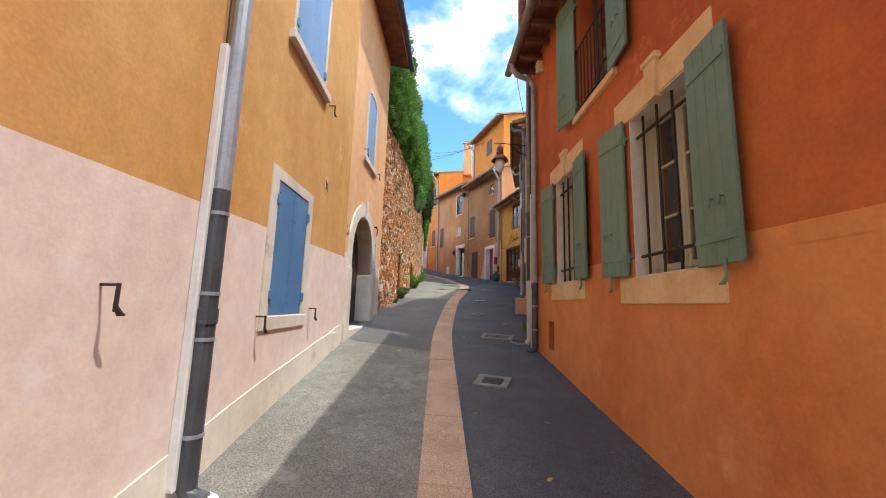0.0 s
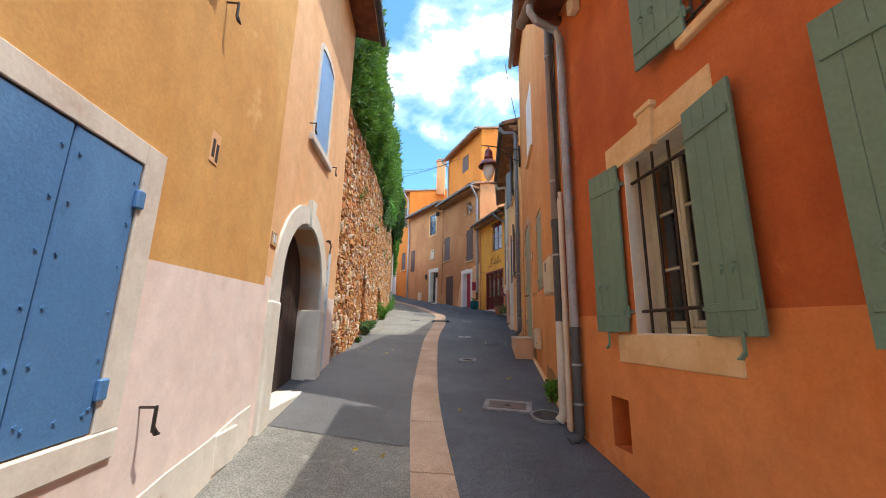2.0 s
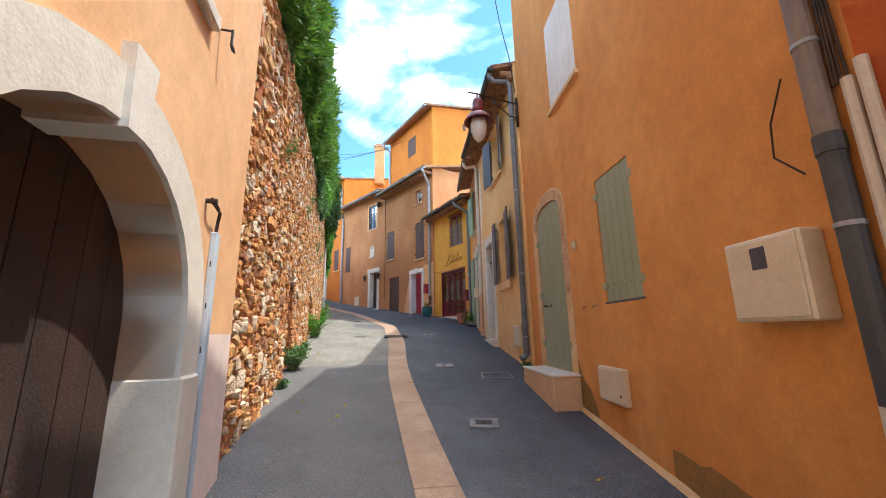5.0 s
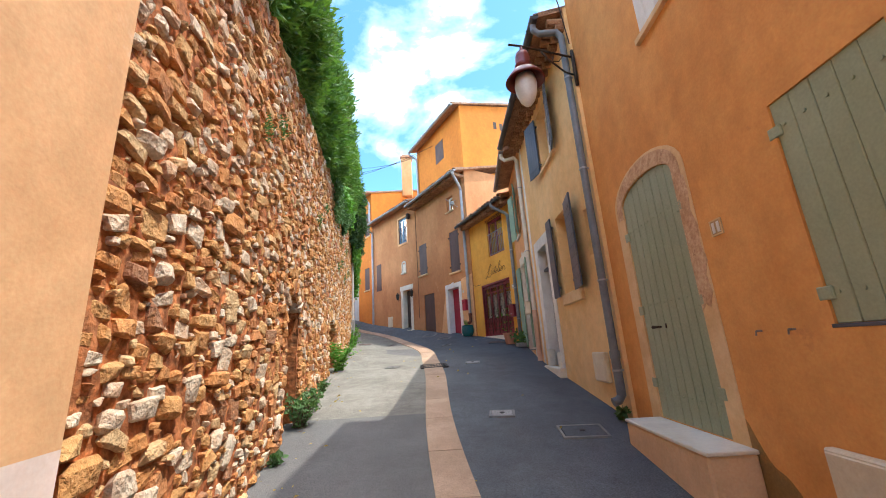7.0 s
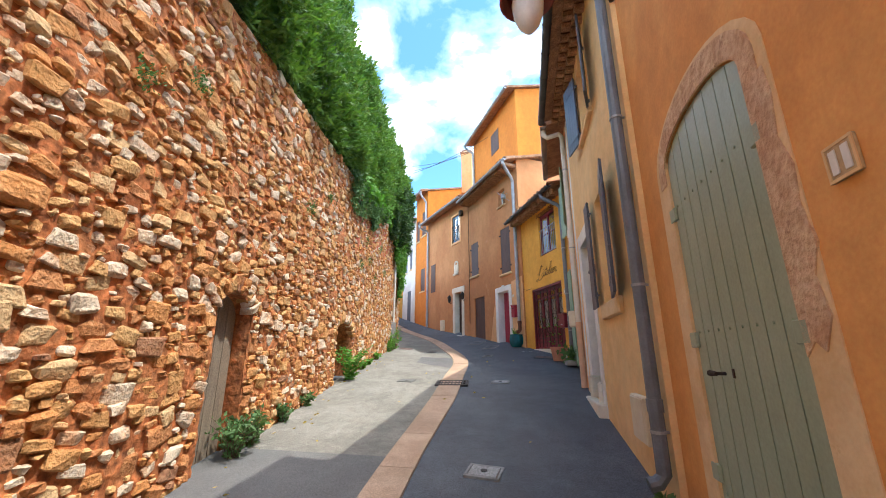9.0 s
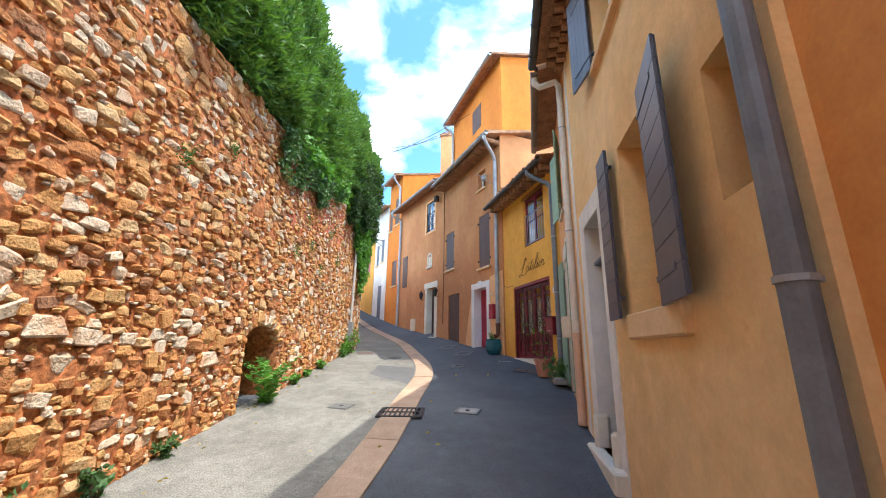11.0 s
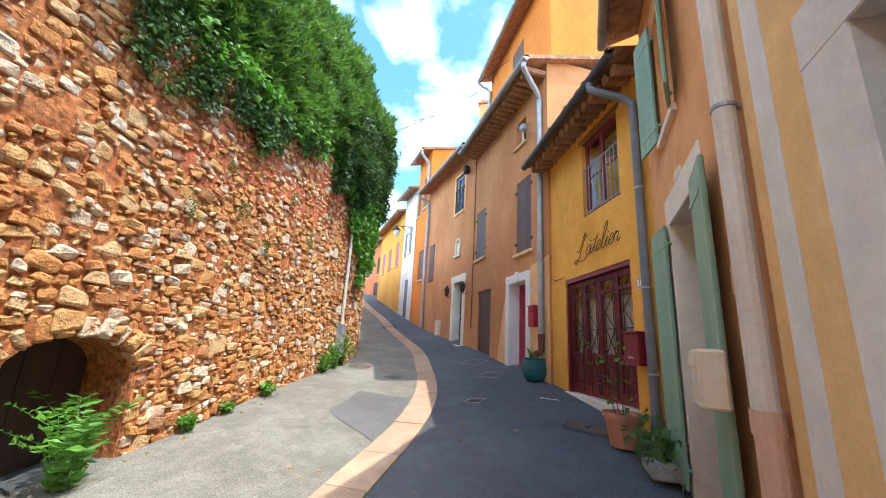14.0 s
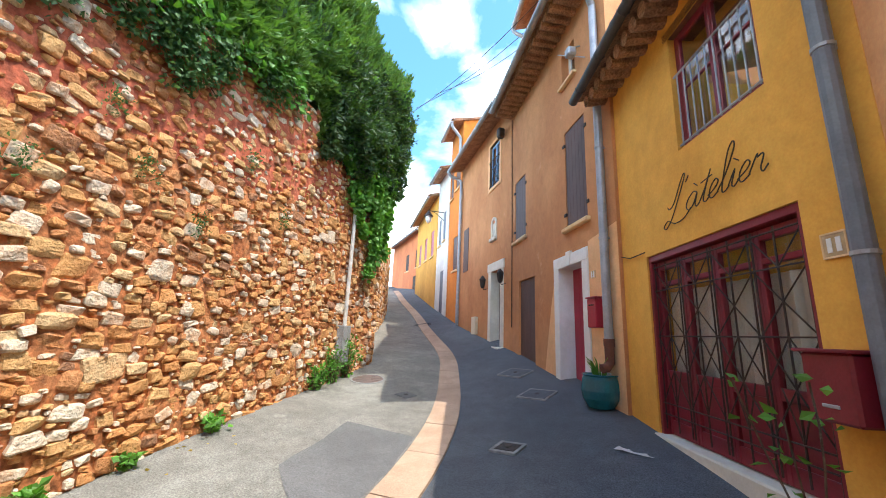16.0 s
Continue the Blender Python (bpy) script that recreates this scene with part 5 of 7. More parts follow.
casement(house, a, b, c, d - 0.0, -0.07, MAROON, 2, 2)
railing(house, a, b, c, 0.87, -0.03, 10, ZINC, "thin grey window railing")
part("window_lintel", Geo().box(a - 0.1, b + 0.1, -0.3, 0.0, d - 0.001, d + 0.12), EAVEWOOD, house)
roof(house, WY, -0.1, WY.length + 0.12, 7.02, 4.6, 0.42, 0.26, soffit=SOFFIT)
g = Geo()
for i in range(16):
    x = 0.1 + i * 0.21
    part("cornice_tile", Geo().tube([(x, -0.02, 6.98), (x, 0.36, 6.92)], 0.085, 8), SOFFIT, house)
gutter(house, -0.05, WY.length + 0.15, 0.49, 7.04, DARKPIPE, 0.07)
downpipe("downpipe", house, Y(18.42), 0.08, 6.45, WY.ground(0.1) + 0.02, 0.055, GREYPIPE, GREYPIPE, 2.4, swan=(0.49, 6.98, Y(18.75)), collars=(5.2, 3.9, 2.9), foot=False, label="blue-grey painted downpipe")
part("cable", Geo().tube([(WY.length - 0.05, 0.02, 6.9), (WY.length - 0.06, 0.02, 5.6), (WY.length - 0.1, 0.02, 5.2), (WY.length - 0.12, 0.02, 4.5), (WY.length - 0.4, 0.02, 4.42), (Y(20.62), 0.02, 4.42)], 0.008, 5), IRON, house)
box = thing("mailbox", "maroon metal mailbox on the yellow wall", "mailbox", WY.m @ Matrix.Translation((Y(18.48), 0.0, 2.98)))
part("case", Geo().box(0, 0.3, 0, 0.2, 0, 0.38, bev=0.015), MAROON, box)
part("lid", Geo().box(-0.02, 0.32, -0.01, 0.23, 0.378, 0.4, bev=0.006), MAROON, box)
part("lock", Geo().box(0.1, 0.2, 0.198, 0.206, 0.08, 0.1, bev=0.003), ZINC, box)
plate(WY.m, Y(18.62), 4.0, 0.16)

# wire lettering on the yellow wall, one bent rod a letter, read from far to near
LETTERS = {
    "L": [(-0.08, 0.22), (-0.04, 0.17), (0.03, 0.24), (0.1, 0.54), (0.14, 0.62), (0.15, 0.54), (0.08, 0.2), (0.02, -0.02), (-0.05, -0.13), (-0.1, -0.08), (-0.04, -0.01), (0.1, -0.1), (0.24, -0.08), (0.33, 0.03)],
    "'": [(0.02, 0.46), (0.05, 0.54)],
    "a": [(0.14, 0.2), (0.08, 0.24), (0.01, 0.16), (0.0, 0.06), (0.05, 0.0), (0.11, 0.06), (0.14, 0.2), (0.13, 0.06), (0.16, 0.0), (0.2, 0.04)],
    "t": [(0.0, 0.04), (0.05, 0.2), (0.09, 0.42), (0.06, 0.2), (0.05, 0.04), (0.09, 0.0), (0.13, 0.05)],
    "-": [(0.0, 0.3), (0.14, 0.33)],
    "e": [(0.0, 0.06), (0.08, 0.12), (0.11, 0.19), (0.07, 0.24), (0.02, 0.16), (0.02, 0.05), (0.06, 0.0), (0.13, 0.05)],
    "l": [(0.0, 0.05), (0.08, 0.25), (0.13, 0.52), (0.1, 0.6), (0.06, 0.5), (0.05, 0.2), (0.06, 0.02), (0.1, 0.0), (0.14, 0.05)],
    "i": [(0.0, 0.05), (0.05, 0.22), (0.04, 0.05), (0.07, 0.0), (0.11, 0.05)],
    "`": [(0.0, 0.36), (0.06, 0.3)],
    "r": [(0.0, 0.05), (0.05, 0.24), (0.06, 0.2), (0.1, 0.22), (0.12, 0.18), (0.11, 0.06), (0.14, 0.0), (0.18, 0.06)],
}
sign = thing("wire_sign", "thin dark wire script spelling L'atelier over the doors", "sign", WY.m @ Matrix.Translation((Y(20.08), 0.03, 4.65)))
for ch, x in (("L", 0.0), ("'", 0.17), ("a", 0.26), ("`", 0.33), ("t", 0.46), ("-", 0.44), ("e", 0.57), ("l", 0.69), ("i", 0.82), ("`", 0.84), ("e", 0.92), ("r", 1.04)):
    raw = [Vector((-(x + p + 0.24 * q) * 1.02, 0, q * 0.64 + 0.01 * x)) for p, q in LETTERS[ch]]
    pts = []
    for i in range(len(raw) - 1):
        p0, p1, p2, p3 = raw[max(i - 1, 0)], raw[i], raw[i + 1], raw[min(i + 2, len(raw) - 1)]
        for k in range(4):
            t = k / 4
            pts.append(0.5 * (2 * p1 + (p2 - p0) * t + (2 * p0 - 5 * p1 + 4 * p2 - p3) * t * t + (3 * p1 - 3 * p2 + p3 - p0) * t ** 3))
    part("letter", Geo().tube(pts + [raw[-1]], 0.006, 5), IRON, sign)

# ---------- brown house ----------
WB = Wall((0.52, 21.15), (-1.9, 25.0))
WB2 = Wall((-1.9, 25.0), (-4.95, 28.9))
Y = WB.s
house = thing("house", "long brown ochre house with dark brown shutters", "house", WB.m)
TOP = 9.75
wd, sh2, sh1, cel, attic = (Y(21.98), Y(22.72), 2.55, 4.62), (Y(21.8), Y(22.42), 5.3, 7.15), (Y(24.2), Y(24.85), 5.72, 7.28), (Y(23.75), Y(24.62), 2.6, 4.68), (Y(22.0), Y(22.45), 8.15, 8.85)
g = facade(Geo(), WB.length, 0.5, TOP, [wd, sh2, sh1, cel, attic], th=0.4)
body(g, WB.length, 0.5, TOP, 3.5, 0.4)
part("wall", g, [BROWN], house)
q = Geo()
q.box(wd[0] - 0.18, wd[0] + 0.008, -0.38, 0.03, 2.2, wd[3], bev=0.01).box(wd[1] - 0.008, wd[1] + 0.19, -0.38, 0.03, 2.2, wd[3], bev=0.01)
q.box(wd[0] - 0.18, wd[1] + 0.19, -0.38, 0.032, wd[3] - 0.008, wd[3] + 0.2, bev=0.01)
ks = Geo().prism([((wd[0] + wd[1]) / 2 - 0.08, wd[3] + 0.24), ((wd[0] + wd[1]) / 2 + 0.08, wd[3] + 0.24), ((wd[0] + wd[1]) / 2 + 0.05, wd[3]), ((wd[0] + wd[1]) / 2 - 0.05, wd[3])], 0, 0.05)
part("keystone", ks, WHITE, surround("door_surround", q, WHITE, house, "white painted door surround with a keystone"))
board_door(house, wd[0], wd[1], 2.4, wd[3], -0.26, CRIMSON, 4, label="crimson front door set deep in a white frame")
for o in (sh2, sh1):
    s = closed_shutter(house, *o, -0.06, -0.015, SHUTBROWN, 6, "closed dark brown board shutters")
    for z in (o[2] + 0.25, o[3] - 0.25):
        for x in (o[0] - 0.03, o[1] + 0.03):
            part("hinge", Geo().box(x - 0.04, x + 0.04, -0.02, 0.02, z - 0.03, z + 0.03, bev=0.006), IRON, s)
    part("window_sill", Geo().box(o[0] - 0.08, o[1] + 0.08, -0.1, 0.08, o[2] - 0.09, o[2] - 0.004, bev=0.02), SURROUND, house)
board_door(house, cel[0], cel[1], cel[2], cel[3], -0.05, SHUTBROWN, 5, label="dark brown cellar door of broad boards", knob=False)
casement(house, attic[0], attic[1], attic[2], attic[3], -0.15, WHITE, 1, 1)
part("window_sill", Geo().box(attic[0] - 0.06, attic[1] + 0.06, -0.1, 0.07, attic[2] - 0.06, attic[2] - 0.003), SURROUND, house)
part("flood_lamp", Geo().box(Y(21.75), Y(21.9), 0.1, 0.26, 8.25, 8.42, bev=0.03).tube([(Y(21.82), 0.0, 8.5), (Y(21.82), 0.2, 8.42)], 0.012, 6).tube([(Y(21.65), 0.03, 8.1), (Y(22.3), 0.15, 8.75)], 0.01, 5), ZINC, house, "grey flood lamp on a thin arm")
roof(house, WB, -0.18, WB.length + 0.05, 9.45, 3.6, 0.55, 0.27)
g = Geo()
for i in range(22):
    x = 0.1 + i * 0.21
    part("cornice_tile", Geo().tube([(x, -0.02, 9.36), (x, 0.5, 9.38)], 0.085, 8), SOFFIT, house)
gutter(house, -0.2, WB.length + 0.0, 0.63, 9.46, ZINC, 0.075)
downpipe("downpipe", house, Y(21.32), 0.09, 8.75, 3.0, 0.06, ZINC, EAVEWOOD, 3.35, swan=(0.63, 9.4, Y(21.1)), collars=(7.6, 6.2, 4.8), label="zinc downpipe with a rusty foot")
box = thing("mailbox", "crimson metal mailbox beside the white door frame", "mailbox", WB.m @ Matrix.Translation((Y(21.5), 0.0, 3.55)))
part("case", Geo().box(0, 0.24, 0, 0.14, 0, 0.42, bev=0.012), CRIMSON, box)
part("lid", Geo().box(-0.01, 0.25, 0, 0.16, 0.418, 0.44, bev=0.006), CRIMSON, box)
part("slot", Geo().box(0.05, 0.19, 0.138, 0.145, 0.31, 0.33, bev=0.002), IRON, box)
plate(WB.m, Y(21.72), 4.35, 0.12)
single("gas_meter_box", Geo().box(Y(21.42), Y(21.72), 0, 0.1, 2.3, 2.95, bev=0.01), WHITE, "white meter box low on the pink plaster", "meter box", m=WB.m)
part("pale_patch", Geo().prism([(0.01, 2.0), (wd[0] - 0.181, 2.0), (wd[0] - 0.181, 4.9), (0.01, 5.0)], -0.01, 0.004), PEACH, house, "pale pink repaired plaster")
part("pale_patch", Geo().prism([(wd[1] + 0.191, 2.0), (wd[1] + 0.9, 2.0), (wd[1] + 0.62, 3.1), (wd[1] + 0.4, 3.9), (wd[1] + 0.191, 4.5)], -0.01, 0.004), PEACH, house, "pale pink repaired plaster")

Y = WB2.s
house = thing("house", "brown ochre house end with an iron railed window", "house", WB2.m)
dr, uw, sh3 = (Y(25.62), Y(26.2), 2.9, 5.2), (Y(25.75), Y(26.4), 7.85, 9.3), (Y(28.05), Y(28.5), 5.6, 7.2)
g = facade(Geo(), WB2.length, 0.5, TOP + 0.3, [dr, uw, sh3], th=0.4)
body(g, WB2.length, 0.5, TOP + 0.3, 3.5, 0.4)
part("wall", g, [BROWN], house)
q = Geo().box(dr[0] - 0.2, dr[0] + 0.008, -0.3, 0.03, 2.6, dr[3], bev=0.01).box(dr[1] - 0.008, dr[1] + 0.2, -0.3, 0.03, 2.6, dr[3], bev=0.01).box(dr[0] - 0.25, dr[1] + 0.25, -0.3, 0.04, dr[3] + 0.001, dr[3] + 0.25, bev=0.01)
surround("door_surround", q, LIMESTONE, house, "limestone door surround")
board_door(house, dr[0], dr[1], 3.1, dr[3], -0.25, DARKBROWN, 4, label="dark brown front door")
single("door_step", Geo().box(dr[0] - 0.25, dr[1] + 0.25, -0.3, 0.22, 2.5, 3.1, bev=0.02), LIMESTONE, "limestone doorstep of the brown house", "step", kind="structure", m=WB2.m)
for x in (dr[0] - 0.32, dr[1] + 0.32):
    wl_ = thing("wall_lantern", "small black wall lantern beside the door", "lantern", WB2.m @ Matrix.Translation((x, 0, 4.85)), "wall lanterns by the door")
    part("arm", Geo().tube([(0, 0, -0.1), (0, 0.12, -0.14), (0, 0.16, -0.05)], 0.012, 6), IRON, wl_)
    part("cage", Geo().lathe([(0.02, 0.28), (0.1, 0.17), (0.1, 0.15), (0.065, -0.06), (0.03, -0.1)], 0, 0.16, 8), IRON, wl_)
a, b, c, d = uw
q = Geo().box(a - 0.12, a, -0.1, 0.02, c - 0.1, d + 0.1).box(b, b + 0.12, -0.1, 0.02, c - 0.1, d + 0.1).box(a, b, -0.1, 0.021, d, d + 0.1).box(a, b, -0.2, 0.04, c - 0.1, c)
surround("window_surround", q, PEACH, house, "pale plaster window surround")
# The pale curtain is added only to lighten the black panes.
casement(house, a, b, c, d, -0.06, PALEBLUE, 2, 2, curtain=True)
rl = railing(house, a, b, c, 0.9, 0.02, 6, IRON, "dark iron railing with crossed bars")
part("cross_bar", Geo().tube([(a, 0.03, c), (b, 0.03, c + 0.9)], 0.01, 6), IRON, rl)
part("cross_bar", Geo().tube([(b, 0.01, c), (a, 0.01, c + 0.9)], 0.01, 6), IRON, rl)
part("flood_lamp", Geo().box(a - 0.5, a - 0.3, 0.05, 0.25, 9.0, 9.3, bev=0.04), IRON, house)
q = Geo()
arch_ring(q, Y(25.95), Y(26.15), 6.2, 6.75, 0.1, 0.08, 0.04, -0.05)
q.box(Y(25.9), Y(26.25), -0.05, 0.09, 6.1, 6.2, bev=0.015)
q.box(Y(25.95), Y(26.15), -0.05, 0.005, 6.2, 6.65)
part("wall_niche", q, PLINTH, house, "small pale niche with an arched head")
closed_shutter(house, *sh3, -0.05, 0.02, SHUTBROWN, 4, "closed dark brown board shutters")
roof(house, WB2, -0.05, WB2.length + 0.1, 9.75, 3.6, 0.5, 0.27)
gutter(house, 0, WB2.length + 0.1, 0.58, 9.77, ZINC, 0.075)
downpipe("downpipe", house, WB2.length - 0.15, 0.09, 9.3, WB2.ground(WB2.length), 0.06, ZINC, ZINC, 4.4, swan=(0.58, 9.7, WB2.length - 0.1), collars=(8, 6.5, 5), foot=False)
part("cable", Geo().tube([(0.03, 0.02, 3.6), (0.02, 0.02, 6), (0.04, 0.02, 9.3)], 0.012, 5), IRON, house)
single("gas_meter_box", Geo().box(Y(27.1), Y(27.4), 0, 0.1, 3.4, 3.95, bev=0.01), CREAMBOX, "small cream gas box at the foot of the brown wall", "meter box", m=WB2.m)

# ---------- orange tower house behind ----------
WT = Wall((0.62, 22.05), (-1.75, 26.4))
house = thing("house", "bright orange tower house rising behind the lane", "house", WT.m)
Y = WT.s
tw = (Y(23.6), Y(24.35), 11.6, 12.7)
g = facade(Geo(), WT.length, 3, 13.55, [tw], th=0.4)
part("wall", g, [TOWER], house)
side = Geo()
side.face([(0, -0.4, 3), (0, -5.5, 3), (0, -5.5, 14.9), (0, -0.0, 13.55), (0, -0.4, 13.55)])
side.face([(WT.length, -0.4, 3), (WT.length, -5.5, 3), (WT.length, -5.5, 14.9), (WT.length, 0, 13.55)])
side.face([(0, -5.5, 3), (WT.length, -5.5, 3), (WT.length, -5.5, 14.9), (0, -5.5, 14.9)])
part("side_wall", side, TOWER, house)
# Solid dark blocks on the wall stand in for the shade in two vent holes.
part("vent_hole", Geo().box(-0.012, 0.1, -2.2, -2.0, 12.75, 13.15).box(-0.012, 0.1, -2.6, -2.4, 12.75, 13.15), DARKBROWN, house)
closed_shutter(house, *tw, -0.06, 0.02, SHUTBROWN, 6, "closed grey-brown shutters")
roof(house, WT, -0.12, WT.length + 0.1, 13.45, 5.6, 0.42, 0.26)
gutter(house, -0.1, WT.length + 0.1, 0.5, 13.46, ZINC, 0.08)
downpipe("downpipe", house, WT.length - 0.1, 0.08, 12.9, 9, 0.06, ZINC, swan=(0.5, 13.4, WT.length), foot=False)

# ---------- houses up the lane ----------
def far_house(p0, p1, top, mat, label, gable=None, windows=(), wmat=SHUTBROWN, depth=5.0, over=0.45, z0=1.0):
    w = Wall(p0, p1)
    h = thing("house", label, "house", w.m)
    ops = [(w.length * a, w.length * b, c, d) for a, b, c, d in windows]
    g = facade(Geo(), w.length, z0, top, ops, th=0.35)
    ridge = top + 0.26 * depth
    for x in (0, w.length):
        g.face([(x, -0.35, z0), (x, -depth, z0), (x, -depth, ridge), (x, 0, top), (x, -0.35, top)])
    g.face([(0, -depth, z0), (w.length, -depth, z0), (w.length, -depth, ridge), (0, -depth, ridge)])
    part("wall", g, [mat], h)
    for a, b, c, d in ops:
        closed_shutter(h, a, b, c, d, -0.08, -0.02, wmat, 4)
        part("window_sill", Geo().box(a - 0.06, b + 0.06, -0.1, 0.06, c - 0.08, c - 0.003), SURROUND, h)
    roof(h, w, -0.05, w.length + 0.05, top - 0.1, depth + 0.1, over, 0.26)
    gutter(h, 0, w.length, over + 0.07, top - 0.1, ZINC, 0.075)
    return h, w


h4, w4 = far_house((-5.0, 28.98), (-6.15, 30.45), 12.2, TOWER, "orange house with a gable above its neighbour", windows=((0.15, 0.5, 9.4, 11.0), (0.2, 0.55, 5.9, 7.3), (0.7, 0.95, 9.2, 10.6)), depth=5.5)
downpipe("downpipe", h4, 0.12, 0.09, 11.4, 10.2, 0.06, ZINC, swan=(0.5, 12.0, 0.05), foot=False)
chim = thing("chimney", "square pale plastered chimney with a tiled cap", "chimney")
chim.location = (-2.75, 30.7, 12.5)
part("shaft", Geo().box(-0.35, 0.35, -0.3, 0.3, 0, 2.9, bev=0.03), PEACH57, chim)
part("cap", Geo().box(-0.42, 0.42, -0.37, 0.37, 2.9, 3.05, bev=0.03).box(-0.3, 0.3, -0.25, 0.25, 3.05, 3.2, bev=0.02), ROOFTILE, chim)
h5, w5 = far_house((-6.2, 30.5), (-7.5, 32.1), 10.9, WHITEWASH, "white plastered house up the lane", windows=((0.25, 0.45, 7.6, 9.0), (0.65, 0.85, 7.5, 8.8), (0.3, 0.6, 4.2, 6.2)), wmat=SLATE)
h6, w6 = far_house((-7.55, 32.15), (-11.3, 37.0), 10.3, YELLOW, "yellow house with red shutters where the lane turns", windows=((0.12, 0.24, 7.3, 8.7), (0.42, 0.54, 7.4, 8.7), (0.72, 0.84, 7.4, 8.7)), wmat=CRIMSON)
h7, w7 = far_house((-11.6, 38.4), (-17.5, 44.0), 10.6, FARRED, "far red house at the end of the lane", windows=((0.1, 0.2, 8.0, 9.3), (0.1, 0.25, 5.9, 7.4), (0.4, 0.5, 8.0, 9.3)), wmat=DARKBROWN)
fl = thing("street_lamp", "black bracket lantern on the white house", "street lamp", w5.m @ Matrix.Translation((0.9, 0, 8.7)))
part("bracket", Geo().tube([(0, 0, 0.3), (0, 0.8, 0.3)], 0.02, 6).tube([(0, 0, -0.1), (0, 0.5, 0.28)], 0.015, 6), IRON, fl)
part("cap", Geo().lathe([(0.02, 0.3), (0.2, 0.05), (0.22, 0.02), (0.18, 0.02)], 0, 0.75, 12), IRON, fl)
part("glass_bowl", Geo().lathe([(0.15, 0.03), (0.13, -0.2), (0.05, -0.3), (0.01, -0.31)], 0, 0.75, 12), LAMPGLASS, fl)

# ---------- ochre and pink house ----------
W1 = Wall((-1.74, 4.35), (0.30, -6.5))
Y = W1.s
house = thing("house", "ochre house over a pale pink base with blue shutters", "house", W1.m)
win, upw = (Y(2.46), Y(1.62), 0.82, 2.17), (Y(2.66), Y(1.68), 3.78, 5.4)
g = facade(Geo(), W1.length + 2, -3, 8.6, [win, upw], th=0.4, band=1.74, tilt=-0.032)
part("wall", g, [OCHRE, PINK], house, "ochre plaster over a pale pink base")
g = Geo()
body(g, W1.length + 2, -3, 8.6, 5, 0.4)
part("side_wall", g, OCHRE, house)
for (a, b, c, d), low in ((win, 0.14), (upw, 0.1)):
    q = Geo()
    if low > 0.12:
        q.box(a - 0.16, a, -0.05, 0.012, c - 0.001, d + 0.12, bev=0.004).box(b, b + 0.16, -0.05, 0.012, c - 0.001, d + 0.12, bev=0.004).box(a, b, -0.05, 0.0121, d, d + 0.12, bev=0.004)
    else:
        q.box(a - 0.07, a, -0.05, 0.012, c, d + 0.08, bev=0.004).box(b, b + 0.07, -0.05, 0.012, c, d + 0.08, bev=0.004)
    part("window_sill", Geo().box(a - 0.16, b + 0.16, -0.05, 0.02 if low > 0.12 else 0.07, c - low, c - 0.002, bev=0.008), PLINTH, house)
    surround("window_surround", q, PLINTH, house, "pale limewashed window surround")
    mid = (a + b) / 2
    for p, q1 in ((a + 0.004, mid - 0.004), (mid + 0.004, b - 0.004)):
        s = Geo().box(p, q1, -0.03, 0.004, c + 0.004, d - 0.004, bev=0.008)
        o = part("shutter", s, BLUE if low > 0.12 else PALEBLUE, house, "closed blue painted shutter with rivets")
        spots = [(xx, c + 0.12 + k * (d - c - 0.24) / 5) for k in range(6) for xx in (p + 0.04, q1 - 0.04)]
        spots += [(p + (k + 0.5) * (q1 - p) / 3, c + 0.1) for k in range(3)]
        for xx, zz in spots:
            part("rivet", Geo().tube([(xx, 0.003, zz), (xx, 0.011, zz)], 0.009, 6), BLUE if low > 0.12 else PALEBLUE, o)
        for zz in (c + 0.2, d - 0.2):
            xx = p if p < mid - 0.01 else q1
            part("hinge", Geo().box(xx - 0.03, xx + 0.03, 0.0, 0.03, zz - 0.05, zz + 0.05, bev=0.008), BLUE, o)
for y_, z_ in ((2.78, 0.88), (1.42, 0.82), (-0.17, 1.02), (2.95, 3.72)):
    hook(house, Y(y_), z_, IRON, -1)
a = Y(3.1)
q = Geo().box(a - 0.06, a + 0.06, -0.02, 0.006, 2.48, 2.72, bev=0.004)
part("wall_vent", q, PEACH, house)
# Dark strips on the plate paint the shade inside its two slots.
part("vent_slot", Geo().box(a - 0.045, a - 0.01, -0.02, 0.009, 2.5, 2.64, bev=0.002).box(a + 0.01, a + 0.045, -0.02, 0.009, 2.52, 2.66, bev=0.002), DARKBROWN, house)
downpipe("downpipe", house, Y(0.55), 0.09, 8.2, W1.ground(Y(0.55), 0.1) + 0.0, 0.058, ZINC, DARKPIPE, 0.85, collars=(1.55, 1.0, 0.7, 0.1), label="grey zinc downpipe with a black cast iron foot")
part("mortar_foot", Geo().lathe([(0.2, -0.05), (0.17, 0.02), (0.09, 0.05), (0, 0.06)], n=11).moved(Matrix.Translation((Y(0.55), 0.16, W1.ground(Y(0.55), 0.16))) @ Matrix.Diagonal((1.0, 0.8, 0.7, 1))), WHITE, house, "white mortar foot under the pipe")
part("pipe_mid", Geo().tube([(Y(0.55), 0.09, 1.72), (Y(0.55), 0.09, 0.8)], 0.06, 12), DARKPIPE, house)
part("conduit", Geo().box(Y(0.5) - 0.035, Y(0.5) + 0.035, 0.0, 0.06, W1.ground(Y(0.5)) + 0.1, 2.8, bev=0.008), WHITE, house, "white cable trunking")
part("cable", Geo().tube([(Y(0.5), 0.03, 2.8), (Y(0.47), 0.03, 4), (Y(0.52), 0.02, 6), (Y(0.5), 0.03, 8)], 0.007, 5), IRON, house)
g = Geo()
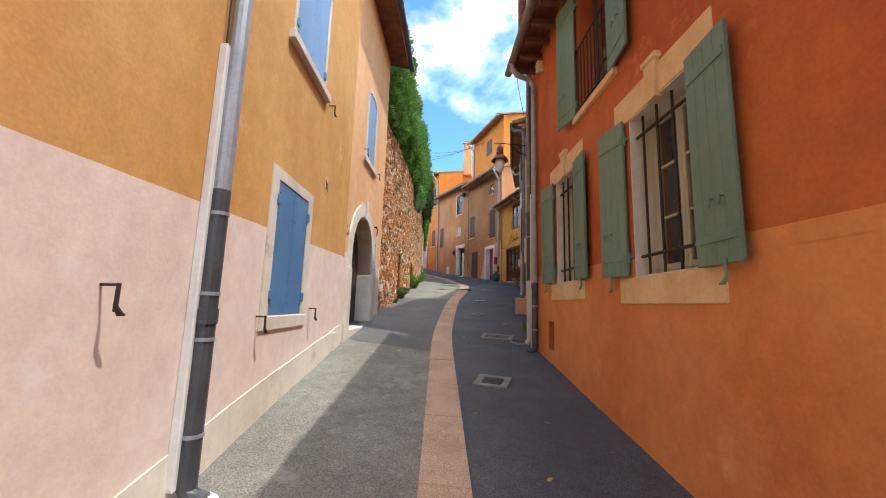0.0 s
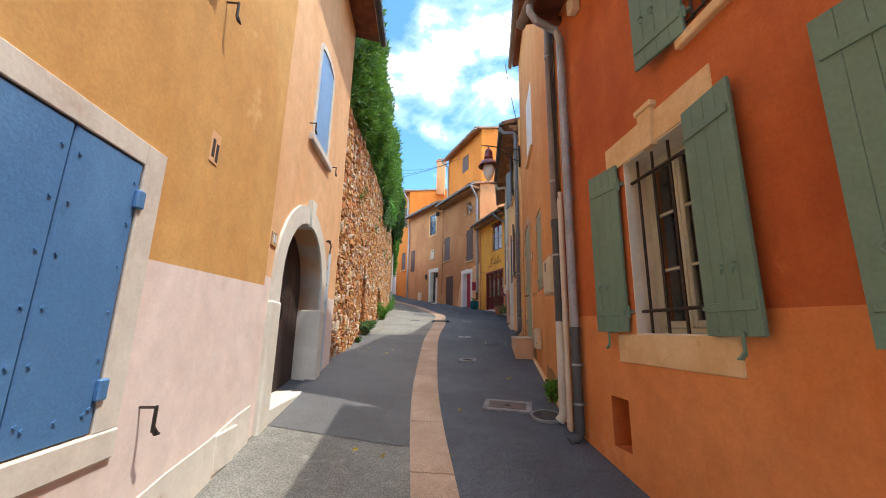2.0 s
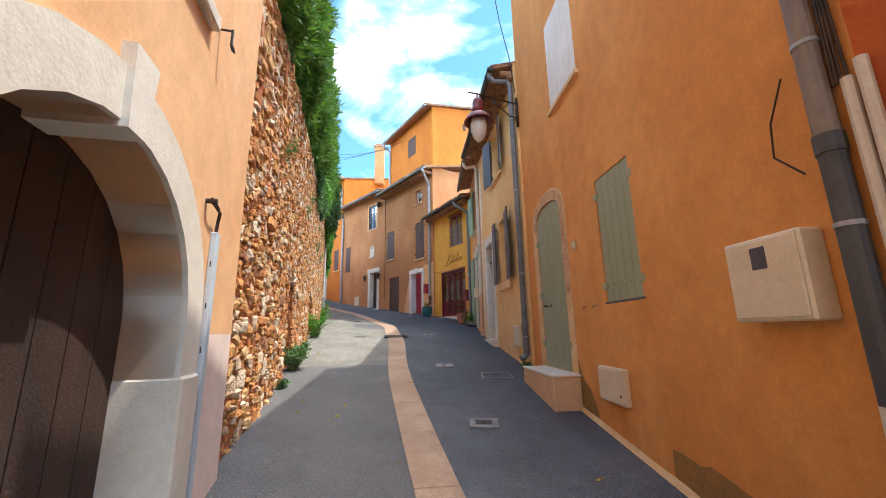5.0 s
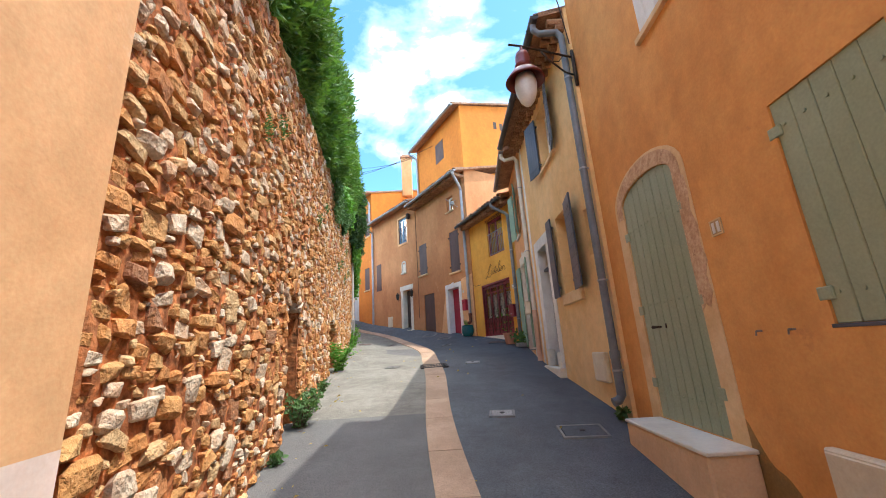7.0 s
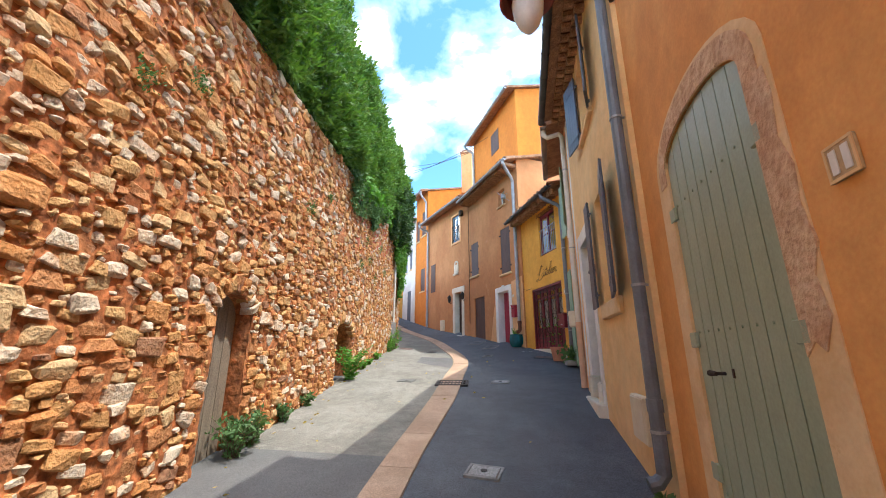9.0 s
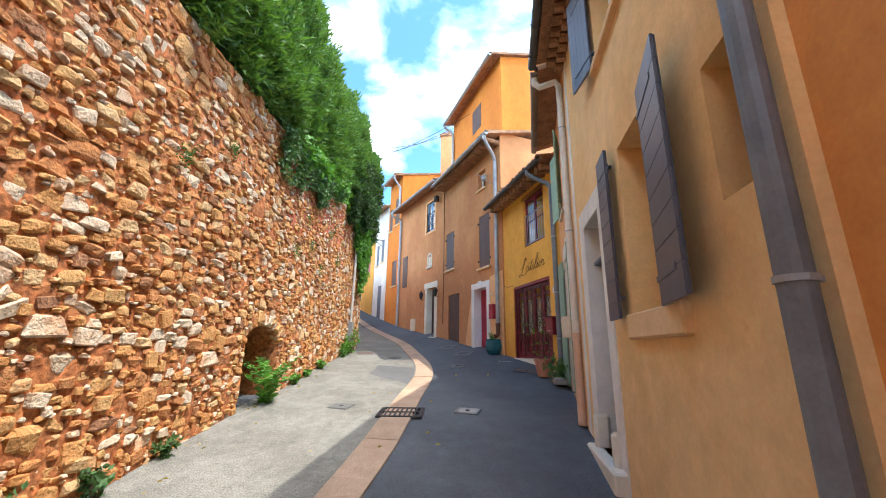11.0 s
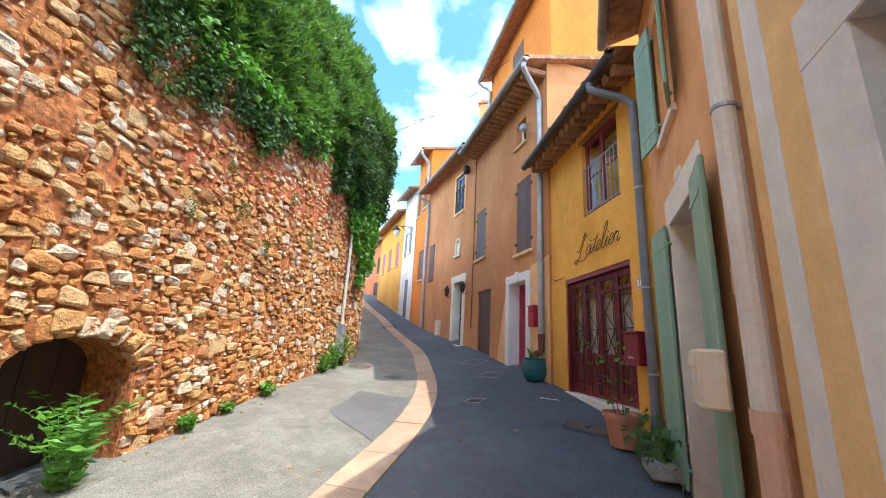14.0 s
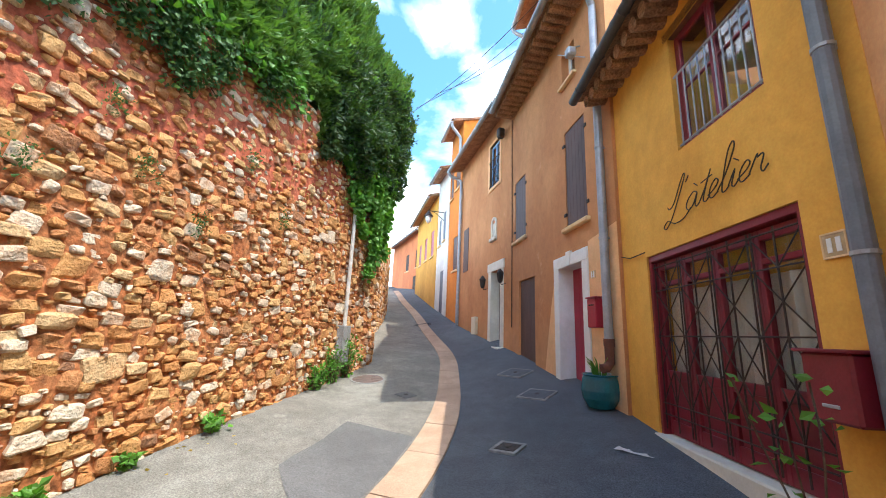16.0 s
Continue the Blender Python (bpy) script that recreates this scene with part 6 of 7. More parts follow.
n = 44
for i in range(n):
    a, b = i * W1.length / n, (i + 1) * W1.length / n
    t = lambda s: W1.ground(s) + 0.33 + 0.02 * noise.noise((s * 2, 1, 0))  # noqa: E731
    lo = lambda s: W1.ground(s, 0.05) - 0.05  # noqa: E731
    g.face([(a, 0.010, t(a)), (b, 0.010, t(b)), (b, 0.022, lo(b)), (a, 0.022, lo(a))])
    g.face([(a, 0.010, t(a)), (b, 0.010, t(b)), (b, -0.02, t(b)), (a, -0.02, t(a))])
single("baseboard", g, PLINTH, "off-white limewashed plinth of the pink wall", "plinth", kind="structure", m=W1.m)
part("meter_hatch", Geo().box(Y(4.05), Y(3.7), 0.0, 0.03, 0.22, 0.5, bev=0.006), PLINTH, house)
roof(house, W1, -0.1, W1.length + 2, 8.45, 5.1, 0.45, 0.22, soffit=EAVEWOOD, tiles=False)

# ---------- peach house with the arched door ----------
W2 = Wall((-2.205, 7.45), (-1.745, 4.35))
Y = W2.s
house = thing("house", "peach plastered house with an arched cellar door", "house", W2.m)
door, upw = (Y(6.42), Y(4.75), 0.3, 2.72), (Y(6.12), Y(5.42), 3.95, 5.5)
g = facade(Geo(), W2.length, -1, 7.7, [door, upw], th=0.45, band=1.84, arches=[(door, 0.84), (upw, 0.1)])
part("wall", g, [PEACH, PINK], house)
g = Geo()
body(g, W2.length, -1, 7.7, 5, 0.45)
part("side_wall", g, PEACH, house)
q = Geo()
arch_ring(q, door[0], door[1], 0.1, door[3], 0.84, 0.245, 0.03, -0.42, wtop=0.24)
ds = part("door_surround", q, LIMESTONE, house, "pale limestone arch round the cellar door")
k = (door[0] + door[1]) / 2
part("keystone", Geo().prism([(k - 0.1, 3.06), (k + 0.1, 3.06), (k + 0.07, 2.68), (k - 0.07, 2.68)], -0.4, 0.06), LIMESTONE, ds)
for p, q1 in ((door[0] - 0.26, door[0] + 0.01), (door[1] - 0.004, door[1] + 0.262)):
    part("impost_block", Geo().box(p, q1, -0.42, 0.05, 0.0, 1.6, bev=0.015), LIMESTONE, ds)
board_door(house, door[0], door[1], 0.3, door[3], -0.3, DARKBROWN, 8, 0.84, label="weathered dark brown arched wooden door", knob=False)
part("door_handle", Geo().tube([(k, -0.3, 1.75), (k, -0.24, 1.7), (k + 0.02, -0.23, 1.55), (k, -0.25, 1.42), (k, -0.3, 1.4)], 0.012, 6).box(k - 0.02, k + 0.02, -0.3, -0.29, 1.35, 1.8, bev=0.003), IRON, house)
single("door_step", Geo().box(door[0] - 0.02, door[1] + 0.02, -0.45, 0.05, -0.3, W2.ground(k) + 0.06, bev=0.02), LIMESTONE, "worn limestone threshold of the arched door", "step", kind="structure", m=W2.m)
box = thing("mailbox", "faded pink metal mailbox inside the door arch", "mailbox", W2.m @ Matrix.Translation((door[1] - 0.3, -0.29, 1.5)))
part("case", Geo().box(0, 0.14, 0, 0.2, 0, 0.34, bev=0.01), PINKRED, box)
part("lid", Geo().prism([(-0.01, 0.34), (0.15, 0.34), (0.07, 0.41)], -0.01, 0.22), PINKRED, box)
part("name_card", Geo().box(0.03, 0.11, 0.198, 0.204, 0.14, 0.2, bev=0.002), WHITE, box)
a, b, c, d = upw
q = Geo()
arch_ring(q, a, b, c, d, 0.1, 0.09, 0.014, -0.05)
q.box(a - 0.2, b + 0.2, -0.05, 0.06, c - 0.11, c - 0.002, bev=0.01)
part("window_surround", q, PLINTH, house, "pale limewashed surround with a thin sill")
for i in range(6):
    w0 = (b - a) / 6
    u = [a + (i + j) * w0 for j in (0.02, 0.98)]
    top = [d - 0.1 + 0.1 * math.sin(math.pi * (x - a) / (b - a)) for x in u]
    part("shutter", Geo().prism([(u[0], c), (u[1], c), (u[1], top[1]), (u[0], top[0])], -0.03, 0.0), PALEBLUE, house, "closed pale blue board shutter")
for y_, z_ in ((5.2, 4.06), (6.45, 3.98)):
    hook(house, Y(y_), z_, IRON, -1)
tr = part("cable_trunking", Geo().box(Y(6.79), Y(6.725), 0.0, 0.045, W2.ground(Y(6.76)) + 0.05, 2.55, bev=0.006), PALEMETAL, house, "pale blue-grey cable trunking beside the arch")
for k in range(6):
    part("slot", Geo().box(Y(6.722), Y(6.7225) + 0.004, 0.018, 0.026, 0.85 + k * 0.29, 0.89 + k * 0.29), IRON, tr)
for d_ in (0.0, 0.025):
    part("cable", Geo().tube([(Y(6.765 - d_), 0.022, 2.5), (Y(6.765 - d_), 0.03, 2.62), (Y(6.73 - d_), 0.05, 2.69), (Y(6.66 - d_), 0.06, 2.68 + d_), (Y(6.56), 0.04, 2.72 + d_)], 0.008, 6), IRON, tr)
part("bracket", Geo().tube([(Y(6.58), 0.0, 2.73), (Y(6.58), 0.07, 2.73)], 0.018, 8), IRON, tr)
plate(W2.m, Y(4.46), 2.25, 0.145)
roof(house, W2, -0.15, W2.length + 0.1, 7.45, 5.1, 0.5, 0.22, soffit=EAVEWOOD)
gutter(house, -0.2, W2.length + 0.1, 0.58, 7.46, DARKPIPE, 0.07)

# ---------- rubble wall ----------
WS = Wall((-4.85, 23.3), (-2.235, 7.1))
Y = WS.s
TOPS = lambda y: float(np.interp(y, [7, 10.4, 13.2, 18, 20.4, 23.3], [5.9, 6.35, 6.55, 6.85, 7.3, 7.45]))  # noqa: E731
stone_wall = thing("stone_wall", "tall rubble wall of ochre and pale stones in red mortar", "wall", WS.m, kind="structure")
n1, n2 = (Y(11.85), Y(11.12), 0.6, 3.02), (Y(16.5), Y(15.3), 1.0, 3.0)
g = Geo()
facade(g, WS.length, -0.5, 5.6, [n1, n2], th=0.75, arches=[(n1, 0.3), (n2, 0.35)])
g.face([(0, 0, 5.6), (WS.length, 0, 5.6), (WS.length, 0, 5.9), (0, 0, 7.45)])
g.face([(0, -0.75, 5.6), (WS.length, -0.75, 5.6), (WS.length, -0.75, 5.9), (0, -0.75, 7.45)])
g.face([(0, 0, 7.45), (WS.length, 0, 5.9), (WS.length, -0.75, 5.9), (0, -0.75, 7.45)])
g.face([(0, 0, 5.6), (0, 0, 7.45), (0, -0.75, 7.45), (0, -0.75, 5.6)])
part("mortar", g, MORTAR, stone_wall, "red ochre lime mortar")
for (a, b, c, d), y, wood in ((n1, -0.2, GREYWOOD), (n2, -0.6, DARKBROWN)):
    board_door(stone_wall, a, b, c, d, y, wood, 4, label="old grey-brown boards deep in the niche", knob=False)

rng = random.Random(11)
variants = []
for i in range(14):
    v = Geo().box(-0.5, 0.5, -0.5, 0.5, -0.5, 0.5, bev=(0.1, 0.17, 0.23)[i % 3], jit=0.14, rng=rng)
    variants.append(v)
meshes = [mesh_of("stone", v, STONE) for v in variants]


def in_niche(s, z, pad=0.06):
    for a, b, c, d in (n1, n2):
        if a - pad < s < b + pad and z < d + pad:
            u = (s - (a + b) / 2) / ((b - a) / 2 + pad)
            if z < d - 0.3 + pad + 0.33 * math.sqrt(max(0, 1 - u * u)):
                return True
    return False


bareness = lambda s, z: smooth_step(14.2, 17.5, 23.3 - s * 0.987) * smooth_step(4.5, 5.3, z - 0.12 * (23.3 - s * 0.987 - 16))  # noqa: E731
skin = Geo()
CS = 0.055
ni, nj = int(WS.length / CS), int(7.3 / CS)
skin_y = lambda s, z: 0.012 + 0.022 * noise.noise((s * 2.2, z * 2.6, 1.7)) + 0.018 * noise.noise((s * 7, z * 8, 4.1)) + 0.016 * noise.noise((s * 15, z * 17, 8.3))  # noqa: E731
skin.v = [(i * CS, skin_y(i * CS, 0.15 + j * CS), 0.15 + j * CS) for i in range(ni + 1) for j in range(nj + 1)]
for i in range(ni):
    low_z = WS.ground((i + 0.5) * CS)
    for j in range(nj):
        s, zz = (i + 0.5) * CS, 0.15 + (j + 0.5) * CS
        if zz > TOPS(23.3 - s * 0.987) or zz < low_z - 0.2 or in_niche(s, zz, 0.0):
            continue
        k = i * (nj + 1) + j
        skin.f.append((k, k + 1, k + nj + 2, k + nj + 1))
        skin.m.append(1 if bareness(s, zz) + 0.45 * noise.noise((s * 1.7, zz * 1.9, 3.3)) > 0.5 else 0)
part("mortar_face", skin, [MORTAR, RENDER], stone_wall, "rough ochre mortar, redder render above", smooth=True, tidy=False)

rest = Geo()
picked = 0
stones = []
CELL = 0.02
taken = np.zeros((int(WS.length / CELL) + 1, int(8 / CELL)), bool)
prng = np.random.default_rng(21)
foot_z = [WS.ground(i / 10) for i in range(int(WS.length * 10) + 2)]
for tries, w_lo, w_hi, h_lo, h_hi in ((110, 0.22, 0.34, 0.14, 0.21), (3000, 0.14, 0.25, 0.08, 0.145), (24000, 0.09, 0.18, 0.055, 0.10), (60000, 0.05, 0.11, 0.035, 0.07), (60000, 0.03, 0.06, 0.022, 0.042)):
    for s, zz, wr, hr, keep in prng.uniform((0, 0.2, 0, 0, 0), (WS.length, 7.6, 1, 1, 1), (tries, 5)):
        w, h = w_lo + (w_hi - w_lo) * wr, h_lo + (h_hi - h_lo) * hr
        y_w = 23.3 - s * 0.987
        if y_w < 7.55 or not foot_z[int(s * 10)] - 0.1 < zz < TOPS(y_w) - 0.05 or any(in_niche(s + k * w, zz + q * h, 0.03) for k in (-0.4, 0, 0.4) for q in (-0.3, 0.3)):
            continue
        bare = bareness(s, zz)
        red = max(0, noise.noise((s * 0.5, zz * 0.7, 9.1)) - 0.12) * 1.3 * (1 - smooth_step(12.5, 15, y_w))
        if keep < bare * 0.8 + red:
            continue
        i0, i1, j0, j1 = int((s - w / 2) / CELL), int((s + w / 2) / CELL), int((zz - h / 2) / CELL), int((zz + h / 2) / CELL)
        spot = taken[max(0, i0): i1 + 1, max(0, j0): j1 + 1]
        if spot.size == 0 or spot.mean() > (0.15 if w_lo > 0.04 else 0.3):
            continue
        spot[:] = True
        stones.append((s, zz, w * 1.1, h * 1.12, rng.uniform(0.06, 0.15) * (0.75 + 0.3 * h / 0.15), rng.gauss(0, 8), rng.randrange(14)))
for a, b, c, d in (n1, n2):
    pts = arch_curve(a - 0.1, b + 0.1, d + 0.1, 0.42, 11)
    for (p, q), (r, t) in zip(pts, pts[1:]):
        ang = -math.degrees(math.atan2(t - q, r - p))
        stones.append(((p + r) / 2, (q + t) / 2, math.hypot(r - p, t - q) * 0.88, 0.2, 0.18, ang, rng.randrange(14)))
for s, zz, w, h, d, ang, k in stones:
    m = Matrix.Translation((s, rng.uniform(0.02, 0.064) - d / 2, zz)) @ Matrix.Rotation(radians(ang), 4, "Y") @ Matrix.Rotation(radians(rng.uniform(-7, 7)), 4, "Z") @ Matrix.Rotation(radians(rng.uniform(-7, 7)), 4, "X") @ Matrix.Diagonal((w, d, h, 1))
    y_w = 23.3 - s * 0.987
    if picked < 300 and 9.2 < y_w < 13.4 and 0.6 < zz < 4.0:
        o = new("stone", meshes[k])
        o.parent = stone_wall
        o.matrix_basis = m
        picked += 1
    else:
        base = len(rest.v)
        rest.v += [tuple(m @ Vector(p)) for p in variants[k].v]
        rest.f += [tuple(base + i for i in f) for f in variants[k].f]
rest.m = [0] * len(rest.f)
tagged(part("stones", rest, STONE, stone_wall, tidy=False), kind="stuff")

WS2 = [Wall((-6.9, 26.2), (-4.85, 23.3)), Wall((-9.5, 31.0), (-6.9, 26.2)), Wall((-17, 38.5), (-9.5, 31.0))]
for i, w in enumerate(WS2):
    t = thing("stone_wall", "rubble wall continuing up the lane under ivy", "wall", w.m, kind="structure")
    g = facade(Geo(), w.length, 0.5, 6.4 + 0.5 * i, [], th=0.5)
    part("mortar", g, MORTAR, t)
    rr = Geo()
    z = 2.3 + i
    while z < 6.4 + 0.5 * i:
        h, s = rng.uniform(0.1, 0.2), 0.05
        while s < w.length - 0.2:
            ww = rng.uniform(0.14, 0.4)
            if rng.random() > 0.1 and z > w.ground(s) - 0.1:
                m = Matrix.Translation((s + ww / 2, -0.01, z)) @ Matrix.Rotation(radians(rng.uniform(-8, 8)), 4, "Y") @ Matrix.Diagonal((ww * 0.92, 0.13, h * 0.9, 1))
                k, base = rng.randrange(14), len(rr.v)
                rr.v += [tuple(m @ Vector(p)) for p in variants[k].v]
                rr.f += [tuple(base + q for q in f) for f in variants[k].f]
            s += ww
        z += h
    rr.m = [0] * len(rr.f)
    tagged(part("stones", rr, STONE, t, tidy=False), kind="stuff")

# pole and grey cable box on the wall
t = thing("cable_riser", "white conduit rising from a grey cable box on the wall", "conduit", WS.m @ Matrix.Translation((Y(21.8), 0.1, 0)))
part("conduit", Geo().tube([(0, 0, 3.3), (0, 0, 5.9)], 0.04, 10), WHITEPIPE, t)
part("box", Geo().box(-0.14, 0.14, -0.08, 0.08, 2.75, 3.45, bev=0.012), CONCRETE, t)


# ---------- greenery ----------
def leaf_cloud(centers, normals, size, rng, aspect=2.6, up=0.5, jitter=0.6):
    """Small pointed leaves, one diamond each, at the given places."""
    n = len(centers)
    d = normals + rng.normal(0, jitter, (n, 3)) + np.array([0, 0, up])
    d /= np.linalg.norm(d, axis=1)[:, None]
    side = np.cross(d, rng.normal(0, 1, (n, 3)))
    side /= np.linalg.norm(side, axis=1)[:, None] + 1e-9
    ln = (size * rng.uniform(0.6, 1.4, n))[:, None]
    wd = ln / aspect
    bend = np.cross(side, d) * ln * 0.12
    v = np.stack([centers, centers + d * ln * 0.45 + side * wd * 0.5 + bend, centers + d * ln, centers + d * ln * 0.45 - side * wd * 0.5 + bend], 1).reshape(-1, 3)
    g = Geo()
    g.v = v.tolist()
    g.f = np.arange(4 * n).reshape(-1, 4).tolist()
    g.m = [0] * n
    return g


nrng = np.random.default_rng(5)


def hedge_bush(name, label, s0, s1, zlow, ztop, out, back, mat, count, size, lump, aspect=3.0, up=0.9, jitter=0.45, core=DARKLEAF_AND_SHADE):
    """A clipped row of shrub along the wall's top: dark hull painting the shade within, lumpy skin of leaves."""
    t = thing(name, label, "hedge", WS.m)
    u = nrng.uniform(s0, s1, count)
    a = nrng.uniform(-0.35 * math.pi, 0.62 * math.pi, count)
    lo, hi = np.array([zlow(x) for x in u]), np.array([ztop(x) for x in u])
    mid, half = (lo + hi) / 2, (hi - lo) / 2
    ce, se = np.sign(np.cos(a)) * np.abs(np.cos(a)) ** 0.6, np.sign(np.sin(a)) * np.abs(np.sin(a)) ** 0.75
    lum = np.array([noise.noise((x * 1.6, k * 1.5, 0.7)) * 0.6 + noise.noise((x * 5.3, k * 3, 3.1)) * 0.5 + noise.noise((x * 11, k * 5, 6.1)) * 0.3 for x, k in zip(u, mid + half * se)]) * lump
    depth = nrng.uniform(-0.28, 0.05, count) * 0.7
    yy_ = (out + back) / 2 + ((out - back) / 2 + lum + depth) * ce
    zz_ = mid + (half + lum * 0.8 + depth) * se
    c = np.stack([u, yy_, zz_], 1)
    nrm = np.stack([np.zeros(count), ce, se * 0.8], 1)
    part("leaves", leaf_cloud(c, nrm, size, nrng, aspect, up, jitter), mat, t, tidy=False)
    # Solid hull whose dark green stands in for shade between the leaves.
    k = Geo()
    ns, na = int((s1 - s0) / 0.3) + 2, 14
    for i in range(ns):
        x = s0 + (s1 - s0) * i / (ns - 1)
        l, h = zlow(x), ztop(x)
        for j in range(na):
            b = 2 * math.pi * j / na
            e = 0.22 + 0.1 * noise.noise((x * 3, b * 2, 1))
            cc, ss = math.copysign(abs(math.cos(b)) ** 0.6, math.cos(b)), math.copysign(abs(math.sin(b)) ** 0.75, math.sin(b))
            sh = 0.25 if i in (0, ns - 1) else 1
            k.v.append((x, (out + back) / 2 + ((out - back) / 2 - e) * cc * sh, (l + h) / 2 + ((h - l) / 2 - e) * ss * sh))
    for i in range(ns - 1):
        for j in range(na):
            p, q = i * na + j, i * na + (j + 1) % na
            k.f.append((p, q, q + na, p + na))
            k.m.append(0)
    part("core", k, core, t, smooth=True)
    return t


top_of = lambda s: TOPS(23.3 - s * 0.987)  # noqa: E731
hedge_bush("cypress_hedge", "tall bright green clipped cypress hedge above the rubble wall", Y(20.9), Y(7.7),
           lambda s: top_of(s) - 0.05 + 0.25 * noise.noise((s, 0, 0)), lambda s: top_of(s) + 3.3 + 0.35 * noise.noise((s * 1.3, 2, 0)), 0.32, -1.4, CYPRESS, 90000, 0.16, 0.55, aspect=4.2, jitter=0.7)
hedge_bush("laurel_tree", "dark glossy evergreen leaning over the wall", Y(23.6), Y(20.3),
           lambda s: top_of(s) - 0.9 + 0.3 * noise.noise((s, 4, 0)), lambda s: top_of(s) + 2.1 + 0.5 * noise.noise((s * 1.1, 7, 0)), 0.45, -1.6, DARKLEAF_AND_SHADE, 15000, 0.12, 0.5, 1.8, 0.1, 0.9)
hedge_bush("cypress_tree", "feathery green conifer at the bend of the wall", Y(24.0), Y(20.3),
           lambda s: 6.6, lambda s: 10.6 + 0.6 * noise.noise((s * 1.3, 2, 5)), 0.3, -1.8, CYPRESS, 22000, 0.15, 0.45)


def ivy(name, label, s_lo, s_hi, z_of, length, count, mat, size=0.085, out=0.1):
    t = thing(name, label, "ivy", WS.m)
    n_st = max(6, int((s_hi - s_lo) * 7))
    pts, nr = [], []
    stems = Geo()
    r = random.Random(int(s_lo * 10) + 3)
    for i in range(n_st):
        s = r.uniform(s_lo, s_hi)
        z = z_of(s)
        ln = r.uniform(0.3, 1.0) * length(s)
        path = [Vector((s + 0.06 * k * r.uniform(-1, 1), out + 0.05 * math.sin(k), z - ln * k / 5)) for k in range(6)]
        stems.tube(path, 0.006, 4)
        for _ in range(max(3, int(count * ln / n_st))):
            f = r.uniform(0, 4.99)
            p = path[int(f)].lerp(path[int(f) + 1], f % 1)
            pts.append((p.x + r.gauss(0, 0.09), p.y + abs(r.gauss(0, 0.06)), p.z + r.gauss(0, 0.05)))
            nr.append((r.gauss(0, 0.5), 0.8, -0.5))
    tagged(part("stems", stems, BARK, t, tidy=False), kind="stuff")
    tagged(part("leaves", leaf_cloud(np.array(pts), np.array(nr), size, nrng, 1.15, -0.3, 0.45), mat, t, tidy=False), kind="stuff")


ivy("ivy", "grey-green ivy hanging from the top of the rubble wall", Y(19.6), Y(15.3), top_of, lambda s: float(np.interp(s, [Y(19.6), Y(17.6), Y(16), Y(15.3)], [0.35, 1.0, 1.35, 0.5])), 9000, IVY, 0.062)
ivy("ivy", "fresh leaved creeper spilling over the wall top", Y(19.8), Y(16.0), lambda s: top_of(s) + 0.15, lambda s: 0.55, 1500, FRESH, 0.1, 0.2)
ivy("ivy", "fresh green ivy round the corner of the wall", Y(23.3), Y(21.2), lambda s: top_of(s) + 0.2, lambda s: float(np.interp(s, [0, 1.0, 2.2], [4.0, 3.2, 0.8])), 4200, FRESH, 0.115, 0.14)


def tuft(x, y, radius, height, n, mat, name="weeds", label="green weeds at the foot of the wall", fern=False):
    z = ground_z(x, y)
    t = thing(name, label, "plant")
    t.location = (x, y, z)
    r = random.Random(int(x * 100) + int(y * 31))
    st, pts, nr = Geo(), [], []
    for i in range(n):
        a, q = r.uniform(0, 6.28), r.uniform(0.2, 1)
        tip = Vector((math.cos(a) * radius * q, math.sin(a) * radius * q, height * r.uniform(0.45, 1.0)))
        path = [Vector((0.15 * tip.x, 0.15 * tip.y, -0.02)), Vector((tip.x * 0.45, tip.y * 0.45, tip.z * 0.75)), tip]
        st.tube(path, [0.005, 0.004, 0.002], 4)
        for k in range(7 if not fern else 14):
            f = (k + 1) / (7 if not fern else 14)
            p = path[0].lerp(path[1], min(1, f * 2)) if f < 0.5 else path[1].lerp(path[2], f * 2 - 1)
            side = Vector((-tip.y, tip.x, 0)).normalized() * (1 if k % 2 else -1)
            pts.append(tuple(p))
            nr.append(tuple(side * (1.2 if fern else 0.7) + Vector((0, 0, 0.1))))
    part("stem_bunch", st, BARK if not fern else FRESH, t, tidy=False)
    part("leaves", leaf_cloud(np.array(pts), np.array(nr), 0.11 if fern else 0.08, nrng, 2.6 if fern else 1.6, 0.1, 0.2 if fern else 0.5), mat, t, tidy=False)


def foot(y, out=0.12):
    p = WS.p0 + WS.d * Y(y) + WS.n * out
    return p.x, p.y


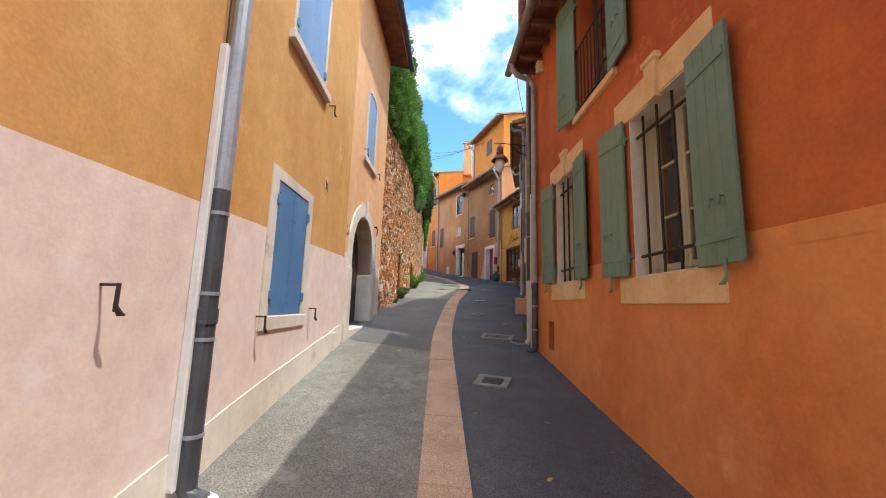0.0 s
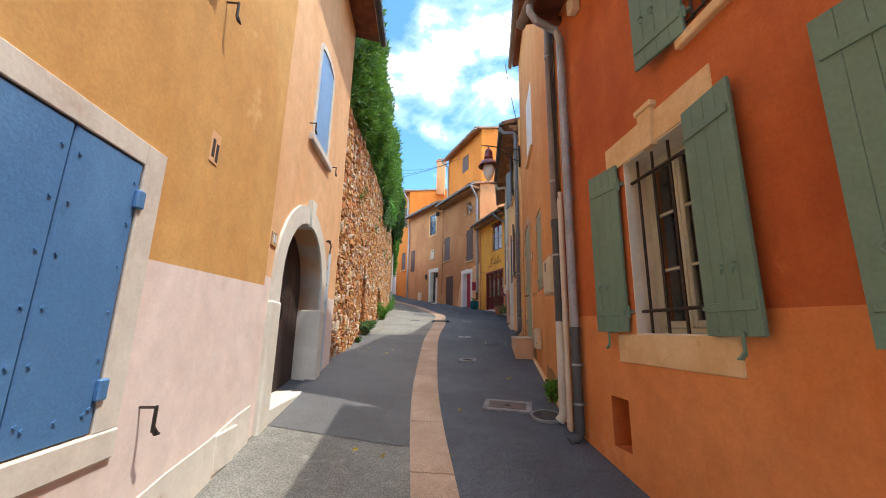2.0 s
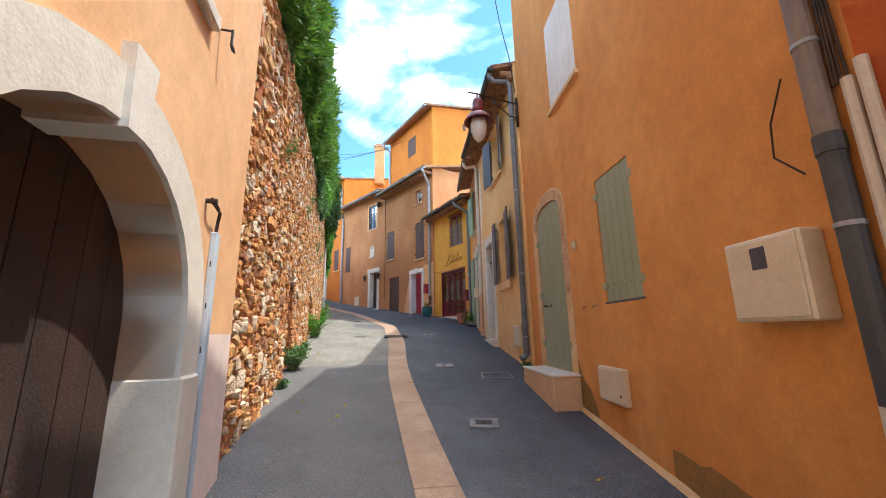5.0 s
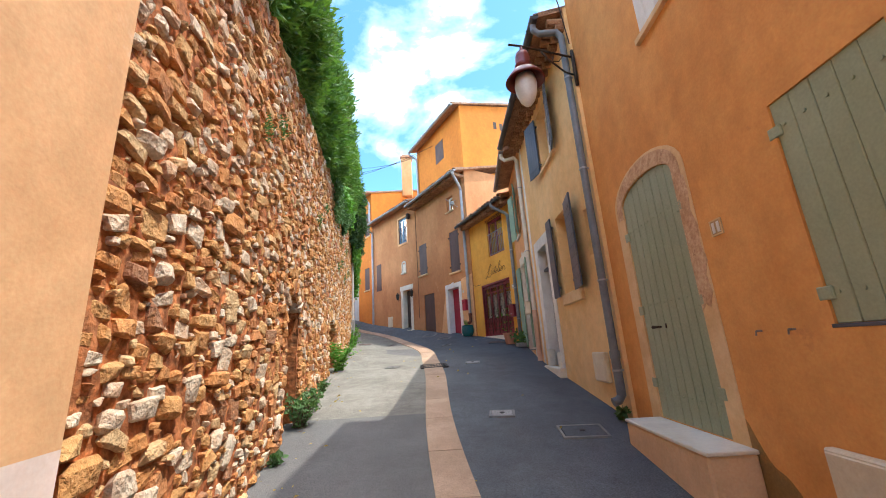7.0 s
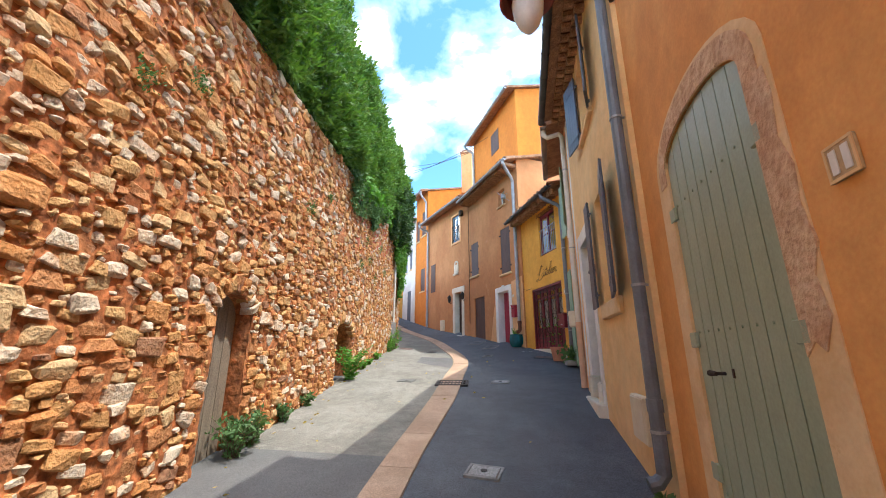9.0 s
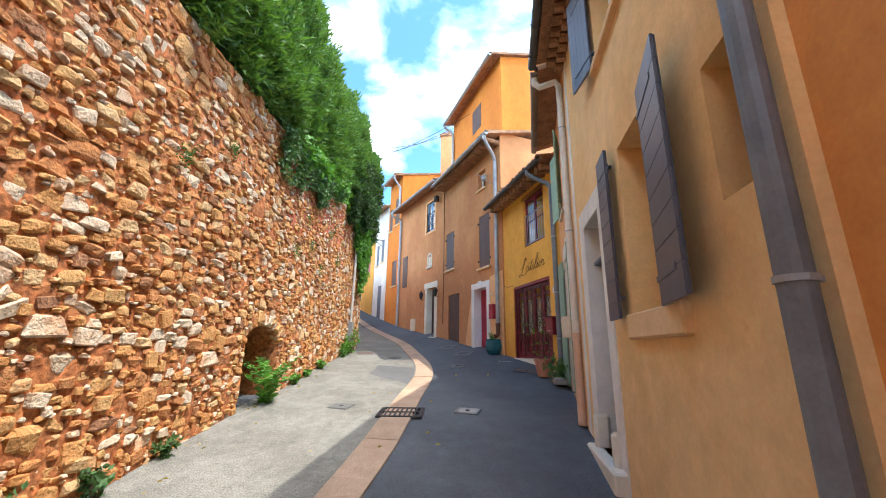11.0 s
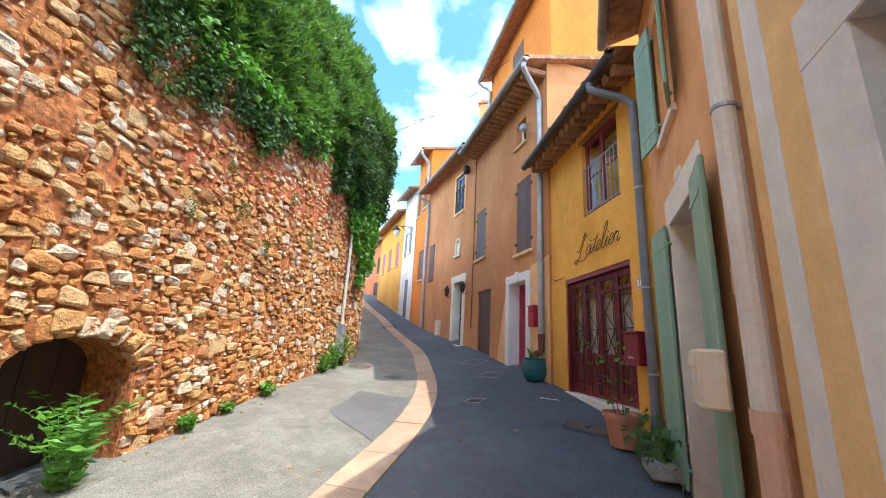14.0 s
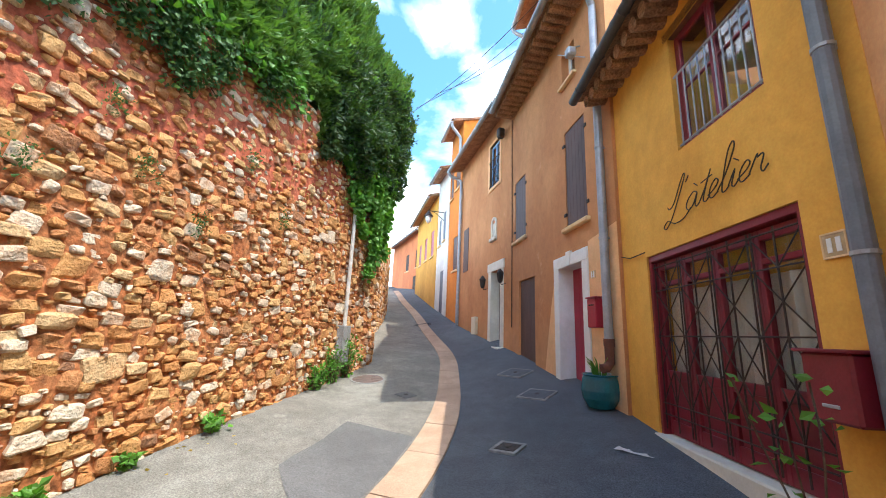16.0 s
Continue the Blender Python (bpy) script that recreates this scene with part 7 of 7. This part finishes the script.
tuft(*foot(15.9, 0.2), 0.62, 0.75, 26, FRESH, "fern", "bright green fern growing before the niche", True)
for y_, r_, h_, n_ in ((11.6, 0.35, 0.45, 40), (12.0, 0.3, 0.4, 34), (12.9, 0.2, 0.25, 18), (13.7, 0.15, 0.2, 12), (17.3, 0.18, 0.2, 14), (18.0, 0.15, 0.15, 10), (18.9, 0.22, 0.2, 18), (21.0, 0.32, 0.45, 34), (21.5, 0.35, 0.7, 40), (22.0, 0.4, 0.85, 44), (10.4, 0.12, 0.15, 8)):
    tuft(*foot(y_), r_, h_, n_, IVY if y_ < 14 else FRESH)
for s_, z_, k in ((Y(9.6), 4.6, 0), (Y(10.2), 5.0, 1), (Y(13.2), 4.8, 2), (Y(14.1), 5.4, 3), (Y(16.7), 4.6, 4), (Y(17.6), 4.9, 5), (Y(18.3), 4.5, 6), (Y(18.9), 5.6, 7), (Y(17.2), 5.4, 8), (Y(19.7), 5.0, 9)):
    p = [(s_ + nrng.normal(0, 0.07), 0.05 + abs(nrng.normal(0, 0.05)), z_ + nrng.normal(0, 0.08)) for _ in range(90)]
    single("weeds", leaf_cloud(np.array(p), np.tile((0, 0.8, 0.3), (90, 1)), 0.038, nrng, 2.0, 0.1, 0.6), IVY, "small weeds rooted in the wall's joints", "plant", "weeds in the wall", m=WS.m, tidy=False)
tuft(1.42, 6.35, 0.16, 0.28, 16, FRESH, label="green weeds at the foot of the orange wall")
tuft(1.5, 11.15, 0.1, 0.15, 8, IVY, label="small weeds by the dark downpipe")

# pots by the yellow workshop
def pot(x, y, r, h, mat, name, label, prof=None):
    t = thing(name, label, "flower pot")
    z = ground_z(x, y)
    t.location = (x, y, z)
    part("pot", Geo().lathe(prof or [(r * 0.62, 0), (r * 0.66, 0.01), (r * 0.9, h * 0.85), (r * 0.9, h * 0.86), (r, h * 0.86), (r, h), (r * 0.9, h), (r * 0.86, h * 0.88), (0.0, h * 0.87)], n=24), mat, t, smooth=False)
    part("soil", Geo().lathe([(r * 0.84, h * 0.85), (r * 0.6, h * 0.9), (0, h * 0.91)], n=16), SOIL, t)
    return t, z


tp, zp = pot(0.20, 21.35, 0.24, 0.42, TEAL, "flower_pot", "round teal glazed pot with a small grassy plant", [(0.15, 0), (0.17, 0.01), (0.23, 0.12), (0.245, 0.22), (0.23, 0.36), (0.215, 0.4), (0.235, 0.42), (0.22, 0.43), (0.2, 0.38), (0.0, 0.37)])
r = random.Random(3)
g = Geo()
for i in range(60):
    a, l = r.uniform(0, 6.28), r.uniform(0.12, 0.3)
    g.tube([(0.06 * math.cos(a), 0.06 * math.sin(a), 0.36), (0.1 * math.cos(a), 0.1 * math.sin(a), 0.36 + l * 0.7), ((0.1 + 0.3 * l) * math.cos(a), (0.1 + 0.3 * l) * math.sin(a), 0.36 + l)], [0.006, 0.005, 0.001], 4)
part("grass_blades", g, FRESH, tp, tidy=False)
tp, zp = pot(1.36, 18.35, 0.23, 0.36, TERRACOTTA, "flower_pot", "terracotta pot with a thin young climber")
g = Geo()
pts, nr = [], []
for i in range(3):
    path = [Vector((0.03 * i - 0.06, 0, 0.3))] + [Vector((0.03 * i - 0.06 + 0.09 * k * (i - 2) * 0.4, 0.06 * math.sin(k + i), 0.3 + 0.2 * k)) for k in range(1, 5 - i % 2)]
    g.tube(path, 0.006, 5)
    for p in path[1:]:
        for q in range(3):
            pts.append((p.x + r.gauss(0, 0.04), p.y + r.gauss(0, 0.04), p.z + r.gauss(0, 0.03)))
            nr.append((r.gauss(0, 1), r.gauss(0, 1), 0.2))
part("climbing_stem", g, BARK, tp, tidy=False)
part("leaves", leaf_cloud(np.array(pts), np.array(nr), 0.07, nrng, 1.5, 0, 0.4), FRESH, tp, tidy=False)
t = thing("planter", "grey rectangular planter with trailing green leaves", "planter")
t.location = (1.62, 17.85, ground_z(1.62, 17.85))
part("trough", Geo().box(-0.16, 0.14, -0.3, 0.3, 0, 0.13, bev=0.02), CONCRETE, t)
pts = nrng.normal(0, 1, (240, 3)) * (0.13, 0.2, 0.1) + (0, 0, 0.25)
pts[:, 2] = np.abs(pts[:, 2])
part("leaves", leaf_cloud(pts, np.tile((0, 0, 0.6), (240, 1)), 0.09, nrng, 1.3, 0.1, 0.8), IVY, t, tidy=False)

# litter: a sheet of paper, fallen leaves
g = Geo()
for i in range(4):
    for j in range(2):
        c = lambda a, b: (a * 0.09, b * 0.08, 0.008 + 0.012 * abs(math.sin(a * 1.3 + b)))  # noqa: E731
        g.face([c(i, j), c(i + 1, j), c(i + 1, j + 1), c(i, j + 1)])
single("paper_sheet", g, WHITE, "crumpled white sheet of paper lying on the asphalt", "paper", m=Matrix.Translation((0.35, 20.0, ground_z(0.35, 20.0) + 0.004)) @ Matrix.Rotation(radians(-25), 4, "Z"))
r = random.Random(8)
pts = []
for i in range(60):
    y_ = r.uniform(9, 19)
    x_, yy_ = foot(y_, abs(r.gauss(0.25, 0.25)) + 0.05)
    pts.append((x_, yy_, ground_z(x_, yy_) + 0.015))
for i in range(40):
    y_ = r.uniform(0, 20)
    x_ = strip_x(y_) + r.uniform(-1.3, 1.5)
    pts.append((x_, y_, ground_z(x_, y_) + 0.022))
g = leaf_cloud(np.array(pts), np.tile((1.0, 0.5, 0.0), (len(pts), 1)), 0.05, nrng, 1.6, 0.0, 0.25)
single("fallen_leaves", g, DRYLEAF, "scattered dry yellow leaves on the pavement", "leaves", kind="stuff", tidy=False)

# overhead wires
g = Geo()
for k in range(3):
    a, b = Vector((-9.0 + k, 30, 13.6 + 0.5 * k)), Vector((0.2, 24.0 + k, 13.0 + 0.4 * k))
    g = Geo().tube([a.lerp(b, i / 10) - Vector((0, 0, 0.5 * math.sin(math.pi * i / 10))) for i in range(11)], 0.012, 5)
    single("overhead_wire", g, IRON, "thin black wire slung across the lane", "wire", "overhead wires")
